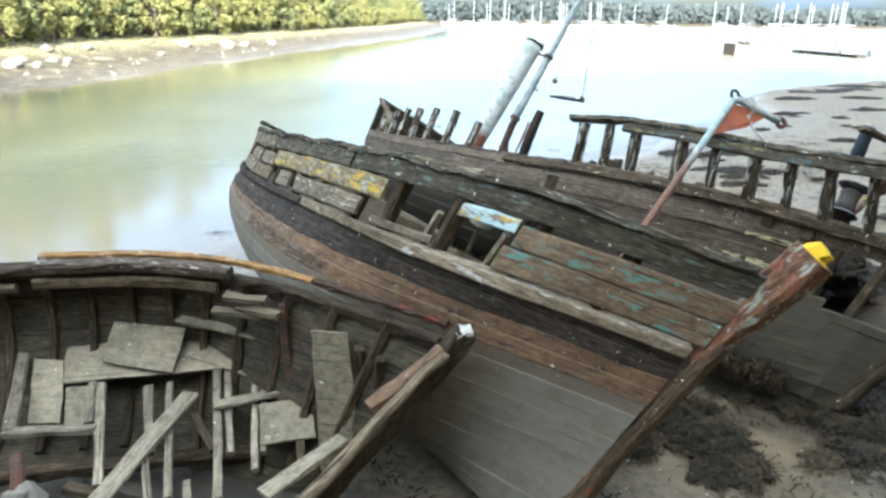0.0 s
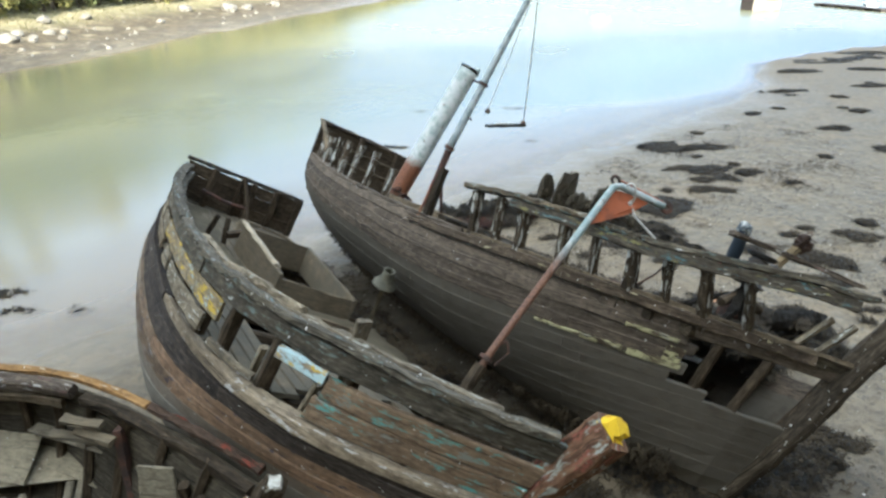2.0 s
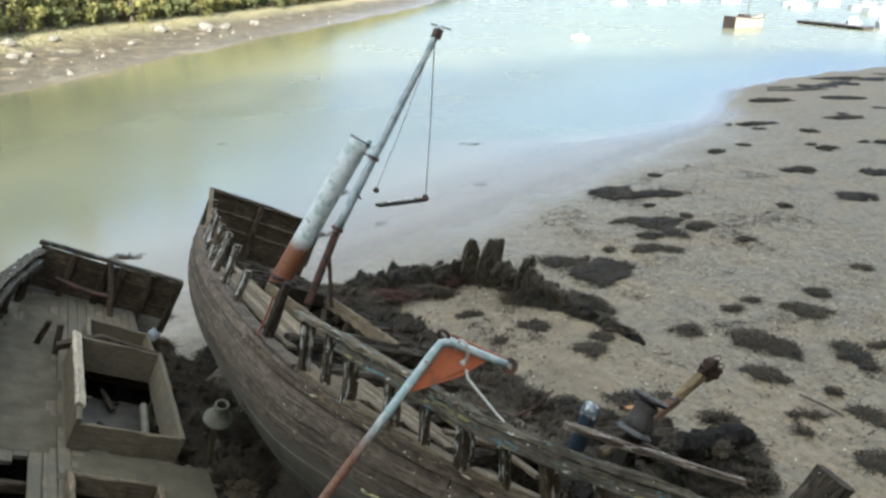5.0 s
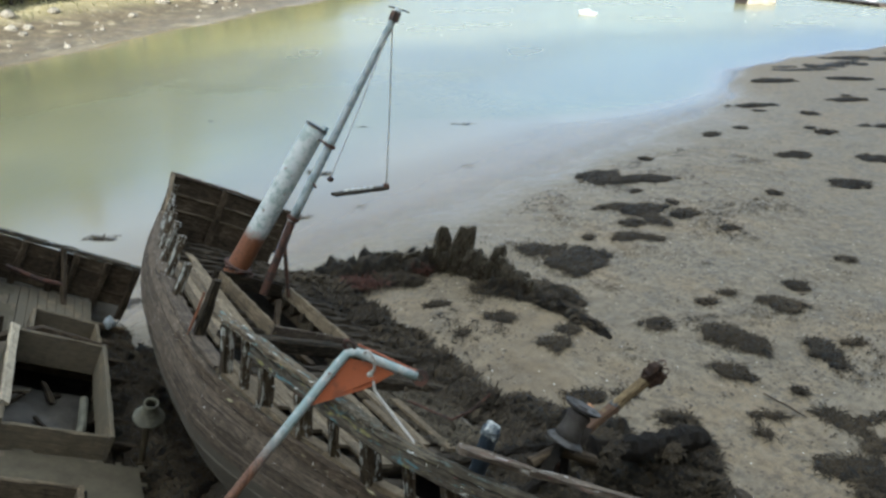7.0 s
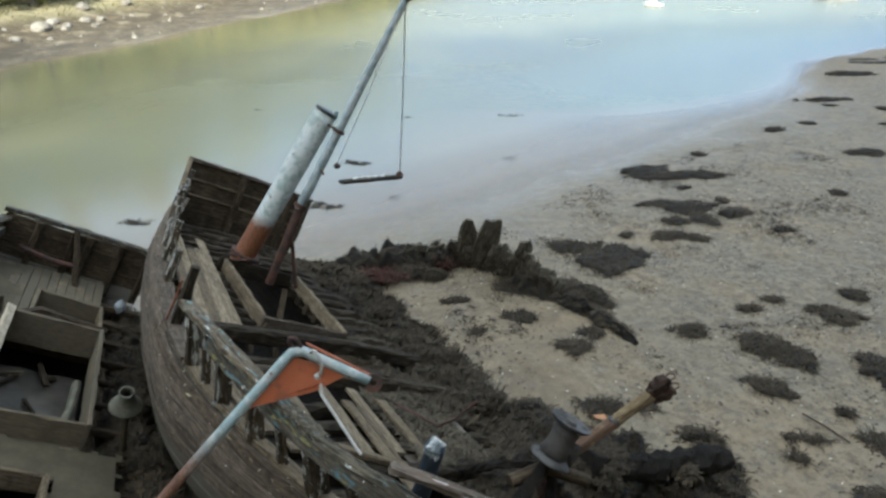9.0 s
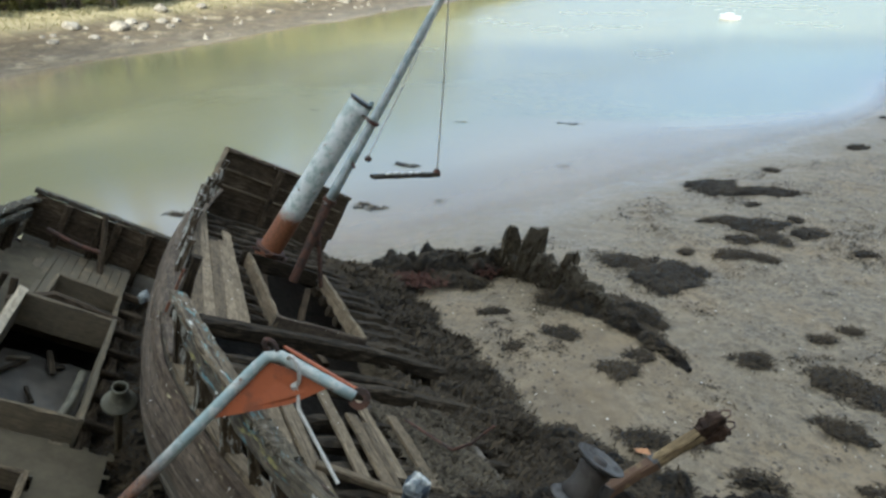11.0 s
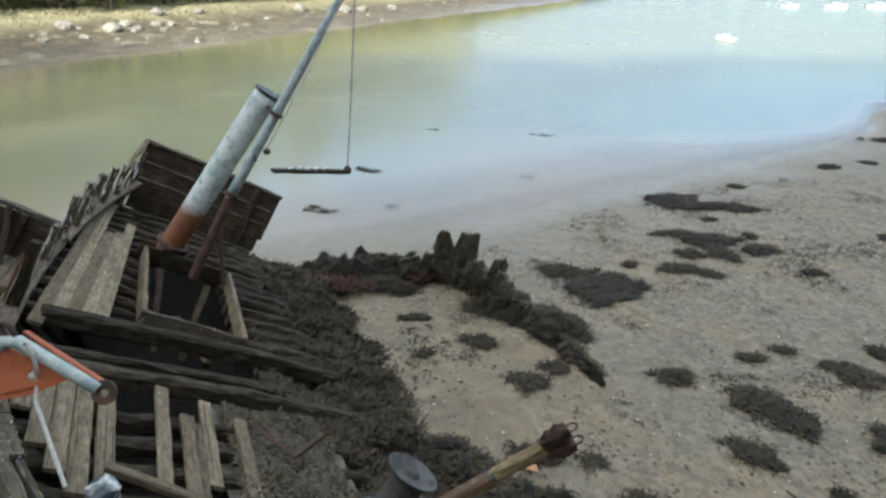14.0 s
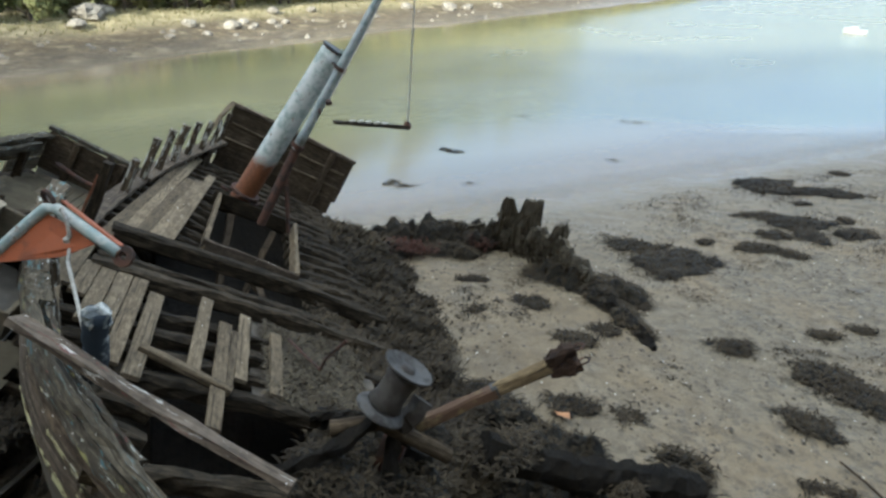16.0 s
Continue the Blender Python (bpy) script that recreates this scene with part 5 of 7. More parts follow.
# ---- boat A: the nearest wreck ----
HA = Hull(
    [(0, -1.75), (2.3, -1.8), (3.1, -1.7), (4, -1.45), (4.7, -1.05), (5.2, -0.5), (5.5, -0.2), (5.7, -0.05)],
    [(0, 1.75), (2.5, 1.82), (3.15, 1.74), (4.1, 1.4), (4.72, 0.97), (5.25, 0.5), (5.7, 0.05)],
    [(0, 0.02), (3, 0.06), (4.6, 0.16), (5.7, 0.3)],
    [(0, -1.45), (5.7, -1.4)],
    (5.8, 0.45),
    (4.6, -1.4),
)


def build_a():
    boat = thing("wrecked_boat", POSE_A, "open wooden boat wreck with broken decking and ochre gunwale", "boat", "wrecked boats")
    vs = np.linspace(0.06, 1.0, 12)
    for side in (-1, 1):
        for k in range(11):
            for x0, x1 in lengths(0.02, 5.68 if side > 0 else 2.6 + 0.4 * (k % 3), [1.9 + 0.8 * (k % 3), 4.1 - 0.5 * (k % 2)]):
                part("hull_plank", HA.strake(side, vs[k] - 0.004, vs[k + 1] + 0.004, x0 + 0.001, x1 - 0.001, 0.05, 0.006 * (-1) ** k, 0.007), INSIDE if side > 0 else DARK, boat)
    for x in np.arange(0.4, 5.5, 0.38):
        for side in (-1, 1):
            if side > 0 or x < 3.6:
                part("rib", HA.rib(side, x, 0.2, 1.0, 0.08, 0.07), DARK, boat)
    # gunwale of the far side: ochre capping, worn maroon inner rail, pale stringer
    xs = np.linspace(4.72, 5.62, 9)
    part("gunwale_cap", Mesh().sweep([HA.at(x, 1, 1, 0.09) + Vector((0, 0.02, 0)) for x in xs], 0.07, 0.05, (0, 0, 1), 0.012, step=0.1), REDDISH, boat, "blackened capping with worn red paint")
    xs = np.linspace(2.3, 4.7, 20)
    cap = [HA.at(x, 1, 1, 0.1) + Vector((0, 0.02, 0)) for x in xs]
    part("gunwale_cap", Mesh().sweep(cap, 0.07, 0.04, (0, 0, 1), 0.006, step=0.12), OCHRE, boat, "ochre stained capping strip")
    xs = np.linspace(2.3, 4.0, 14)
    part("inner_rail", Mesh().sweep([HA.at(x, 1, 1, 0.05) + Vector((0, -0.09, 0)) for x in xs], 0.12, 0.1, (0, 0, 1), 0.01), PURPLE, boat, "rail with worn maroon and grey paint")
    xs = np.linspace(2.25, 3.9, 14)
    part("stringer", Mesh().sweep([HA.at(x, 1, 1, -0.1) + Vector((0, -0.12, 0)) for x in xs], 0.05, 0.09, (0, 0, 1), 0.01), DECK, boat)
    xs = np.linspace(4.1, 5.6, 12)
    part("inner_rail", Mesh().sweep([HA.at(x, 1, 1, 0.0) + Vector((0, -0.1, 0)) for x in xs], 0.08, 0.1, (0, 0, 1), 0.012), DARK, boat)
    xs = np.linspace(0.0, 2.4, 14)
    part("gunwale_cap", Mesh().sweep([HA.at(x, 1, 1, 0.0) + Vector((0, -0.03, 0)) for x in xs], 0.14, 0.1, (0, 0, 1), 0.014), DARK, boat, "blackened broken gunwale")
    xs = np.linspace(0.0, 2.1, 10)
    part("stringer", Mesh().sweep([HA.at(x, 1, 1, -0.14) + Vector((0, -0.1, 0)) for x in xs], 0.06, 0.08, (0, 0, 1), 0.014), GREYPLANK, boat)
    for a, b in (((3.95, 1.12, 0.1), (4.3, 0.98, 0.12)), ((4.05, 1.05, 0.02), (4.4, 0.85, 0.05)), ((3.85, 1.05, 0.0), (4.25, 0.95, -0.02))):
        part("splinter", Mesh().sweep([a, b], 0.09, 0.035, (0, 0, 1), 0.014), COAM, boat, "splintered brown board")
    # near gunwale
    xs = np.linspace(3.4, 5.6, 14)
    part("gunwale_cap", Mesh().sweep([HA.at(x, 1, -1, 0.03) for x in xs], 0.065, 0.06, (0, 0, 1), 0.01), DECK, boat, "bleached gunwale timber")
    part("gunwale_cap", Mesh().sweep([HA.at(x, 1, -1, 0.03) for x in np.linspace(0, 3.4, 12)], 0.1, 0.08, (0, 0, 1), 0.012), GREYPLANK, boat)
    stem = part("stem", Mesh().sweep([(4.5, 0, -1.45), (5.2, 0, -0.45), (5.6, 0, 0.12), (5.78, 0, 0.42)], 0.13, 0.18, (0.8, 0, -0.6), 0.012), DARK, boat, "dark stem with white crusted head")
    part("stem_cap", Mesh().sweep([(5.7, 0, 0.42), (5.82, 0, 0.44)], 0.1, 0.045, (0, 0, 1), 0.014, step=0.04), LIME, stem, "white crusted stem head")
    part("breast_hook", Mesh().sweep([(5.05, -0.3, 0.05), (5.6, -0.04, 0.3)], 0.1, 0.08, (0, 0, 1), 0.012), RUSSET, boat)
    for x, y in ((5.0, 0.35), (5.15, 0.2)):
        part("post", Mesh().sweep([(x, y, -0.6), (x + 0.02, y, 0.05)], 0.08, 0.07, (1, 0, 0), 0.01), DARK, boat)
    for a, b in (((0.6, 0.2, -1.2), (0.7, 1.0, -0.7)), ((1.3, -0.2, -1.25), (3.6, -0.1, -1.25)), ((1.2, 0.5, -1.1), (4.4, 0.45, -1.1))):
        part("floor_timber", Mesh().sweep([a, b], 0.12, 0.1, (0, 0, 1), 0.012), DARK, boat)
    return boat


boat_a = build_a()

# boards and sheets fallen into the nearest boat
STANDING_BOARDS = [
    ((-2.6, 4.49, 0.97), (-2.06, 3.5, 0.73), 0.07, 0.05, GREYB), ((-1.73, 4.4, 1.0), (-1.98, 3.25, 0.72), 0.16, 0.03, GREYB), ((-2.19, 4.53, 0.95), (-1.83, 3.84, 0.78), 0.08, 0.05, GREYB),
    ((-2.01, 4.57, 0.97), (-1.5, 3.46, 0.7), 0.06, 0.05, GREYB), ((-1.64, 4.74, 1.02), (-1.13, 3.49, 0.7), 0.07, 0.05, GREYB), ((-1.55, 4.75, 1.02), (-1.19, 3.89, 0.8), 0.06, 0.05, GREYB),
    ((-1.28, 4.7, 1.0), (-0.94, 3.75, 0.77), 0.05, 0.05, GREYB), ((-1.87, 3.83, 0.79), (-1.65, 3.45, 0.69), 0.05, 0.04, GREYB), ((-1.64, 4.25, 0.89), (-1.33, 3.9, 0.81), 0.06, 0.04, DARK),
    ((-1.18, 4.67, 1.0), (-0.93, 3.91, 0.81), 0.05, 0.05, GREYB), ((-1.47, 4.28, 0.97), (-0.8, 4.52, 1.03), 0.11, 0.03, GREYB),
]
FALLEN_BOARDS = [
    ((-3.55, 4.85, 1.08), (-3.04, 3.9, 0.86), 0.1, 0.07, GREYB), ((-3.08, 3.88, 0.85), (-2.36, 3.99, 0.87), 0.08, 0.06, GREYB), ((-2.67, 4.49, 0.98), (-2.45, 4.04, 0.88), 0.07, 0.05, GREYB),
    ((-2.06, 4.95, 1.42), (-1.2, 4.8, 1.36), 0.12, 0.03, GREYB), ((-0.74, 3.4, 0.85), (-0.3, 4.0, 0.93), 0.14, 0.04, GREYB),
    ((-1.42, 3.61, 0.74), (-1.3, 3.35, 0.68), 0.06, 0.04, GREYB), ((-0.67, 4.04, 0.85), (-0.61, 3.86, 0.8), 0.06, 0.05, DARK), ((-3.9, 4.2, 0.9), (-3.2, 3.2, 0.7), 0.1, 0.06, DARK),
    ((-2.4, 3.6, 0.6), (-0.9, 3.3, 0.62), 0.1, 0.08, DARK), ((-3.0, 3.3, 0.55), (-1.8, 2.9, 0.5), 0.12, 0.08, DARK),
]
for a, b, w, h, mat in STANDING_BOARDS + FALLEN_BOARDS:
    m = Mesh().sweep([a, Vector(a).lerp(Vector(b), 0.5) + Vector((0, 0, 0.01)), b], w, h, (0, 0, 1), 0.006)
    tagged(m.make("loose_board", mat), "bleached loose board fallen inside an open boat wreck" if mat is GREYB else "dark loose timber fallen inside an open boat wreck", "board", "boards in the boat")
for quad in (
    [(-2.72, 5.0, 1.33), (-2.01, 4.97, 1.32), (-1.99, 4.6, 1.06), (-2.66, 4.65, 1.1)],
    [(-3.25, 5.12, 1.2), (-2.0, 5.0, 1.15), (-1.54, 4.74, 1.06), (-2.96, 4.46, 0.97)],
    [(-2.02, 4.99, 1.17), (-1.0, 4.86, 1.1), (-0.93, 4.56, 1.0), (-1.95, 4.82, 1.11)],
    [(-1.1, 4.31, 0.99), (-0.67, 4.41, 1.03), (-0.54, 4.05, 0.89), (-0.95, 3.95, 0.86)],
    [(-3.31, 4.64, 1.1), (-3.03, 4.64, 1.1), (-2.81, 4.18, 0.76), (-3.1, 4.16, 0.75)],
    [(-2.83, 4.36, 1.0), (-2.58, 4.38, 1.02), (-2.48, 4.11, 0.81), (-2.71, 4.1, 0.8)],
):
    tagged(Mesh().sheet(quad, 0.018).make("plywood_sheet", SHEETW), "warped grey plywood sheet fallen inside an open boat wreck", "plywood", "boards in the boat")
plank = Mesh().sheet([(-0.59, 4.27, 1.73), (-0.31, 4.29, 1.71), (-0.16, 4.04, 0.62), (-0.5, 4.0, 0.62)], 0.03, 0.012, 5, 12, 0.02)
tagged(plank.make("loose_board", SHEETW), "wide grey board standing inside an open boat wreck", "board", "boards in the boat")
iron = Mesh().sweep([(-0.94, 4.62, 1.78), (-0.9, 4.55, 1.4), (-0.84, 4.47, 0.98)], 0.1, 0.07, (1, 0, 0), 0.012)
iron_post = tagged(iron.make("iron_post", RUST), "rusted iron post leaning inside an open boat wreck", "post")
part("foot_plate", Mesh().box((-0.84, 4.48, 0.98), (0.24, 0.18, 0.03)), RUST, iron_post)
eng = thing("engine_block", pose(-2.75, 3.3, 0.5), "muddy rusted engine remains in an open boat wreck", "engine")
for i, (x, y, z, r) in enumerate(((0.0, -0.1, 0.02, 0.2), (0.25, -0.02, 0.05, 0.16), (-0.2, 0.02, 0.06, 0.17), (0.42, 0.08, 0.0, 0.13), (0.1, 0.14, 0.08, 0.15))):
    lump_m = Mesh().lathe((x, y, z - 0.1), (0.2 * (i % 3 - 1), 0.15, 1), [(0.0, 0.0), (r, 0.02), (r * 1.05, 0.1), (r * 0.75, 0.2), (r * 0.3, 0.25), (0.0, 0.26)], 14)
    lump_m.v = [p + Vector((noise.noise(p * 9), noise.noise(p * 9 + Vector((3, 0, 0))), noise.noise(p * 9 + Vector((0, 7, 0))))) * 0.06 for p in lump_m.v]
    part("cylinder", lump_m, DECKMUD if i % 2 else SILT, eng, "lumpy casting under dried mud")
part("pipe", Mesh().tube([(-0.1, 0.4, 0.28), (0.02, 0.25, 0.26), (0.1, 0.1, 0.15)], 0.05, 12), RUST, eng)
floor_m = Mesh()
floor_m.rings([[Vector((x, y, 0.34 + 0.1 * noise.noise(Vector((x * 2, y * 2, 0))) + 0.03 * noise.noise(Vector((x * 9, y * 9, 3))))) for y in np.linspace(2.7, 4.5, 22)] for x in np.linspace(-4.4, -0.5, 40)], closed=False)
tagged(floor_m.make("bilge_mud", MUD_DARK, None, "", True), "wet mud and rot filling an open boat wreck", "mud")

# ---- davit between the two boats ----
davit = thing("davit", pose(0, 0, 0), "bent blue davit with orange gusset plate, rusted at its foot", "davit")
foot, ring, elbow, end = Vector((1.72, 5.38, 1.5)), Vector((2.06, 5.72, 1.99)), Vector((3.22, 6.92, 3.3)), Vector((3.72, 6.97, 3.06))
into, outof = (elbow - ring).normalized(), (end - elbow).normalized()
bend = [elbow - into * 0.14, elbow - into * 0.04 + outof * 0.005, elbow + outof * 0.06, elbow + outof * 0.16]
part("pipe", Mesh().tube([foot, ring, *bend, end], 0.036, 14, 0.12), DAVITPIPE, davit, "bent pipe, pale blue above and rusty below", True)
part("wooden_foot", Mesh().sweep([foot - into * 0.35, ring - into * 0.1], 0.1, 0.09, (0, 0, 1), 0.012), DARK, davit)
part("collar", Mesh().lathe(ring - into * 0.05, into, [(0.03, 0), (0.07, 0), (0.07, 0.04), (0.03, 0.04)], 16), RUST, davit, "rusted collar")
part("hook", Mesh().tube([ring + into * 0.1, ring + into * 0.16 + Vector((0.08, 0, 0.02)), ring + into * 0.1 + Vector((0.13, 0, -0.05)), ring + Vector((0.06, 0, -0.1))], 0.012, 6, 0.05), RUST, davit)
low0, low1 = elbow - into * 0.55, elbow + outof * 0.42
plate = Mesh()
nrm = into.cross(outof).normalized() * 0.006
tri = [elbow - into * 0.05 - Vector((0, 0, 0.02)), low1, low1.lerp(low0, 0.35) - Vector((0, 0, 0.05)), low0]
plate.rings([[p + nrm for p in tri], [p - nrm for p in tri]])
part("gusset", plate, ORANGE, davit, "orange painted steel gusset plate")
side_dir = into.cross(outof).normalized()
lug = end + outof * 0.03
lug_ring = []
for rr, off in ((0.025, 0.012), (0.065, 0.012), (0.065, -0.012), (0.025, -0.012), (0.025, 0.012)):
    lug_ring.append([lug + side_dir * off + (outof * math.cos(a) + side_dir.cross(outof) * math.sin(a)) * rr for a in np.linspace(0, 2 * math.pi, 18, endpoint=False)])
lm = Mesh()
lm.rings(lug_ring, caps=False)
part("eye", lm, RUST, davit, "rusted lug plate with a hole")
edge_up = outof.cross(side_dir)
edge_up = edge_up if edge_up.z > 0 else -edge_up
part("flange", Mesh().sweep([elbow + outof * 0.05 + edge_up * 0.055 + side_dir * 0.02, elbow + outof * 0.28 + edge_up * 0.048 + side_dir * 0.02, end + edge_up * 0.04 + side_dir * 0.015], 0.045, 0.012, edge_up, 0.003), ORANGE, davit, "orange flange strip")
part("shackle", Mesh().tube([elbow + Vector((0, 0, 0.03)) + (outof * math.cos(a) + Vector((0, 0, 1)) * math.sin(a)) * 0.045 for a in np.linspace(0, 2 * math.pi, 11)], 0.016, 6, 0.05), RUST, davit)
rope = thing("rope", pose(0, 0, 0), "frayed grey rope hanging from an orange davit", "rope")
r0 = elbow + outof * 0.12 + Vector((0.02, 0, 0.05))
part("strand", Mesh().tube([r0 + Vector((0.03, -0.03, -0.16)), r0 + Vector((0.05, -0.05, -0.22)), Vector((3.42, 6.83, 3.0)), Vector((3.56, 6.75, 2.87)), Vector((3.75, 6.64, 2.7))], 0.011, 7, 0.06), ROPE, rope)
part("loop", Mesh().tube([r0 + Vector((0.05 * math.sin(a) + 0.02, -0.03 - 0.02 * math.sin(a), -0.09 - 0.1 * math.cos(a))) for a in np.linspace(0.2, 6.1, 14)], 0.012, 6, 0.05), ROPE, rope)
part("knot", Mesh().lathe(r0 + Vector((0.02, -0.04, -0.22)), (0.1, 0, 1), [(0.0, 0), (0.025, 0.01), (0.028, 0.04), (0.0, 0.06)], 8), ROPE, rope)

# ---- swing hanging from the mast ----
tip = POSE_C @ Vector((3.46, -0.22, 3.5))
swing = thing("swing", pose(0, 0, 0), "driftwood swing plank hanging on a rope from a mast", "swing")
sr, sl = Vector((2.29, 12.54, 2.57)), Vector((1.69, 11.68, 2.74))
part("seat", Mesh().sweep([sl, sr], 0.13, 0.045, (0, 0, 1), 0.008), BEAM, swing, "dark plank crusted white on top")
crust = Mesh()
for i in range(5):
    q = sl.lerp(sr, 0.2 + 0.11 * i)
    crust.sweep([q + Vector((0, 0, 0.03)), q + Vector((0.05, 0.06, 0.035))], 0.06, 0.02, wear=0.006)
part("crust", crust, LIME, swing, "patches of white crust")
part("rope", Mesh().tube([sr + Vector((0, 0, -0.02)), sr.lerp(tip, 0.5) + Vector((0.01, 0, 0)), tip], 0.011, 6, 0.4), ROPE, swing)
part("knot", Mesh().lathe(sr + Vector((0, 0, -0.04)), (0, 0, 1), [(0.0, 0), (0.05, 0.02), (0.06, 0.07), (0.03, 0.12), (0.0, 0.13)], 9), RUST, swing)
blob = Vector((1.69, 11.58, 3.03))
line = thing("loose_rope", pose(0, 0, 0), "thin broken rope hanging slack from a mast", "rope")
part("strand", Mesh().tube([tip, tip.lerp(blob, 0.55) + Vector((0, 0, -0.05)), blob], 0.008, 5, 0.4), ROPE, line)
part("tangle", Mesh().lathe(blob - Vector((0, 0, 0.06)), (0.1, 0, 1), [(0.0, 0), (0.04, 0.02), (0.05, 0.06), (0.0, 0.1)], 8), RUST, line)

# ---- bell shaped vent on a post beside the middle boat ----
vent = thing("vent_cowl", pose(0, 0, 0), "greenish metal bell cowl upside down on a leaning post", "vent")
v0, v1 = Vector((0.2, 8.17, 0.5)), Vector((0.6, 8.05, 1.5))
vd = (v1 - v0).normalized()
part("post", Mesh().sweep([v0 - vd * 0.3, v1], 0.06, 0.05, (1, 0, 0), 0.008), MUDDY, vent)
part("cowl", Mesh().lathe(v1 - vd * 0.02, vd, [(0.165, 0.0), (0.15, 0.015), (0.11, 0.06), (0.085, 0.13), (0.072, 0.2), (0.076, 0.23), (0.064, 0.23), (0.06, 0.19), (0.07, 0.12), (0.095, 0.06), (0.145, 0.0)], 20), BELL, vent, "bell shaped cowl", True)

# ---- windlass lying at the bow of the farther boat ----
wl = thing("windlass", POSE_C, "rusted iron windlass with flared drum and weed", "windlass")
d0 = Vector((8.462, 0.215, -0.261))
dx = Vector((0.07, 0.06, 0.996)).normalized()
drum = part("drum", Mesh().lathe(d0, dx, [(0.0, -0.08), (0.06, -0.08), (0.075, 0.0), (0.128, 0.03), (0.108, 0.1), (0.106, 0.2), (0.122, 0.25), (0.1, 0.28), (0.06, 0.3), (0.05, 0.34), (0.0, 0.34)], 24), IRONB, wl, "rusted iron drum", True)
for z, flip in ((0.01, -1), (0.295, 1)):
    part("flange", Mesh().lathe(d0 + dx * z, dx * flip, [(0.05, 0.012), (0.1, 0.0), (0.15, 0.01), (0.178, 0.034), (0.184, 0.046), (0.177, 0.05), (0.148, 0.026), (0.1, 0.018), (0.05, 0.024)], 28), FLANGE, drum, "flared pale grey iron flange", True)
part("pawl_block", Mesh().sweep([d0 + Vector((-0.08, 0.2, -0.16)), d0 + Vector((-0.02, 0.25, 0.02)), d0 + Vector((-0.04, 0.27, 0.12))], 0.12, 0.11, (1, 0, 0), 0.02, step=0.05), IRONB, wl, "weedy iron block beside the drum")
a0, a1 = Vector((8.2, 0.5, -0.62)), Vector((8.39, 1.28, 0.43))
adir = (a1 - a0).normalized()
arm = part("arm", Mesh().sweep([a0, a0.lerp(a1, 0.66)], 0.1, 0.09, (0, 0, 1), 0.01), ARM, wl, "rusted iron arm with ochre streaks")
part("arm_tip", Mesh().sweep([a0.lerp(a1, 0.655), a0.lerp(a1, 1.0)], 0.092, 0.096, (0, 0, 1), 0.008), ARMTIP, arm, "pale ochre wooden tip")
part("arm_band", Mesh().sweep([a0.lerp(a1, 0.64), a0.lerp(a1, 0.675)], 0.108, 0.102, (0, 0, 1), 0.004), IRON, arm, "dark iron band")
aside = adir.cross(Vector((1, 0, 0.3))).normalized()
anorm = adir.cross(aside).normalized()
for s, size in ((-1, 1.0), (1, 1.3)):
    root = a1 - adir * 0.03 + aside * 0.036 * s
    part("fork_block", Mesh().sweep([root, a1 + adir * 0.09 + aside * 0.05 * s * size, a1 + adir * 0.2 + aside * 0.052 * s * size], 0.07 * size, 0.12, anorm, 0.016, step=0.04, taper=lambda t: 0.75 + 0.4 * math.sin(math.pi * min(1, t * 0.85))), FORKW, arm, "dark worn fork block")
    tip = a1 + adir * 0.18 + aside * 0.052 * s * size
    part("hoop", Mesh().tube([tip - anorm * 0.04, tip - anorm * 0.045 + adir * 0.07, tip + adir * 0.1, tip + anorm * 0.045 + adir * 0.07, tip + anorm * 0.04], 0.008, 6, 0.02), RUST, arm, "thin rusted hoop")
part("shaft", Mesh().tube([(8.35, 0.0, -0.6), (8.38, 0.3, -0.42), (8.4, 0.9, -0.5)], 0.06, 12, 0.1), DARK, wl)
part("gear", Mesh().lathe((8.2, 0.5, -0.7), (0.5, 0.8, 0.2), [(0.0, 0), (0.17, 0), (0.17, 0.06), (0.06, 0.08), (0.06, 0.16), (0.0, 0.16)], 22), RUST, wl)
for a, b in (((7.6, 0.1, -1.0), (8.35, 0.35, -0.4)), ((7.7, 0.9, -1.1), (8.3, 0.6, -0.45)), ((8.6, 0.6, -1.15), (8.35, 0.45, -0.45)), ((7.5, 0.7, -1.0), (8.2, 0.9, -0.7)), ((8.5, -0.3, -1.0), (8.42, 0.25, -0.35))):
    part("frame_leg", Mesh().sweep([a, Vector(a).lerp(Vector(b), 0.5) + Vector((rnd.uniform(-0.06, 0.06), rnd.uniform(-0.06, 0.06), 0.02)), b], 0.09, 0.07, (0, 0, 1), 0.022, step=0.07), ROT_HOLD_DARK, wl)
part("bent_rod", Mesh().tube([(6.6, -0.1, -0.85), (7.1, 0.15, -0.8), (7.4, 0.05, -0.55), (7.5, 0.1, -0.3)], 0.014, 6, 0.08), RUST, wl)


# ---- seaweed ----
def blade(m, p, d, length, width, up):
    """One limp strap of weed from p along d, drooping."""
    side = d.cross(up)
    if side.length < 1e-4:
        side = Vector((1, 0, 0))
    side = side.normalized() * width / 2
    b = len(m.v)
    q = p + d * length * 0.5 + up * length * 0.14
    r = p + d * length - up * length * 0.04
    m.v.extend([p - side, p + side, q - side * 1.2, q + side * 1.2, r])
    m.face((b, b + 1, b + 3, b + 2))
    m.face((b + 2, b + 3, b + 4))


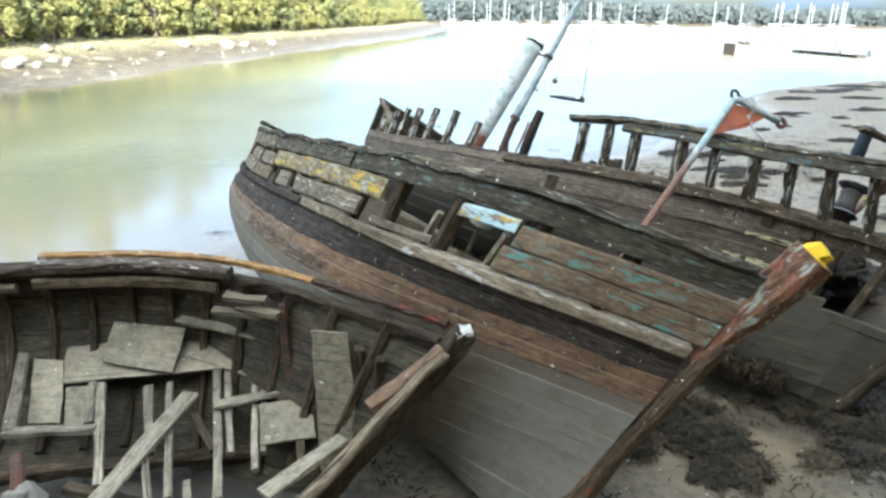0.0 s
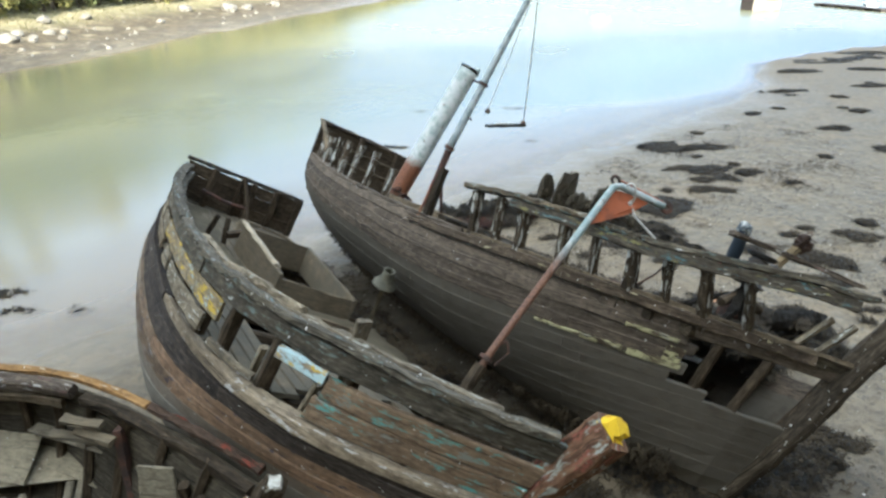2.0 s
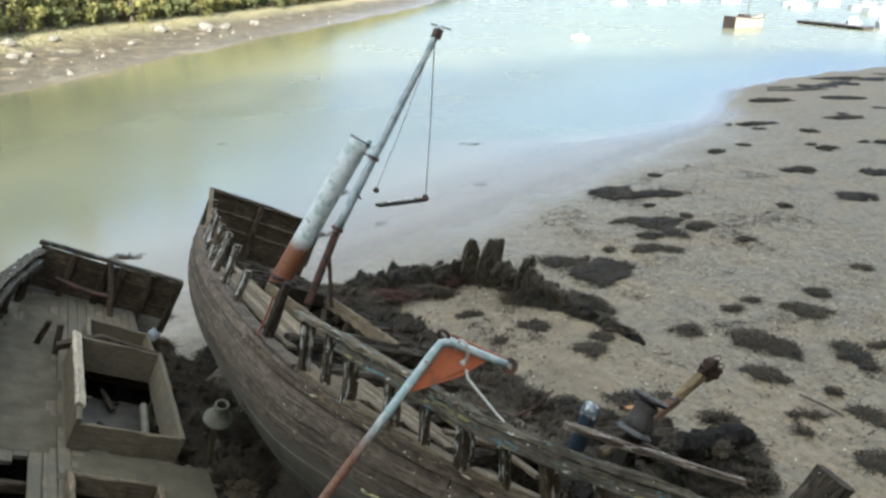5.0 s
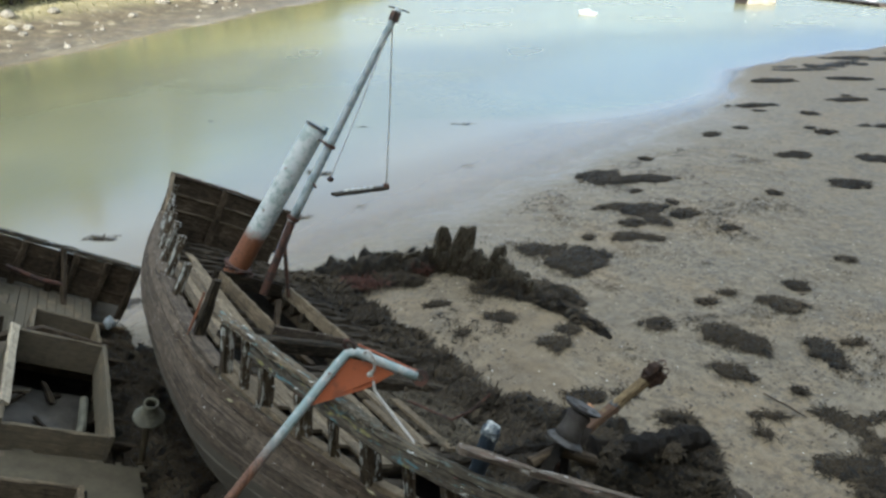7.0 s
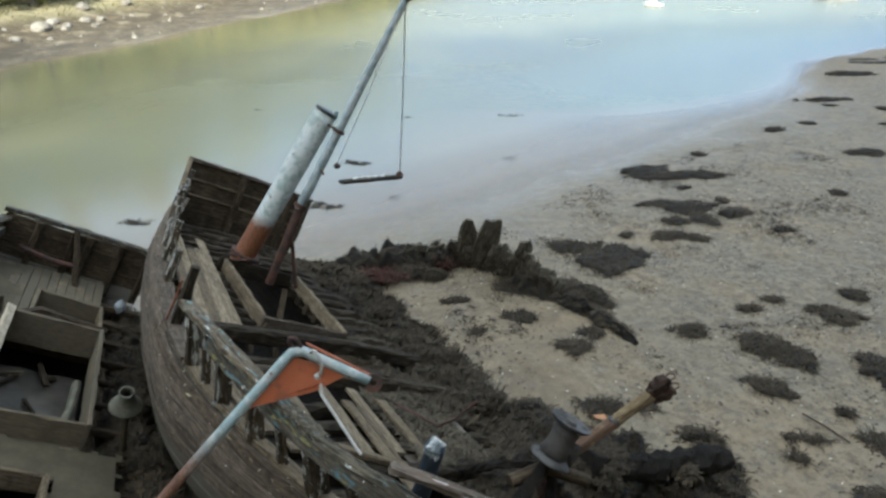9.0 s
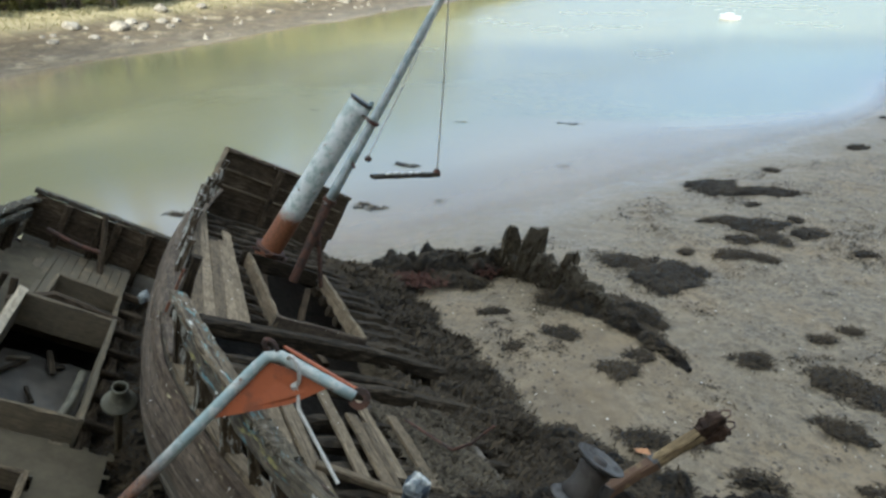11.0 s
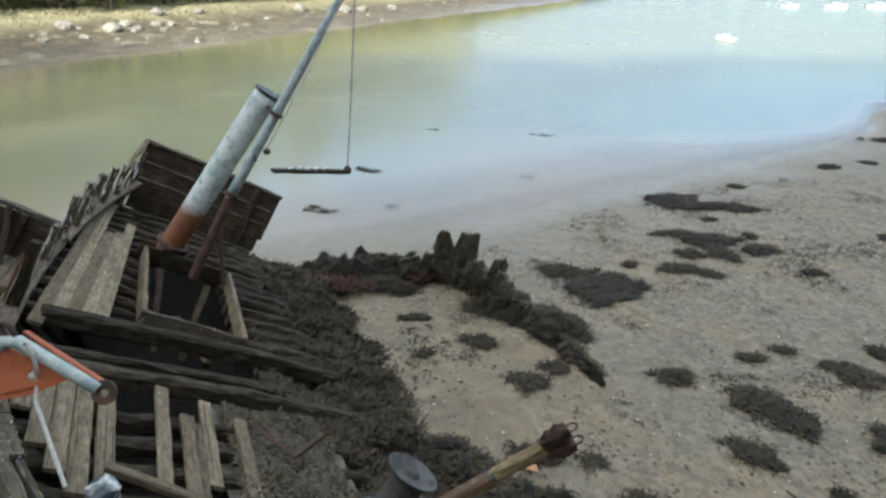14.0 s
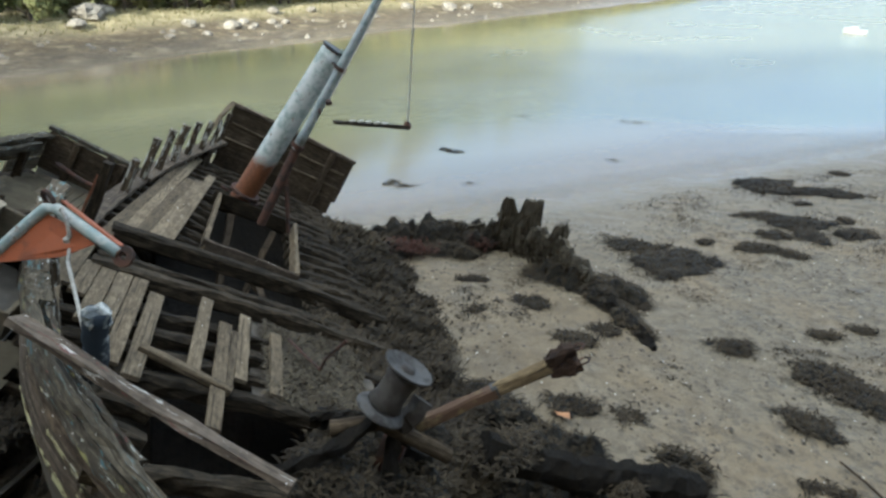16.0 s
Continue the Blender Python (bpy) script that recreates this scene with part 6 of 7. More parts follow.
def weed_clump(x, y, w, d, turn=0.0, tall=1.0, z=None, count=1.0):
    """Wrack heaped in uneven mounds with a ragged outline, under many limp straps."""
    gz = ground_z(x, y) if z is None else z
    m, s = Mesh(), Mesh()
    area = w * d
    mounds = [(0.0, 0.0, 0.7)] + [(rnd.uniform(-0.4, 0.4), rnd.uniform(-0.4, 0.4), rnd.uniform(0.25, 0.5)) for _ in range(2 + int(min(5, area * 3)))]
    seed = Vector((x * 3.1, y * 1.7, 0))
    loose = z is None and tall == 1.0
    high = (min(0.2, 0.13 * math.sqrt(area)) + 0.03) * tall * (0.62 if loose else 1.0)
    n = 30

    def height(u, v):
        f = max(1 - math.hypot((u - cu) / (r * 0.62), (v - cv) / (r * 0.62)) for cu, cv, r in mounds)
        q = seed + Vector((u * w * 3, v * d * 3, 0))
        f += 0.42 * noise.noise(q) + 0.26 * noise.noise(q * 3.1)
        if loose:
            f = 0.86 - 2 * math.hypot(u, v) ** 1.25 + 0.42 * noise.noise(q * 0.8) + 0.34 * noise.noise(q * 2.1 + Vector((9, 4, 0))) + 0.2 * noise.noise(q * 5.3)
        return high * math.sqrt(max(f, 0)) * (0.75 + 0.6 * noise.noise(q * 2.2)) - (0.05 if f < 0.02 else 0.0)

    def at(u, v):
        px, py = u * w, v * d
        return Vector((px * math.cos(turn) - py * math.sin(turn), px * math.sin(turn) + py * math.cos(turn), height(u, v)))

    index, cells = {}, []
    vals = [[at((i / n - 0.5) * 1.5, (j / n - 0.5) * 1.5) for j in range(n + 1)] for i in range(n + 1)]
    for i in range(n):
        for j in range(n):
            quad = ((i, j), (i + 1, j), (i + 1, j + 1), (i, j + 1))
            if max(vals[a][b].z for a, b in quad) > min(0.02, high * 0.25):
                for key in quad:
                    if key not in index:
                        index[key] = len(m.v)
                        m.v.append(vals[key[0]][key[1]])
                m.face([index[k] for k in quad])
                cells.append((i, j))
    if not cells:
        return None
    for _ in range(int((80 + 1050 * area) * count)):
        i, j = rnd.choice(cells)
        p = vals[i][j].lerp(vals[i + 1][j + 1], rnd.random()) + Vector((rnd.gauss(0, 0.02), rnd.gauss(0, 0.02), 0.01))
        p.z = max(p.z, 0.008)
        dirn = Vector((rnd.gauss(0, 1), rnd.gauss(0, 1), rnd.gauss(-0.05, 0.25))).normalized()
        blade(s, p, dirn, rnd.uniform(0.03, 0.1), rnd.uniform(0.008, 0.02), Vector((0, 0, 1)))
    rim = [c for c in cells if min(vals[c[0]][c[1]].z, vals[c[0] + 1][c[1] + 1].z) < 0.03] or cells
    for _ in range(int((15 + 170 * math.sqrt(area)) * count)):
        i, j = rnd.choice(rim)
        p = vals[i][j] + Vector((rnd.gauss(0, 0.05), rnd.gauss(0, 0.05), 0))
        p.z = 0.012
        dirn = Vector((p.x + rnd.gauss(0, 0.3), p.y + rnd.gauss(0, 0.3), 0.02)).normalized()
        blade(s, p, dirn, rnd.uniform(0.05, 0.16), rnd.uniform(0.01, 0.02), Vector((0, 0, 1)))
    ob = m.make("seaweed_clump", WEED_BASE, None, "", True)
    ob.location = (x, y, gz)
    tagged(part("frond_cover", s, WEED, ob), kind="stuff")
    return tagged(ob, "clump of wet black brown seaweed lying on mud", "seaweed", "seaweed on the mud")


# x, y, width, depth and turn of each clump, along the shore, over the middle of the flat, in the bay, far out and near
SHORE_CLUMPS = [
    (6.82, 21.7, 1.5, 1.4, 0.4), (7.95, 21.5, 1.45, 0.75, 0.1), (6.71, 19.09, 0.85, 0.4, 0.4), (7.5, 19.0, 1.2, 0.85, 0.5), (7.08, 17.98, 0.65, 0.45, 0.3), (7.7, 18.2, 0.6, 0.85, 0.5),
    (8.31, 19.5, 0.25, 0.35, 0.5), (8.51, 18.75, 0.75, 0.65, 0.5), (8.25, 23.8, 0.5, 0.4, 0.3), (6.85, 17.05, 0.95, 0.5, 0.3), (7.45, 17.05, 0.45, 0.45, 0.0), (4.85, 16.2, 1.0, 0.55, 0.3), (5.7, 15.75, 1.35, 1.3, 0.4), (7.48, 20.4, 0.3, 0.2, 0.5), (6.0, 17.0, 0.35, 0.25, 0.5),
]
FLAT_CLUMPS = [
    (6.9, 13.15, 0.68, 0.34, 0.4), (7.97, 14.1, 0.42, 0.24, 0.4), (7.95, 12.95, 0.72, 0.62, 0.3), (8.36, 12.65, 0.52, 0.85, 0.3), (7.88, 11.82, 0.68, 0.42, -0.2), (6.1, 10.86, 0.34, 0.24, 0.3), (8.4, 14.5, 0.34, 0.18, 0.4), (8.05, 10.78, 0.5, 0.18, 0.1), (5.6, 13.68, 0.2, 0.16, 0.3), (6.62, 10.53, 0.18, 0.15, 0.0),
    (9.08, 14.35, 0.46, 0.22, 0.3), (9.4, 14.15, 0.68, 0.5, 0.1), (9.85, 15.0, 0.5, 0.35, 0.2), (9.37, 17.85, 0.4, 0.35, 0.2), (8.86, 10.92, 0.52, 0.36, -0.2), (8.67, 11.44, 0.16, 0.15, 0.0), (9.46, 12.6, 0.5, 0.8, 0.2), 
]
BAY_CLUMPS = [
    (5.3, 12.57, 0.42, 0.34, 0.4), (4.2, 12.84, 0.46, 0.42, 0.2), (5.07, 12.05, 0.5, 0.42, 0.3), (3.0, 13.35, 0.6, 0.22, 0.3), (5.5, 10.7, 0.6, 0.4, 0.0), (4.2, 14.1, 1.3, 0.8, -0.4), (4.9, 13.9, 1.0, 0.8, -0.5), (3.6, 12.2, 0.3, 0.18, 0.2),
]
OUTER_CLUMPS = [
    (11.08, 27.1, 0.55, 0.45, 0.2), (12.32, 28.0, 0.5, 0.4, 0.2), (12.9, 24.25, 1.2, 0.7, 0.1), (11.15, 20.5, 0.4, 0.4, 0.1), (13.4, 21.5, 1.15, 0.7, 0.1), (15.2, 24.1, 1.1, 0.7, 0.1), (15.0, 27.4, 0.75, 0.6, 0.1), (11.25, 16.3, 0.55, 0.35, 0.1), (10.95, 26.8, 0.5, 0.5, 0.0),
    (14.2, 32.0, 2.2, 0.6, 0.1), (16.3, 37.2, 2.0, 0.9, 0.1), (18, 33, 1.6, 0.7, 0.2), (20, 38, 1.8, 0.8, 0.0), (23, 45, 2.2, 0.7, 0.3), (15.6, 30.4, 0.8, 0.5, 0.0), (17.5, 28.4, 0.9, 0.5, 0.2),
]
EAST_CLUMPS = [
    (8.92, 9.74, 0.85, 0.6, 0.1), (9.2, 9.5, 0.7, 0.5, 0.3), (8.52, 9.82, 0.42, 0.34, -0.3), (8.75, 9.4, 0.4, 0.22, 0.2), (9.3, 10.32, 0.5, 0.34, 0.3), (9.1, 10.62, 0.5, 0.4, -0.6), (9.46, 10.86, 0.6, 0.25, 0.5), (7.88, 10.4, 0.2, 0.15, 0.0), (10.05, 12.95, 0.5, 0.2, 0.1),
]
NEAR_CLUMPS = [
    (3.1, 5.15, 0.75, 0.5, 0.3), (2.75, 5.55, 0.4, 0.3, 0.5), (5.0, 7.3, 0.9, 0.5, 0.3), (3.85, 6.65, 0.5, 0.3, 0.2), (5.55, 7.0, 0.6, 0.35, 0.2), (5.9, 7.5, 0.5, 0.45, 0.6), (6.3, 7.3, 0.5, 0.3, -0.3), (5.45, 6.2, 0.35, 0.5, 0.2), (4.5, 6.3, 0.5, 0.3, 0.3), (4.1, 5.4, 0.5, 0.3, 0.6), (6.9, 6.5, 0.6, 0.4, 0.2), (4.7, 4.6, 0.6, 0.5, 0.1), (7.4, 7.6, 0.5, 0.35, 0.3),
]
BOW_CLUMPS = [
    (3.6, 6.6, 0.7, 0.5, -0.8), (3.95, 6.4, 0.8, 0.45, -0.7), (4.35, 6.15, 0.7, 0.5, -0.5), (4.75, 5.9, 0.8, 0.5, 0.2), (5.1, 6.3, 0.7, 0.6, 0.5), (5.45, 6.7, 0.8, 0.5, 0.8), (5.8, 6.95, 0.6, 0.5, 0.3), (4.5, 5.45, 0.6, 0.4, 0.1), (5.1, 5.6, 0.7, 0.45, -0.3), (4.6, 6.6, 0.5, 0.4, 0.4), (2.6, 6.0, 0.5, 0.35, -0.6), (2.3, 5.4, 0.4, 0.3, 0.2), (3.2, 6.15, 0.45, 0.25, -0.3),
]
for x, y, w, d, t in BOW_CLUMPS:
    weed_clump(x, y, w, d, t, 1.5, None, 1.2)
for zone in (SHORE_CLUMPS, FLAT_CLUMPS, BAY_CLUMPS, OUTER_CLUMPS, EAST_CLUMPS, NEAR_CLUMPS):
    for x, y, w, d, t in zone:
        weed_clump(x, y, w, d, t)
for i in range(26):
    u = i / 26
    x, y = 16.5 + 17 * u + rnd.uniform(-1, 1), 41 + 11 * u + rnd.uniform(-1.5, 0.5)
    weed_clump(x + 1.2, y, rnd.uniform(1.0, 2.2), rnd.uniform(0.4, 0.8), rnd.uniform(-0.2, 0.4), 0.5, None, 0.35)
for i in range(14):
    x, y = rnd.uniform(13.5, 24), rnd.uniform(25, 36)
    weed_clump(x, y, rnd.uniform(0.3, 0.8), rnd.uniform(0.2, 0.4), rnd.uniform(-0.2, 0.3), 0.6, None, 0.5)
for i in range(7):
    weed_clump(rnd.uniform(3.5, 6.4), rnd.uniform(3.0, 4.6), rnd.uniform(0.5, 1.1), rnd.uniform(0.35, 0.7), rnd.uniform(-0.5, 0.8), 1.2)
strewn = Mesh()
for _ in range(9000):
    x, y = rnd.uniform(-0.5, 7.6), rnd.uniform(3.6, 10.2)
    c = (x + 1.9) * 0.812 + (y - 12.0) * 0.583
    thick = noise.noise(Vector((x * 1.1, y * 1.1, 6))) + 0.5 * noise.noise(Vector((x * 3.3, y * 3.3, 2)))
    if thick < (-0.15 if 1.0 < c < 2.6 else 0.12) or c > 3.4:
        continue
    p = Vector((x, y, ground_z(x, y) + 0.02 + 0.03 * max(0, thick)))
    blade(strewn, p, Vector((rnd.gauss(0, 1), rnd.gauss(0, 1), rnd.gauss(0.05, 0.2))).normalized(), rnd.uniform(0.04, 0.12), rnd.uniform(0.012, 0.024), Vector((0, 0, 1)))
tagged(strewn.make("strewn_wrack", WEED), "black seaweed strewn over mud beside the wrecks", "seaweed", kind="stuff")
# wet clumps in the shallows
for x, y, w, d in ((-1.9, 21.8, 1.2, 0.5), (-2.0, 27.6, 0.8, 0.3), (1.9, 28.5, 0.9, 0.4), (-1.4, 18.2, 1.0, 0.6), (0.0, 19.2, 0.5, 0.3), (-5.84, 16.3, 1.0, 0.5), (-8.2, 27.8, 0.7, 0.3), (-5.5, 10.1, 0.5, 0.36), (-4.2, 9.35, 0.45, 0.3), (-5.25, 12.6, 0.6, 0.3), (-7.3, 10.6, 1.3, 0.5), (-6.6, 10.0, 0.9, 0.4), (2.6, 23.2, 0.5, 0.3), (-3.6, 8.8, 0.4, 0.25), (-3.4, 13.3, 0.8, 0.5)):
    weed_clump(x, y, w, d, 0.1, 0.55, WATER - 0.045)
# weed between and under the boats
for x, y, w, d in ((-0.9, 10.4, 1.1, 0.9), (-0.2, 9.6, 1.1, 0.9), (0.5, 8.7, 1.0, 0.8), (1.2, 7.9, 1.1, 0.9), (1.8, 7.1, 1.0, 0.8), (2.5, 6.3, 1.1, 0.9), (-1.5, 11.3, 0.9, 0.7), (3.0, 5.6, 1.0, 0.7)):
    weed_clump(x, y, w, d, -0.9, 1.4)

# ---- remains of a fourth hull: a row of weedy frames ----
remains = thing("frame_remains", pose(0, 0, 0), "row of rotten broken frames overgrown with seaweed", "wreck remains")


def ragged_frame(x, y, h, w, turn, lean, thick=0.16):
    """A rotten frame stump: broad, split and jagged along its top, thinning upward."""
    m = Mesh()
    g = ground_z(x, y)
    along = Vector((math.cos(turn), math.sin(turn), 0))
    across = Vector((-along.y, along.x, 0))
    cols, rows = 9, 10
    seed = Vector((x * 5, y * 3, h))
    slope = 0.35 * noise.noise(seed)
    tops = [h * (0.86 + slope * (i / cols - 0.5) + 0.1 * noise.noise(seed + Vector((i * 1.7, 0, 0)))) * (1.0 if 0 < i < cols else 0.8) for i in range(cols + 1)]
    for s in (1, -1):
        base = len(m.v)
        for i in range(cols + 1):
            for k in range(rows + 1):
                t = k / rows
                q = noise.noise(seed + Vector((i * 0.8, t * 5, s * 4))) * 0.05
                p = Vector((x, y, g - 0.25)) + along * ((i / cols - 0.5) * w * (1.3 - 0.4 * t) + 0.09 * noise.noise(seed + Vector((i * 0.5, t * 2.2, 0)))) + Vector((lean * h * t, -0.14 * h * t, (tops[i] + 0.25) * t))
                m.v.append(p + across * s * (thick / 2 * (1 - 0.5 * t**2) + q))
        for i in range(cols):
            for k in range(rows):
                a = base + i * (rows + 1) + k
                f = (a, a + rows + 1, a + rows + 2, a + 1)
                m.face(f if s < 0 else f[::-1], [(t_ / rows * h, c_ / cols * w) for c_, t_ in ((i, k), (i + 1, k), (i + 1, k + 1), (i, k + 1))])
    n1 = (cols + 1) * (rows + 1)
    rim = [k for k in range(rows + 1)] + [i * (rows + 1) + rows for i in range(1, cols + 1)] + [cols * (rows + 1) + k for k in reversed(range(rows))]
    for a, c in zip(rim, rim[1:]):
        m.face((a, c, c + n1, a + n1), [(0, 0), (0.1, 0), (0.1, 0.1), (0, 0.1)])
    return m, g


for x, y, h, w, turn, lean in ((2.62, 15.08, 1.0, 0.27, 0.5, 0.26), (3.12, 14.98, 1.06, 0.42, 0.2, 0.22), (2.46, 15.1, 0.5, 0.4, 0.2, 0.3), (2.9, 14.98, 0.42, 0.3, -0.2, 0.0), (3.4, 14.8, 0.6, 0.4, -0.3, 0.22), (3.64, 14.62, 0.5, 0.4, -0.4, 0.3), (3.86, 14.44, 0.85, 0.32, 0.1, 0.18), (4.08, 14.3, 0.62, 0.36, -0.5, 0.14), (4.32, 14.1, 0.44, 0.42, -0.3, 0.3), (4.55, 13.95, 0.36, 0.34, -0.6, 0.2), (2.15, 15.05, 0.4, 0.4, 0.3, 0.25), (1.8, 15.0, 0.42, 0.36, 0.1, 0.2)):
    m, g = ragged_frame(x, y, h * 1.13 + 0.03, w, turn, lean)
    frame_ob = part("frame", m, FRAMEW, remains)
    fr = Mesh()
    for _ in range(170):
        t = rnd.random() ** 2.5
        p = Vector((x + lean * h * t + rnd.gauss(0, w * 0.35), y - 0.14 * h * t - 0.07 + rnd.gauss(0, 0.05), g + h * t * 0.85))
        blade(fr, p, Vector((rnd.gauss(0, 0.6), rnd.gauss(-0.2, 0.5), -0.9)).normalized(), rnd.uniform(0.05, 0.13), rnd.uniform(0.015, 0.035), Vector((rnd.gauss(0, 1), rnd.gauss(0, 1), 0.2)))
    tagged(part("frond_cover", fr, WEED, frame_ob), kind="stuff")
for x, y, w, d, tl in ((0.9, 14.6, 1.3, 0.8, 2.8), (1.6, 14.9, 1.3, 0.8, 3.4), (2.2, 15.0, 1.1, 0.7, 3.8), (1.9, 14.4, 0.9, 0.6, 1.6), (1.1, 14.0, 0.9, 0.6, 1.4), (2.35, 14.35, 0.5, 0.35, 2.4), (0.3, 14.5, 0.9, 0.7, 1.5), (2.9, 15.15, 1.0, 0.4, 2.4), (3.55, 14.78, 0.7, 0.35, 2.4), (3.3, 15.0, 0.6, 0.3, 2.2), (3.9, 14.5, 0.7, 0.35, 2.4), (4.3, 14.1, 0.9, 0.6, 3.0), (2.6, 15.15, 0.7, 0.35, 3.0), (4.8, 13.9, 1.2, 0.8, 1.7), (5.2, 14.25, 0.9, 0.3, 1.0)):
    weed_clump(x, y, w, d, 0.3 if x < 3.4 else -0.6, tl, None, 1.5)
RED = leafy("reddish brown seaweed", (0.022, 0.011, 0.008), (0.042, 0.019, 0.013), (0.075, 0.034, 0.023), 0.8)
for x, y, w, n in ((1.4, 14.0, 0.22, 200), (2.45, 14.7, 0.12, 100), (0.95, 13.75, 0.14, 80)):
    tuft = Mesh()
    for _ in range(n):
        p = Vector((rnd.gauss(0, w), rnd.gauss(0, w * 0.5), 0.12 + abs(rnd.gauss(0, 0.06))))
        blade(tuft, p, Vector((rnd.gauss(0, 1), rnd.gauss(0, 1), rnd.gauss(-0.1, 0.3))).normalized(), rnd.uniform(0.06, 0.16), rnd.uniform(0.02, 0.04), Vector((0, 0, 1)))
    ob = tuft.make("red_seaweed", RED)
    ob.location = (x, y, ground_z(x, y))
    tagged(ob, "tuft of reddish brown seaweed among black weed", "seaweed", "red weed among the black", "stuff")
log = Mesh().sweep([(4.8, 13.7, 0.14), (5.5, 13.03, 0.17), (6.02, 12.42, 0.12)], 0.2, 0.2, (0, 0, 1), 0.04, 0.3, step=0.1, taper=lambda t: 1 - 0.4 * t * t)
tagged(log.make("rotten_timber", ROT_HOLD_DARK), "rotten weedy timber lying on mud", "timber")
log2 = Mesh().sweep([(5.3, 8.75, 0.95), (5.9, 9.2, 0.62), (6.9, 9.98, 0.24)], 0.3, 0.28, (0, 0, 1), 0.03, 0.3, step=0.08)
tagged(log2.make("rotten_timber", ROT_HOLD_DARK), "thick rotten timber under seaweed on mud", "timber")
for x, y, w, d, t in ((5.4, 9.9, 1.0, 0.6, 0.5), (6.0, 9.5, 0.9, 0.6, 0.6), (6.7, 9.9, 0.7, 0.5, 0.6), (6.8, 9.6, 0.8, 0.5, 0.5), (6.9, 9.25, 0.5, 0.4, 0.3), (6.75, 10.45, 0.5, 0.25, 0.0), (5.6, 9.3, 1.0, 0.8, 0.4), (4.8, 10.2, 0.9, 0.5, 0), (6.3, 9.2, 0.9, 0.6, 0.3)):
    weed_clump(x, y, w, d, t, 2.2, ground_z(x, y) + 0.02, 1.3)
for x, y, w, d in ((5.05, 13.55, 0.9, 0.55), (5.45, 13.15, 0.7, 0.45), (5.75, 12.8, 0.5, 0.3)):
    weed_clump(x, y, w, d, -0.8, 1.9, None, 1.5)
# weed on the log, round the windlass and along the low side of the middle boat
for x, y, z, w, d in ((5.5, 8.9, 0.92, 0.6, 0.4), (6.35, 9.42, 0.48, 0.3, 0.3)):
    weed_clump(x, y, w, d, 0.7, 1.1, z, 1.6)
for q in ((7.9, 0.4, -1.0), (8.3, 0.75, -1.0), (8.5, 0.1, -0.95), (8.7, 0.6, -1.05), (8.0, 1.1, -1.1), (7.6, 0.9, -1.0)):
    p = POSE_C @ Vector(q)
    weed_clump(p.x, p.y, 0.8, 0.6, rnd.uniform(0, 3), 2.2, p.z, 1.5)
for q in ((0.6, 0.95, -1.05), (1.3, 0.95, -1.0), (2.0, 1.0, -1.0), (2.8, 0.95, -1.02), (3.6, 0.95, -1.02), (4.2, 1.05, -1.02), (4.9, 1.25, -1.05), (5.6, 1.1, -1.05), (6.3, 0.8, -1.05)):
    p = POSE_B @ Vector(q)
    weed_clump(p.x, p.y, 0.9, 0.6, -0.9, 1.5, p.z, 1.3)

# weed hanging over the low side of the farther boat
weeds = Mesh()
mat_ = Mesh()
rows_ = []
NX, NY = 120, 22
for x in np.linspace(0.6, 8.2, NX):
    ring = []
    ragged = 0.3 * noise.noise(Vector((x * 1.7, 7, 0))) + 0.28 * noise.noise(Vector((x * 4.6, 11, 0))) + 0.12 * noise.noise(Vector((x * 12, 2, 0)))
    inner = 0.95 + 0.4 * noise.noise(Vector((x * 0.9, 3, 0))) + 0.25 * noise.noise(Vector((x * 4.1, 5, 0)))
    for k in range(NY):
        t = k / (NY - 1)
        y = inner + t * (1.1 + 0.12 * math.sin(x * 0.55) + ragged) * (1 - 0.25 * max(0, x - 6.5))
        lump = noise.noise(Vector((x * 2.2, y * 2.2, 5))) * 0.13 + noise.noise(Vector((x * 6, y * 6, 1))) * 0.08 + noise.noise(Vector((x * 15, y * 15, 3))) * 0.035
        z = -1.07 + 0.12 * math.sin(math.pi * min(1, t * 1.3)) + lump + 0.45 * max(0, t - 0.45)
        ring.append(Vector((x, y, z)))
    rows_.append(ring)
mat_.rings(rows_, closed=False)
mat_ob = mat_.make("seaweed_mat", WEED_BASE, None, "", True)
mat_ob.matrix_world = POSE_C
tagged(mat_ob, "thick brown seaweed covering the sunken side of a wreck", "seaweed", kind="stuff")
for _ in range(30000):
    i, k = rnd.randrange(NX - 1), rnd.randrange(NY - 1)
    p = rows_[i][k].lerp(rows_[i + 1][k + 1], rnd.random()) + Vector((rnd.uniform(-0.04, 0.04), rnd.uniform(-0.05, 0.05), 0.015))
    dirn = Vector((rnd.gauss(0, 0.8), abs(rnd.gauss(0.5, 0.7)), rnd.gauss(0, 0.4))).normalized()
    blade(weeds, p, dirn, rnd.uniform(0.05, 0.17), rnd.uniform(0.01, 0.026), Vector((0, 0, 1)))
for _ in range(9000):
    x, y = rnd.uniform(0.5, 6.4), 0.15 + 1.1 * rnd.random() ** 0.6
    if noise.noise(Vector((x * 1.3, y * 1.3, 9))) < -0.15 or (2.6 < x < 4.9 and y < 0.3):
        continue
    p = Vector((x, y, -0.99 + 0.05 * noise.noise(Vector((x * 4, y * 4, 2)))))
    blade(weeds, p, Vector((rnd.gauss(0, 1), abs(rnd.gauss(0.3, 0.8)), rnd.gauss(-0.1, 0.3))).normalized(), rnd.uniform(0.05, 0.16), rnd.uniform(0.01, 0.022), Vector((0, 0, 1)))
tagged(part("frond_cover", weeds, WEED, mat_ob), kind="stuff")
fringe = Mesh()
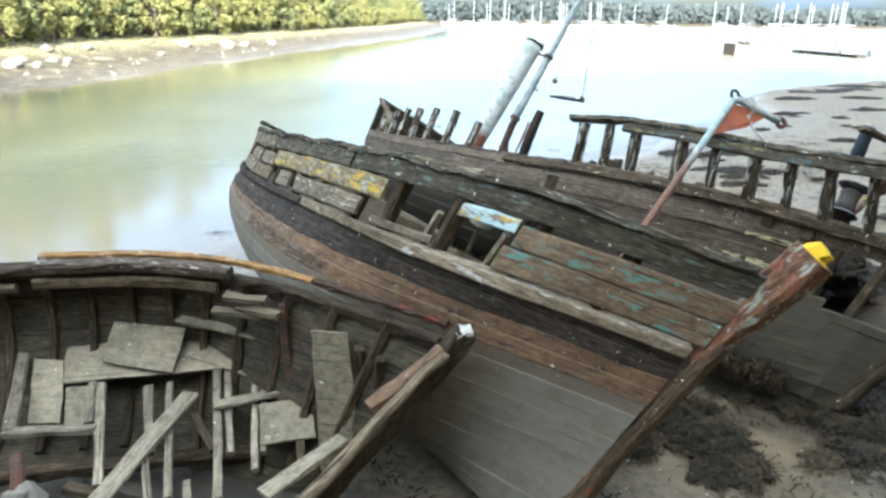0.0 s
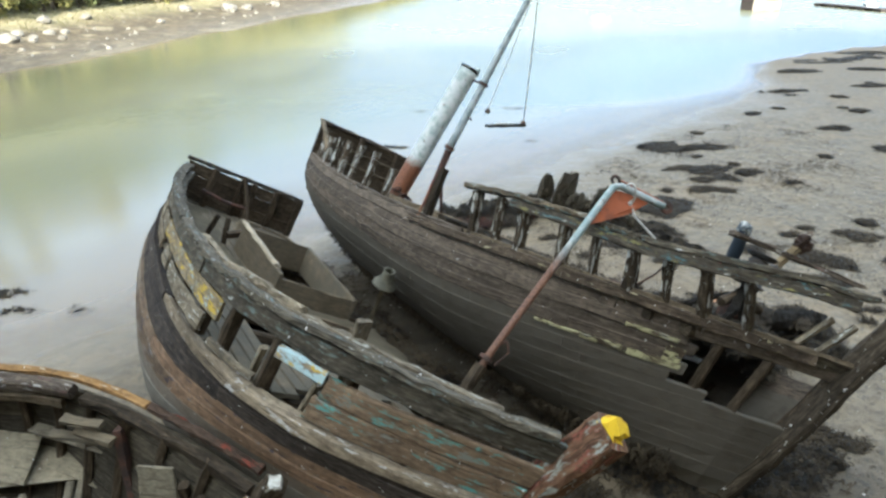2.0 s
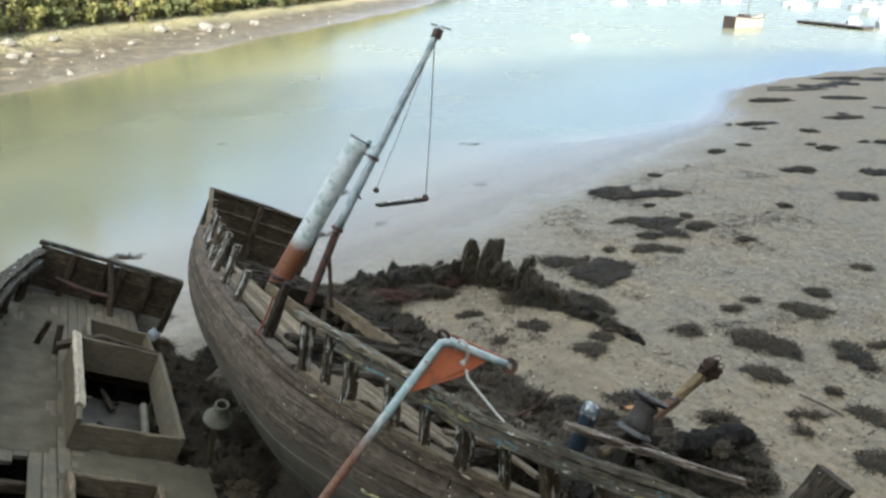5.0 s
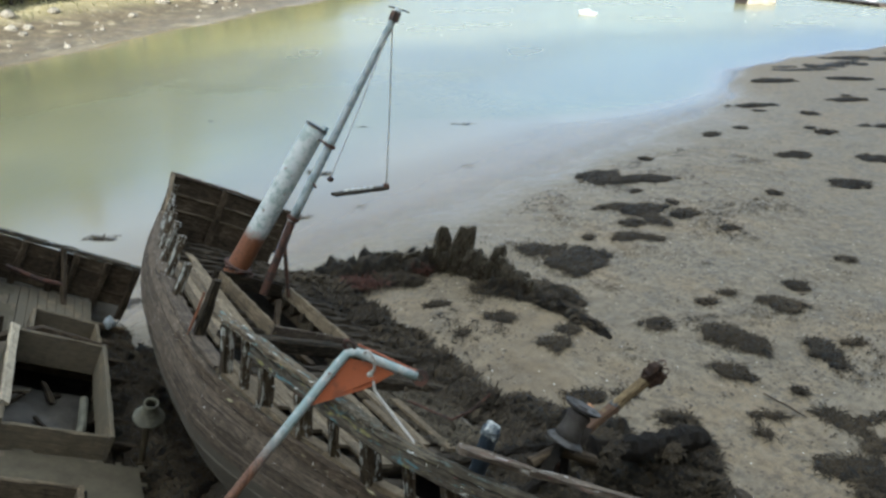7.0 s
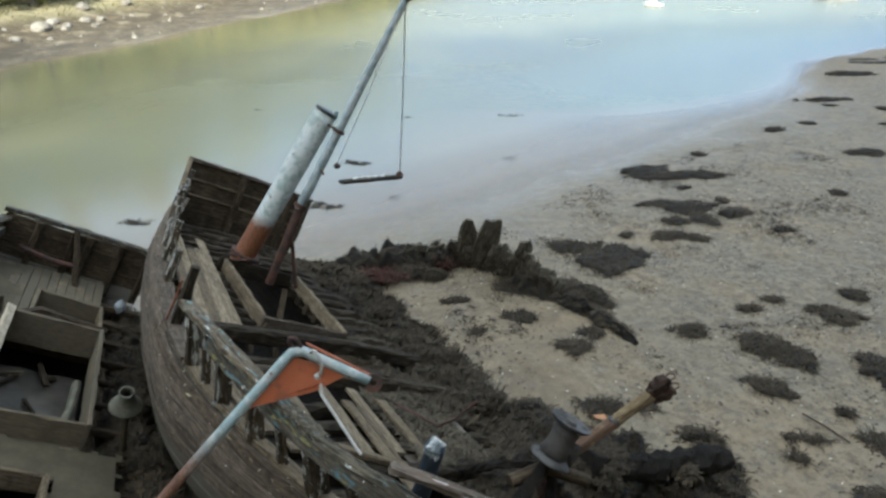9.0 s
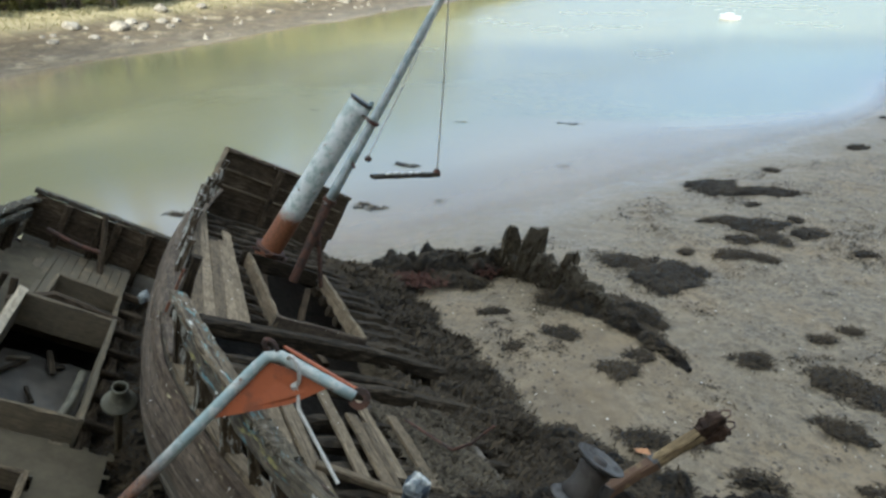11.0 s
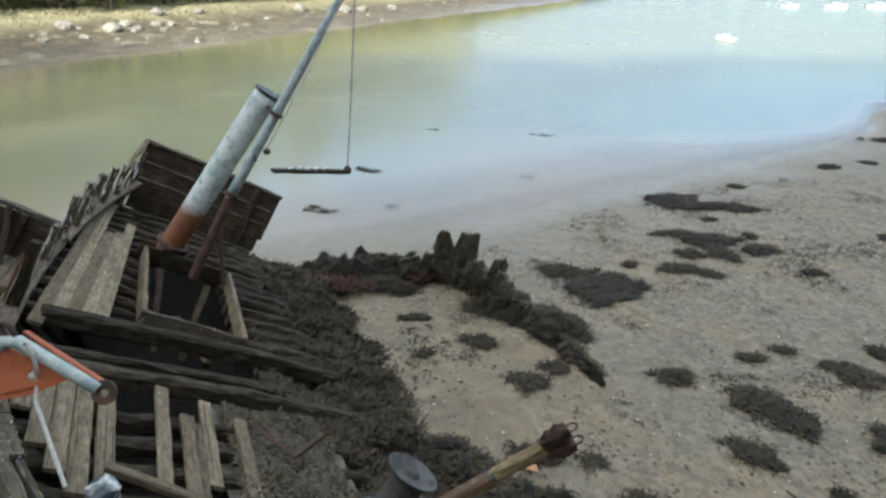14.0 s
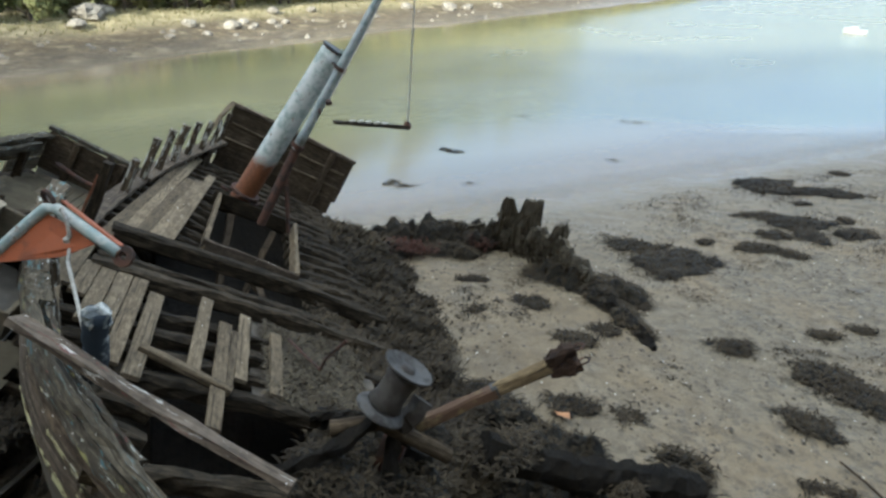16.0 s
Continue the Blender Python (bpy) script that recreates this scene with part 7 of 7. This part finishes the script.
for x in np.linspace(0.2, 9.3, 1500):
    v = 0.04
    while v < 0.95:
        p = POSE_C @ HC.at(float(x), v, -1)
        if p.z > ground_z(p.x, p.y) + 0.02:
            break
        v += 0.02
    for _ in range(4):
        q = POSE_C @ (HC.at(float(x), min(v + abs(rnd.gauss(0, 0.06)), 1), -1) + HC.out(float(x), v, -1) * 0.02)
        blade(fringe, q, Vector((rnd.gauss(-0.3, 0.6), rnd.gauss(-0.3, 0.6), rnd.uniform(-1.2, -0.1))).normalized(), rnd.uniform(0.05, 0.16), rnd.uniform(0.014, 0.03), Vector((-0.6, -0.6, 0.5)))
tagged(fringe.make("weed_fringe", WEED), "dark weed fringe growing along the waterline of a wreck", "seaweed", kind="stuff")
litter = Mesh()
for _ in range(11000):
    x, y = rnd.uniform(6.2, 7.6), rnd.uniform(-0.3, 0.7)
    p = Vector((x, y, -0.93 + 0.06 * noise.noise(Vector((x * 3, y * 3, 0)))))
    blade(litter, p, Vector((rnd.gauss(0, 1), rnd.gauss(0, 1), rnd.gauss(0, 0.3))).normalized(), rnd.uniform(0.03, 0.09), rnd.uniform(0.009, 0.02), Vector((0, 0, 1)))
lit = litter.make("weed_litter", WEED_DRY)
lit.matrix_world = POSE_C
tagged(lit, "grey brown weed litter heaped on a broken deck", "litter", kind="stuff")
bed = Mesh()
bed.rings([[Vector((x, y, -1.0 + 0.08 * noise.noise(Vector((x * 3, y * 3, 0))))) for y in np.linspace(-0.4, 0.85, 9)] for x in np.linspace(6.1, 7.7, 12)], closed=False)
part("bed", bed, PEBBLE, lit)

# crumbs on the mud: small weed scraps, lumps and shell chips
scraps, lumps, chips = Mesh(), Mesh(), Mesh()


def crumb(m, p, r):
    b = len(m.v)
    a0_ = rnd.random() * 6.28
    for k in range(5):
        a = a0_ + k * 1.2566
        q = r * rnd.uniform(0.6, 1.2)
        m.v.append(p + Vector((math.cos(a) * q, math.sin(a) * q * 0.8, -0.006)))
    m.v.append(p + Vector((rnd.uniform(-0.3, 0.3) * r, 0, r * rnd.uniform(0.25, 0.6))))
    for k in range(5):
        m.face((b + k, b + (k + 1) % 5, b + 5))


tries = np.random.RandomState(3).uniform(size=(48000, 2)) * np.array([13.0, 21.0]) + np.array([-1.0, 4.5])
tz = ground_height(tries[:, 0], tries[:, 1])
for (x, y), z in zip(tries.tolist(), tz.tolist()):
    if z < WATER + 0.22:
        continue
    p = Vector((x, y, 0))
    dense_here = noise.noise(p * 0.7) + 0.5 * noise.noise(p * 2.3)
    z += noise.noise(p * 0.9) * 0.045 + noise.noise(p * 3.1) * 0.028 + noise.noise(p * 9.0) * 0.016
    q = Vector((x, y, z + 0.004))
    k = rnd.random()
    if k < 0.035:
        crumb(chips, q, rnd.uniform(0.008, 0.02))
    elif k < 0.62 and dense_here > -0.12:
        crumb(lumps, q, 0.008 + 0.032 * rnd.random() ** 2)
    elif dense_here > 0.3 and (y > 11.8 or x < 5):
        for _ in range(4):
            blade(scraps, q + Vector((rnd.gauss(0, 0.04), rnd.gauss(0, 0.04), 0)), Vector((rnd.gauss(0, 1), rnd.gauss(0, 1), 0.1)).normalized(), rnd.uniform(0.03, 0.09), 0.016, Vector((0, 0, 1)))
tagged(scraps.make("weed_scraps", WEED), "scattered scraps of dark seaweed on mud", "seaweed", kind="stuff")
tagged(lumps.make("mud_lumps", PEBBLE), "small dark lumps strewn over mud", "pebbles", kind="stuff")
tagged(chips.make("shell_chips", SHELLS), "pale shell chips strewn over mud", "shells", kind="stuff")
for x, y in ((5.42, 10.45), (5.75, 9.35)):
    m = Mesh()
    blade(m, Vector((x, y, ground_z(x, y) + 0.05)), Vector((0.8, -0.5, 0.3)), 0.2, 0.1, Vector((0, 0, 1)))
    blade(m, Vector((x, y + 0.02, ground_z(x, y) + 0.06)), Vector((0.3, -0.8, 0.3)), 0.16, 0.09, Vector((0, 0, 1)))
    tagged(m.make("dead_leaf", ORANGE_LEAF), "orange brown dead leaf lying on mud", "leaf", "leaves on the mud")
stick = Mesh().tube([(8.1, 11.25, 0.08), (8.32, 11.0, 0.1), (8.53, 10.77, 0.08)], 0.014, 6, 0.1)
tagged(stick.make("stick", DARK), "thin dark stick lying on mud", "stick")

# ---- far bank: trees, rocks, moored boats ----


def tree(height, spread_, leaf, count, spray=1.0):
    """Tapered trunk, limbs and a crown of many small leaf sprays."""
    t = thing("tree", pose(0, 0, 0), "broad leaved tree in yellowing leaf on a river bank", "tree", "trees on the bank")
    trunk = Mesh()
    bend_ = rnd.uniform(-0.4, 0.4)
    trunk.tube([(0, 0, -0.6), (bend_ * 0.3, 0, height * 0.25), (bend_, 0.2, height * 0.6), (bend_ * 1.2, 0.1, height * 0.85)], 0.2, 8, 0.8, lambda u: 0.2 * (1 - 0.85 * u) + 0.02)
    centres = []
    for i in range(16):
        a, up = i * 2.4 + rnd.random(), 0.1 + 0.82 * i / 16
        reach = spread_ * (0.9 - 0.55 * abs(up - 0.4)) * rnd.uniform(0.7, 1.1)
        c = Vector((bend_ * up + math.cos(a) * reach, math.sin(a) * reach, height * up + rnd.uniform(-0.2, 0.7)))
        base = Vector((bend_ * up, 0.1, height * up * 0.8))
        trunk.tube([base, base.lerp(c, 0.5) + Vector((0, 0, 0.15)), c], 0.05, 5, 0.8, lambda u: 0.06 * (1 - 0.8 * u) + 0.008)
        centres.append((c, rnd.uniform(0.7, 1.25)))
    centres.append((Vector((bend_, 0, height * 0.95)), 1.0))
    part("trunk", trunk, BARK, t)
    crown = Mesh()
    for c, r in centres:
        for _ in range(count):
            d = Vector((rnd.gauss(0, 1), rnd.gauss(0, 1), rnd.gauss(0, 0.8)))
            d = d.normalized() * r * rnd.random() ** 0.4 * spread_ * 0.27
            s = rnd.uniform(0.09, 0.24) * spray
            n_ = (d.normalized() + Vector((rnd.gauss(0, 0.6), rnd.gauss(0, 0.6), rnd.gauss(0, 0.6)))).normalized()
            u_ = n_.cross(Vector((rnd.random(), rnd.random(), rnd.random()))).normalized() * s
            w_ = n_.cross(u_).normalized() * s * 0.7
            b = len(crown.v)
            p = c + d
            crown.v.extend([p - u_, p - w_, p + u_, p + w_])
            crown.face((b, b + 1, b + 2, b + 3))
    part("crown", crown, leaf, t)
    return t


kinds = [tree(8.5, 3.2, LEAF[0], 95), tree(7.0, 3.4, LEAF[1], 95), tree(9.5, 3.3, LEAF[2], 90), tree(4.2, 2.5, LEAF[0], 70), tree(10.0, 3.6, LEAF[1], 95), tree(3.0, 2.2, LEAF[1], 60)]
spots = []
y = 14.0
while y < 330:
    back = 15.5 + rnd.uniform(-1, 1.5)
    for row in range(3):
        x = left_shore(y) - back - row * 5 - rnd.uniform(0, 2)
        spots.append((x, y + rnd.uniform(-1.5, 1.5), (rnd.choice((3, 5, 0, 1)) if row == 0 else rnd.choice((0, 1, 2, 4)))))
    for k in range(1):
        spots.append((left_shore(y) - 15.0 - rnd.uniform(0, 2.0), y + 2.1 * k + rnd.uniform(-0.8, 0.8), rnd.choice((3, 5))))
    y += 4.2 if y < 120 else 7.0
used = set()
for x, y, k in spots:
    m = pose(x, y, ground_z(x, y), 0, 0, rnd.uniform(0, 360))
    if k not in used:
        used.add(k)
        kinds[k].matrix_world = m
    else:
        copy_thing(kinds[k], m)

# tall trees on the slope behind the bank
high_trees = [tree(17.0, 4.6, LEAF[0], 170, 2.0), tree(20.0, 5.0, LEAF[0], 170, 2.1), tree(15.0, 4.4, LEAF[1], 160, 1.9)]
grove = []
y = -22.0
while y < 150:
    for row in range(3):
        if row < 2 or noise.noise(Vector((y * 0.11, 2.0, 0))) > -0.1:
            grove.append((left_shore(y) - 19 - row * 6 - rnd.uniform(0, 3), y + rnd.uniform(-2, 2)))
    y += 5.6
for i, (x, y) in enumerate(grove):
    m = pose(x, y, ground_z(x, y), 0, 0, rnd.uniform(0, 360))
    if i < 3:
        high_trees[i].matrix_world = m
    else:
        copy_thing(high_trees[rnd.choice((0, 0, 1, 2, 2))], m)

# unseen trees on the rise behind the viewpoint, added to block the sun
tall = [tree(13.0, 4.6, LEAF[1], 150), tree(12.0, 4.8, LEAF[0], 150)]
shade_hill = []
for x in np.arange(-62, 42, 4.4):
    for row in range(3):
        shade_hill.append((x + rnd.uniform(-1, 1), -17.5 + 0.22 * x - row * 5.0 + rnd.uniform(-1, 1)))
for i, (x, y) in enumerate(shade_hill):
    m = pose(x, y, ground_z(x, y), 0, 0, rnd.uniform(0, 360))
    if i < 2:
        tall[i].matrix_world = m
    else:
        copy_thing(tall[i % 2], m)


def rock(x, y, r):
    m = Mesh()
    rings, n = [], 10
    seed = Vector((x, y, 3))
    for v in np.linspace(0.02, 0.98, 7):
        a = v * math.pi
        ring = []
        for j in range(n):
            b = 2 * math.pi * j / n
            d = Vector((math.sin(a) * math.cos(b), math.sin(a) * math.sin(b), math.cos(a) * 0.62))
            ring.append(d * r * (1 + 0.35 * noise.noise(d * 1.7 + seed)))
        rings.append(ring)
    m.rings(rings[::-1])
    ob = m.make("rock", ROCK)
    ob.location = (x, y, ground_z(x, y) + r * 0.3)
    tagged(ob, "pale weathered rock on the far river bank", "rock", "rocks on the bank")


for x, y, r in ((-35.2, 46.4, 0.75), (-36.5, 49, 0.5), (-35, 48.7, 0.4), (-34, 47.3, 0.3), (-37.5, 44, 0.6), (-33.5, 50, 0.35), (-36, 52, 0.45), (-35.5, 53.2, 0.4), (-41.5, 38, 1.2), (-42.5, 40, 0.9), (-38, 60, 0.5), (-33, 64, 0.4), (-36, 75, 0.8), (-33, 80, 1.0), (-32, 83, 0.7), (-40, 36, 0.7), (-33.4, 42, 0.4), (-34, 39, 0.35), (-31, 90, 0.7), (-38.5, 55, 0.6)):
    rock(x, y, r)

stones = Mesh()
for _ in range(420):
    y = 22 + 95 * rnd.random() ** 1.5
    x = left_shore(y) - rnd.uniform(1.0, 10.5)
    if noise.noise(Vector((x * 0.25, y * 0.12, 0))) < -0.05:
        continue
    r, b = 0.05 + 0.25 * rnd.random() ** 4, len(stones.v)
    p = Vector((x, y, ground_z(x, y)))
    for k in range(6):
        stones.v.append(p + Vector((math.cos(k * 1.047) * r * rnd.uniform(0.7, 1.3), math.sin(k * 1.047) * r * rnd.uniform(0.7, 1.3), -0.03)))
    for k in range(6):
        stones.v.append(p + Vector((math.cos(k * 1.047) * r * 0.6, math.sin(k * 1.047) * r * 0.6, r * rnd.uniform(0.4, 0.8))))
    for k in range(6):
        stones.face((b + k, b + (k + 1) % 6, b + 6 + (k + 1) % 6, b + 6 + k))
    stones.face([b + 6 + k for k in range(6)])
tagged(stones.make("bank_stones", ROCK), "small pale stones strewn along the far bank", "stones", kind="stuff")
bank_grass = Mesh()
for _ in range(4500):
    y = 12 + 120 * rnd.random() ** 1.6
    x = left_shore(y) - rnd.uniform(11, 18)
    p = Vector((x, y, ground_z(x, y)))
    blade(bank_grass, p, Vector((rnd.gauss(0, 0.4), rnd.gauss(0, 0.4), 1)).normalized(), rnd.uniform(0.15, 0.45), 0.07, Vector((1, 0, 0)))
tagged(bank_grass.make("bank_grass", GRASS), "dry yellow grass along the far bank", "grass", kind="stuff")

woods = Mesh()
for _ in range(24000):
    x = rnd.uniform(-260, 620)
    y = 352 + rnd.uniform(0, 30) + 0.00012 * (x - 80) ** 2
    top = max(5.5, 12.0 - 0.038 * max(0, x - 20)) + 2.0 * noise.noise(Vector((x * 0.02, 0, 0))) + 2.4 * noise.noise(Vector((x * 0.09, 4, 0))) + 1.6 * noise.noise(Vector((x * 0.25, 8, 0)))
    p = Vector((x, y, 0.5 + rnd.random() ** 0.7 * top))
    s = rnd.uniform(0.7, 1.7)
    u_ = Vector((rnd.gauss(0, 1), rnd.gauss(0, 0.5), rnd.gauss(0, 0.4))).normalized() * s
    w_ = Vector((rnd.gauss(0, 0.3), rnd.gauss(0, 0.3), 1)).normalized() * s * 0.8
    b = len(woods.v)
    woods.v.extend([p - u_, p - w_, p + u_, p + w_])
    woods.face((b, b + 1, b + 2, b + 3))
for i in range(110):
    x0 = -260 + 8 * i
    y0 = 384 + 0.00012 * (x0 - 80) ** 2
    b = len(woods.v)
    for x in (x0, x0 + 8):
        top = max(5.5, 12.0 - 0.038 * max(0, x - 20)) + 2.0 * noise.noise(Vector((x * 0.02, 0, 0))) + 2.4 * noise.noise(Vector((x * 0.09, 4, 0)))
        woods.v.extend([Vector((x, y0, 0)), Vector((x, y0 + 4, max(4, top * 0.85)))])
    woods.face((b, b + 2, b + 3, b + 1))
tagged(woods.make("far_woods", HAZE_LEAF), "woods behind a marina, coloured grey green for haze", "woods", kind="stuff")


def yacht():
    t = thing("moored_yacht", pose(0, 0, 0), "white sailing yacht moored with bare mast", "yacht", "moored yachts")
    h = Mesh()
    rings = []
    for x, w, s in ((-4.4, 1.1, 0.95), (-3, 1.35, 0.92), (0, 1.5, 0.9), (2.5, 1.1, 1.0), (4.0, 0.45, 1.12), (4.7, 0.06, 1.2)):
        rings.append([(x, -w, s), (x, -w * 0.85, 0.2), (x, -w * 0.4, -0.3), (x, w * 0.4, -0.3), (x, w * 0.85, 0.2), (x, w, s)])
    h.rings(rings)
    part("hull", h, GELCOAT, t)
    part("cabin", Mesh().sweep([(-1.6, 0, 1.1), (1.8, 0, 1.05)], 1.5, 0.5, (0, 0, 1), 0.0, 0.25, step=1.5), GELCOAT, t)
    part("window", Mesh().sweep([(-1.2, 0, 1.16), (1.3, 0, 1.12)], 1.52, 0.16, (0, 0, 1), 0.0, 0.1, step=1.5), GLASSY, t)
    part("mast", Mesh().tube([(0.8, 0, 1.2), (0.8, 0, 9.2)], 0.085, 6, 3.0), ALLOY, t)
    part("boom", Mesh().tube([(0.8, 0, 2.2), (-3.0, 0, 2.3)], 0.12, 6, 2.0), GELCOAT, t)
    return t


first = yacht()
first.matrix_world = pose(30, 262, WATER, 0, 0, 20)
for i in range(58):
    x = rnd.uniform(-28, 250)
    y = rnd.uniform(225, 325) - 0.12 * max(0, x - 60)
    copy_thing(first, pose(x, y, WATER, 0, 0, rnd.uniform(-40, 40) + (180 if rnd.random() < 0.5 else 0)))


def dinghy(x, y, turn, size):
    t = thing("moored_motorboat", pose(x, y, WATER, 0, 0, turn), "small white motorboat moored on the river", "motorboat", "moored motorboats")
    h = Mesh()
    h.rings([[(a * size, -w * size, s * size), (a * size, -w * 0.7 * size, -0.1), (a * size, w * 0.7 * size, -0.1), (a * size, w * size, s * size)] for a, w, s in ((-1, 0.36, 0.32), (0, 0.42, 0.32), (0.7, 0.26, 0.4), (1.05, 0.03, 0.46))])
    part("hull", h, GELCOAT, t)
    part("cuddy", Mesh().sweep([(-0.25 * size, 0, 0.42 * size), (0.4 * size, 0, 0.4 * size)], 0.5 * size, 0.3 * size, (0, 0, 1), 0, 0.25), GELCOAT, t)
    part("window", Mesh().sweep([(-0.2 * size, 0, 0.47 * size), (0.42 * size, 0, 0.45 * size)], 0.46 * size, 0.12 * size, (0, 0, 1), 0, 0.2), GLASSY, t)


dinghy(9.9, 74.6, 150, 0.95)
for x, y, a, s in ((44.8, 94, 75, 1.9), (47.5, 92, 75, 2.3), (51, 94, 70, 2.4), (56, 98, 35, 2.2), (61, 120.6, 15, 3.2), (64, 134, 10, 2.4), (54.5, 137, 10, 2.0), (65, 151, 10, 2.4), (58, 150, 0, 2.2), (43.3, 174, 5, 2.2), (34, 165, 0, 2.0), (50, 165, 5, 2.2), (72, 125, 20, 3.0), (25, 160, 0, 1.6)):
    dinghy(x, y, a, s)
pontoon = thing("pontoon", pose(0, 0, 0), "long low dark floating pontoon beside moored motorboats", "pontoon")
part("deck", Mesh().sweep([(40.8, 99.2, WATER + 0.3), (42.2, 93, WATER + 0.3), (43.5, 87, WATER + 0.3)], 1.4, 0.12, (0, 0, 1), 0.01, step=1.0), BARGE, pontoon)
for i in range(5):
    q = Vector((40.9, 98.6, WATER + 0.1)).lerp(Vector((43.4, 87.6, WATER + 0.1)), i / 4)
    part("float", Mesh().sweep([q - Vector((0.15, -0.7, 0)), q + Vector((0.15, -0.7, 0))], 1.2, 0.34, (0, 0, 1), 0.01), BARGE, pontoon)
barge = thing("moored_barge", pose(31.2, 91.2, WATER, 0, 0, 25), "old dark brown workboat with tan side moored on the river", "workboat")
hb = Mesh()
hb.rings([[(a, -w, s), (a, -w * 0.8, -0.3), (a, w * 0.8, -0.3), (a, w, s)] for a, w, s in ((-2.4, 1.05, 1.35), (-1.2, 1.2, 1.15), (0.4, 1.15, 1.05), (1.8, 0.85, 1.2), (2.6, 0.1, 1.5))])
part("hull", hb, TAN, barge, "weathered tan hull side")
part("transom", Mesh().sweep([(-2.48, -1.02, 0.55), (-2.48, 1.02, 0.55)], 0.1, 1.65, (0, 0, 1), 0, 0.1), BARGE, barge, "dark brown transom")
part("deckhouse", Mesh().sweep([(-0.9, 0, 1.35), (0.1, 0, 1.3)], 1.1, 0.5, (0, 0, 1), 0, 0.12), BARGE, barge)
part("bulwark", Mesh().sweep([(-2.4, 1.06, 1.38), (0.4, 1.16, 1.08), (1.8, 0.86, 1.22), (2.6, 0.1, 1.53)], 0.1, 0.12, (0, 0, 1), 0.0), BARGE, barge)
part("bulwark", Mesh().sweep([(-2.4, -1.06, 1.38), (0.4, -1.16, 1.08), (1.8, -0.86, 1.22), (2.6, -0.1, 1.53)], 0.1, 0.12, (0, 0, 1), 0.0), BARGE, barge)
part("mast", Mesh().tube([(0.1, 0, 1.2), (0.1, 0, 3.3)], 0.05, 6, 2.0), BARGE, barge)
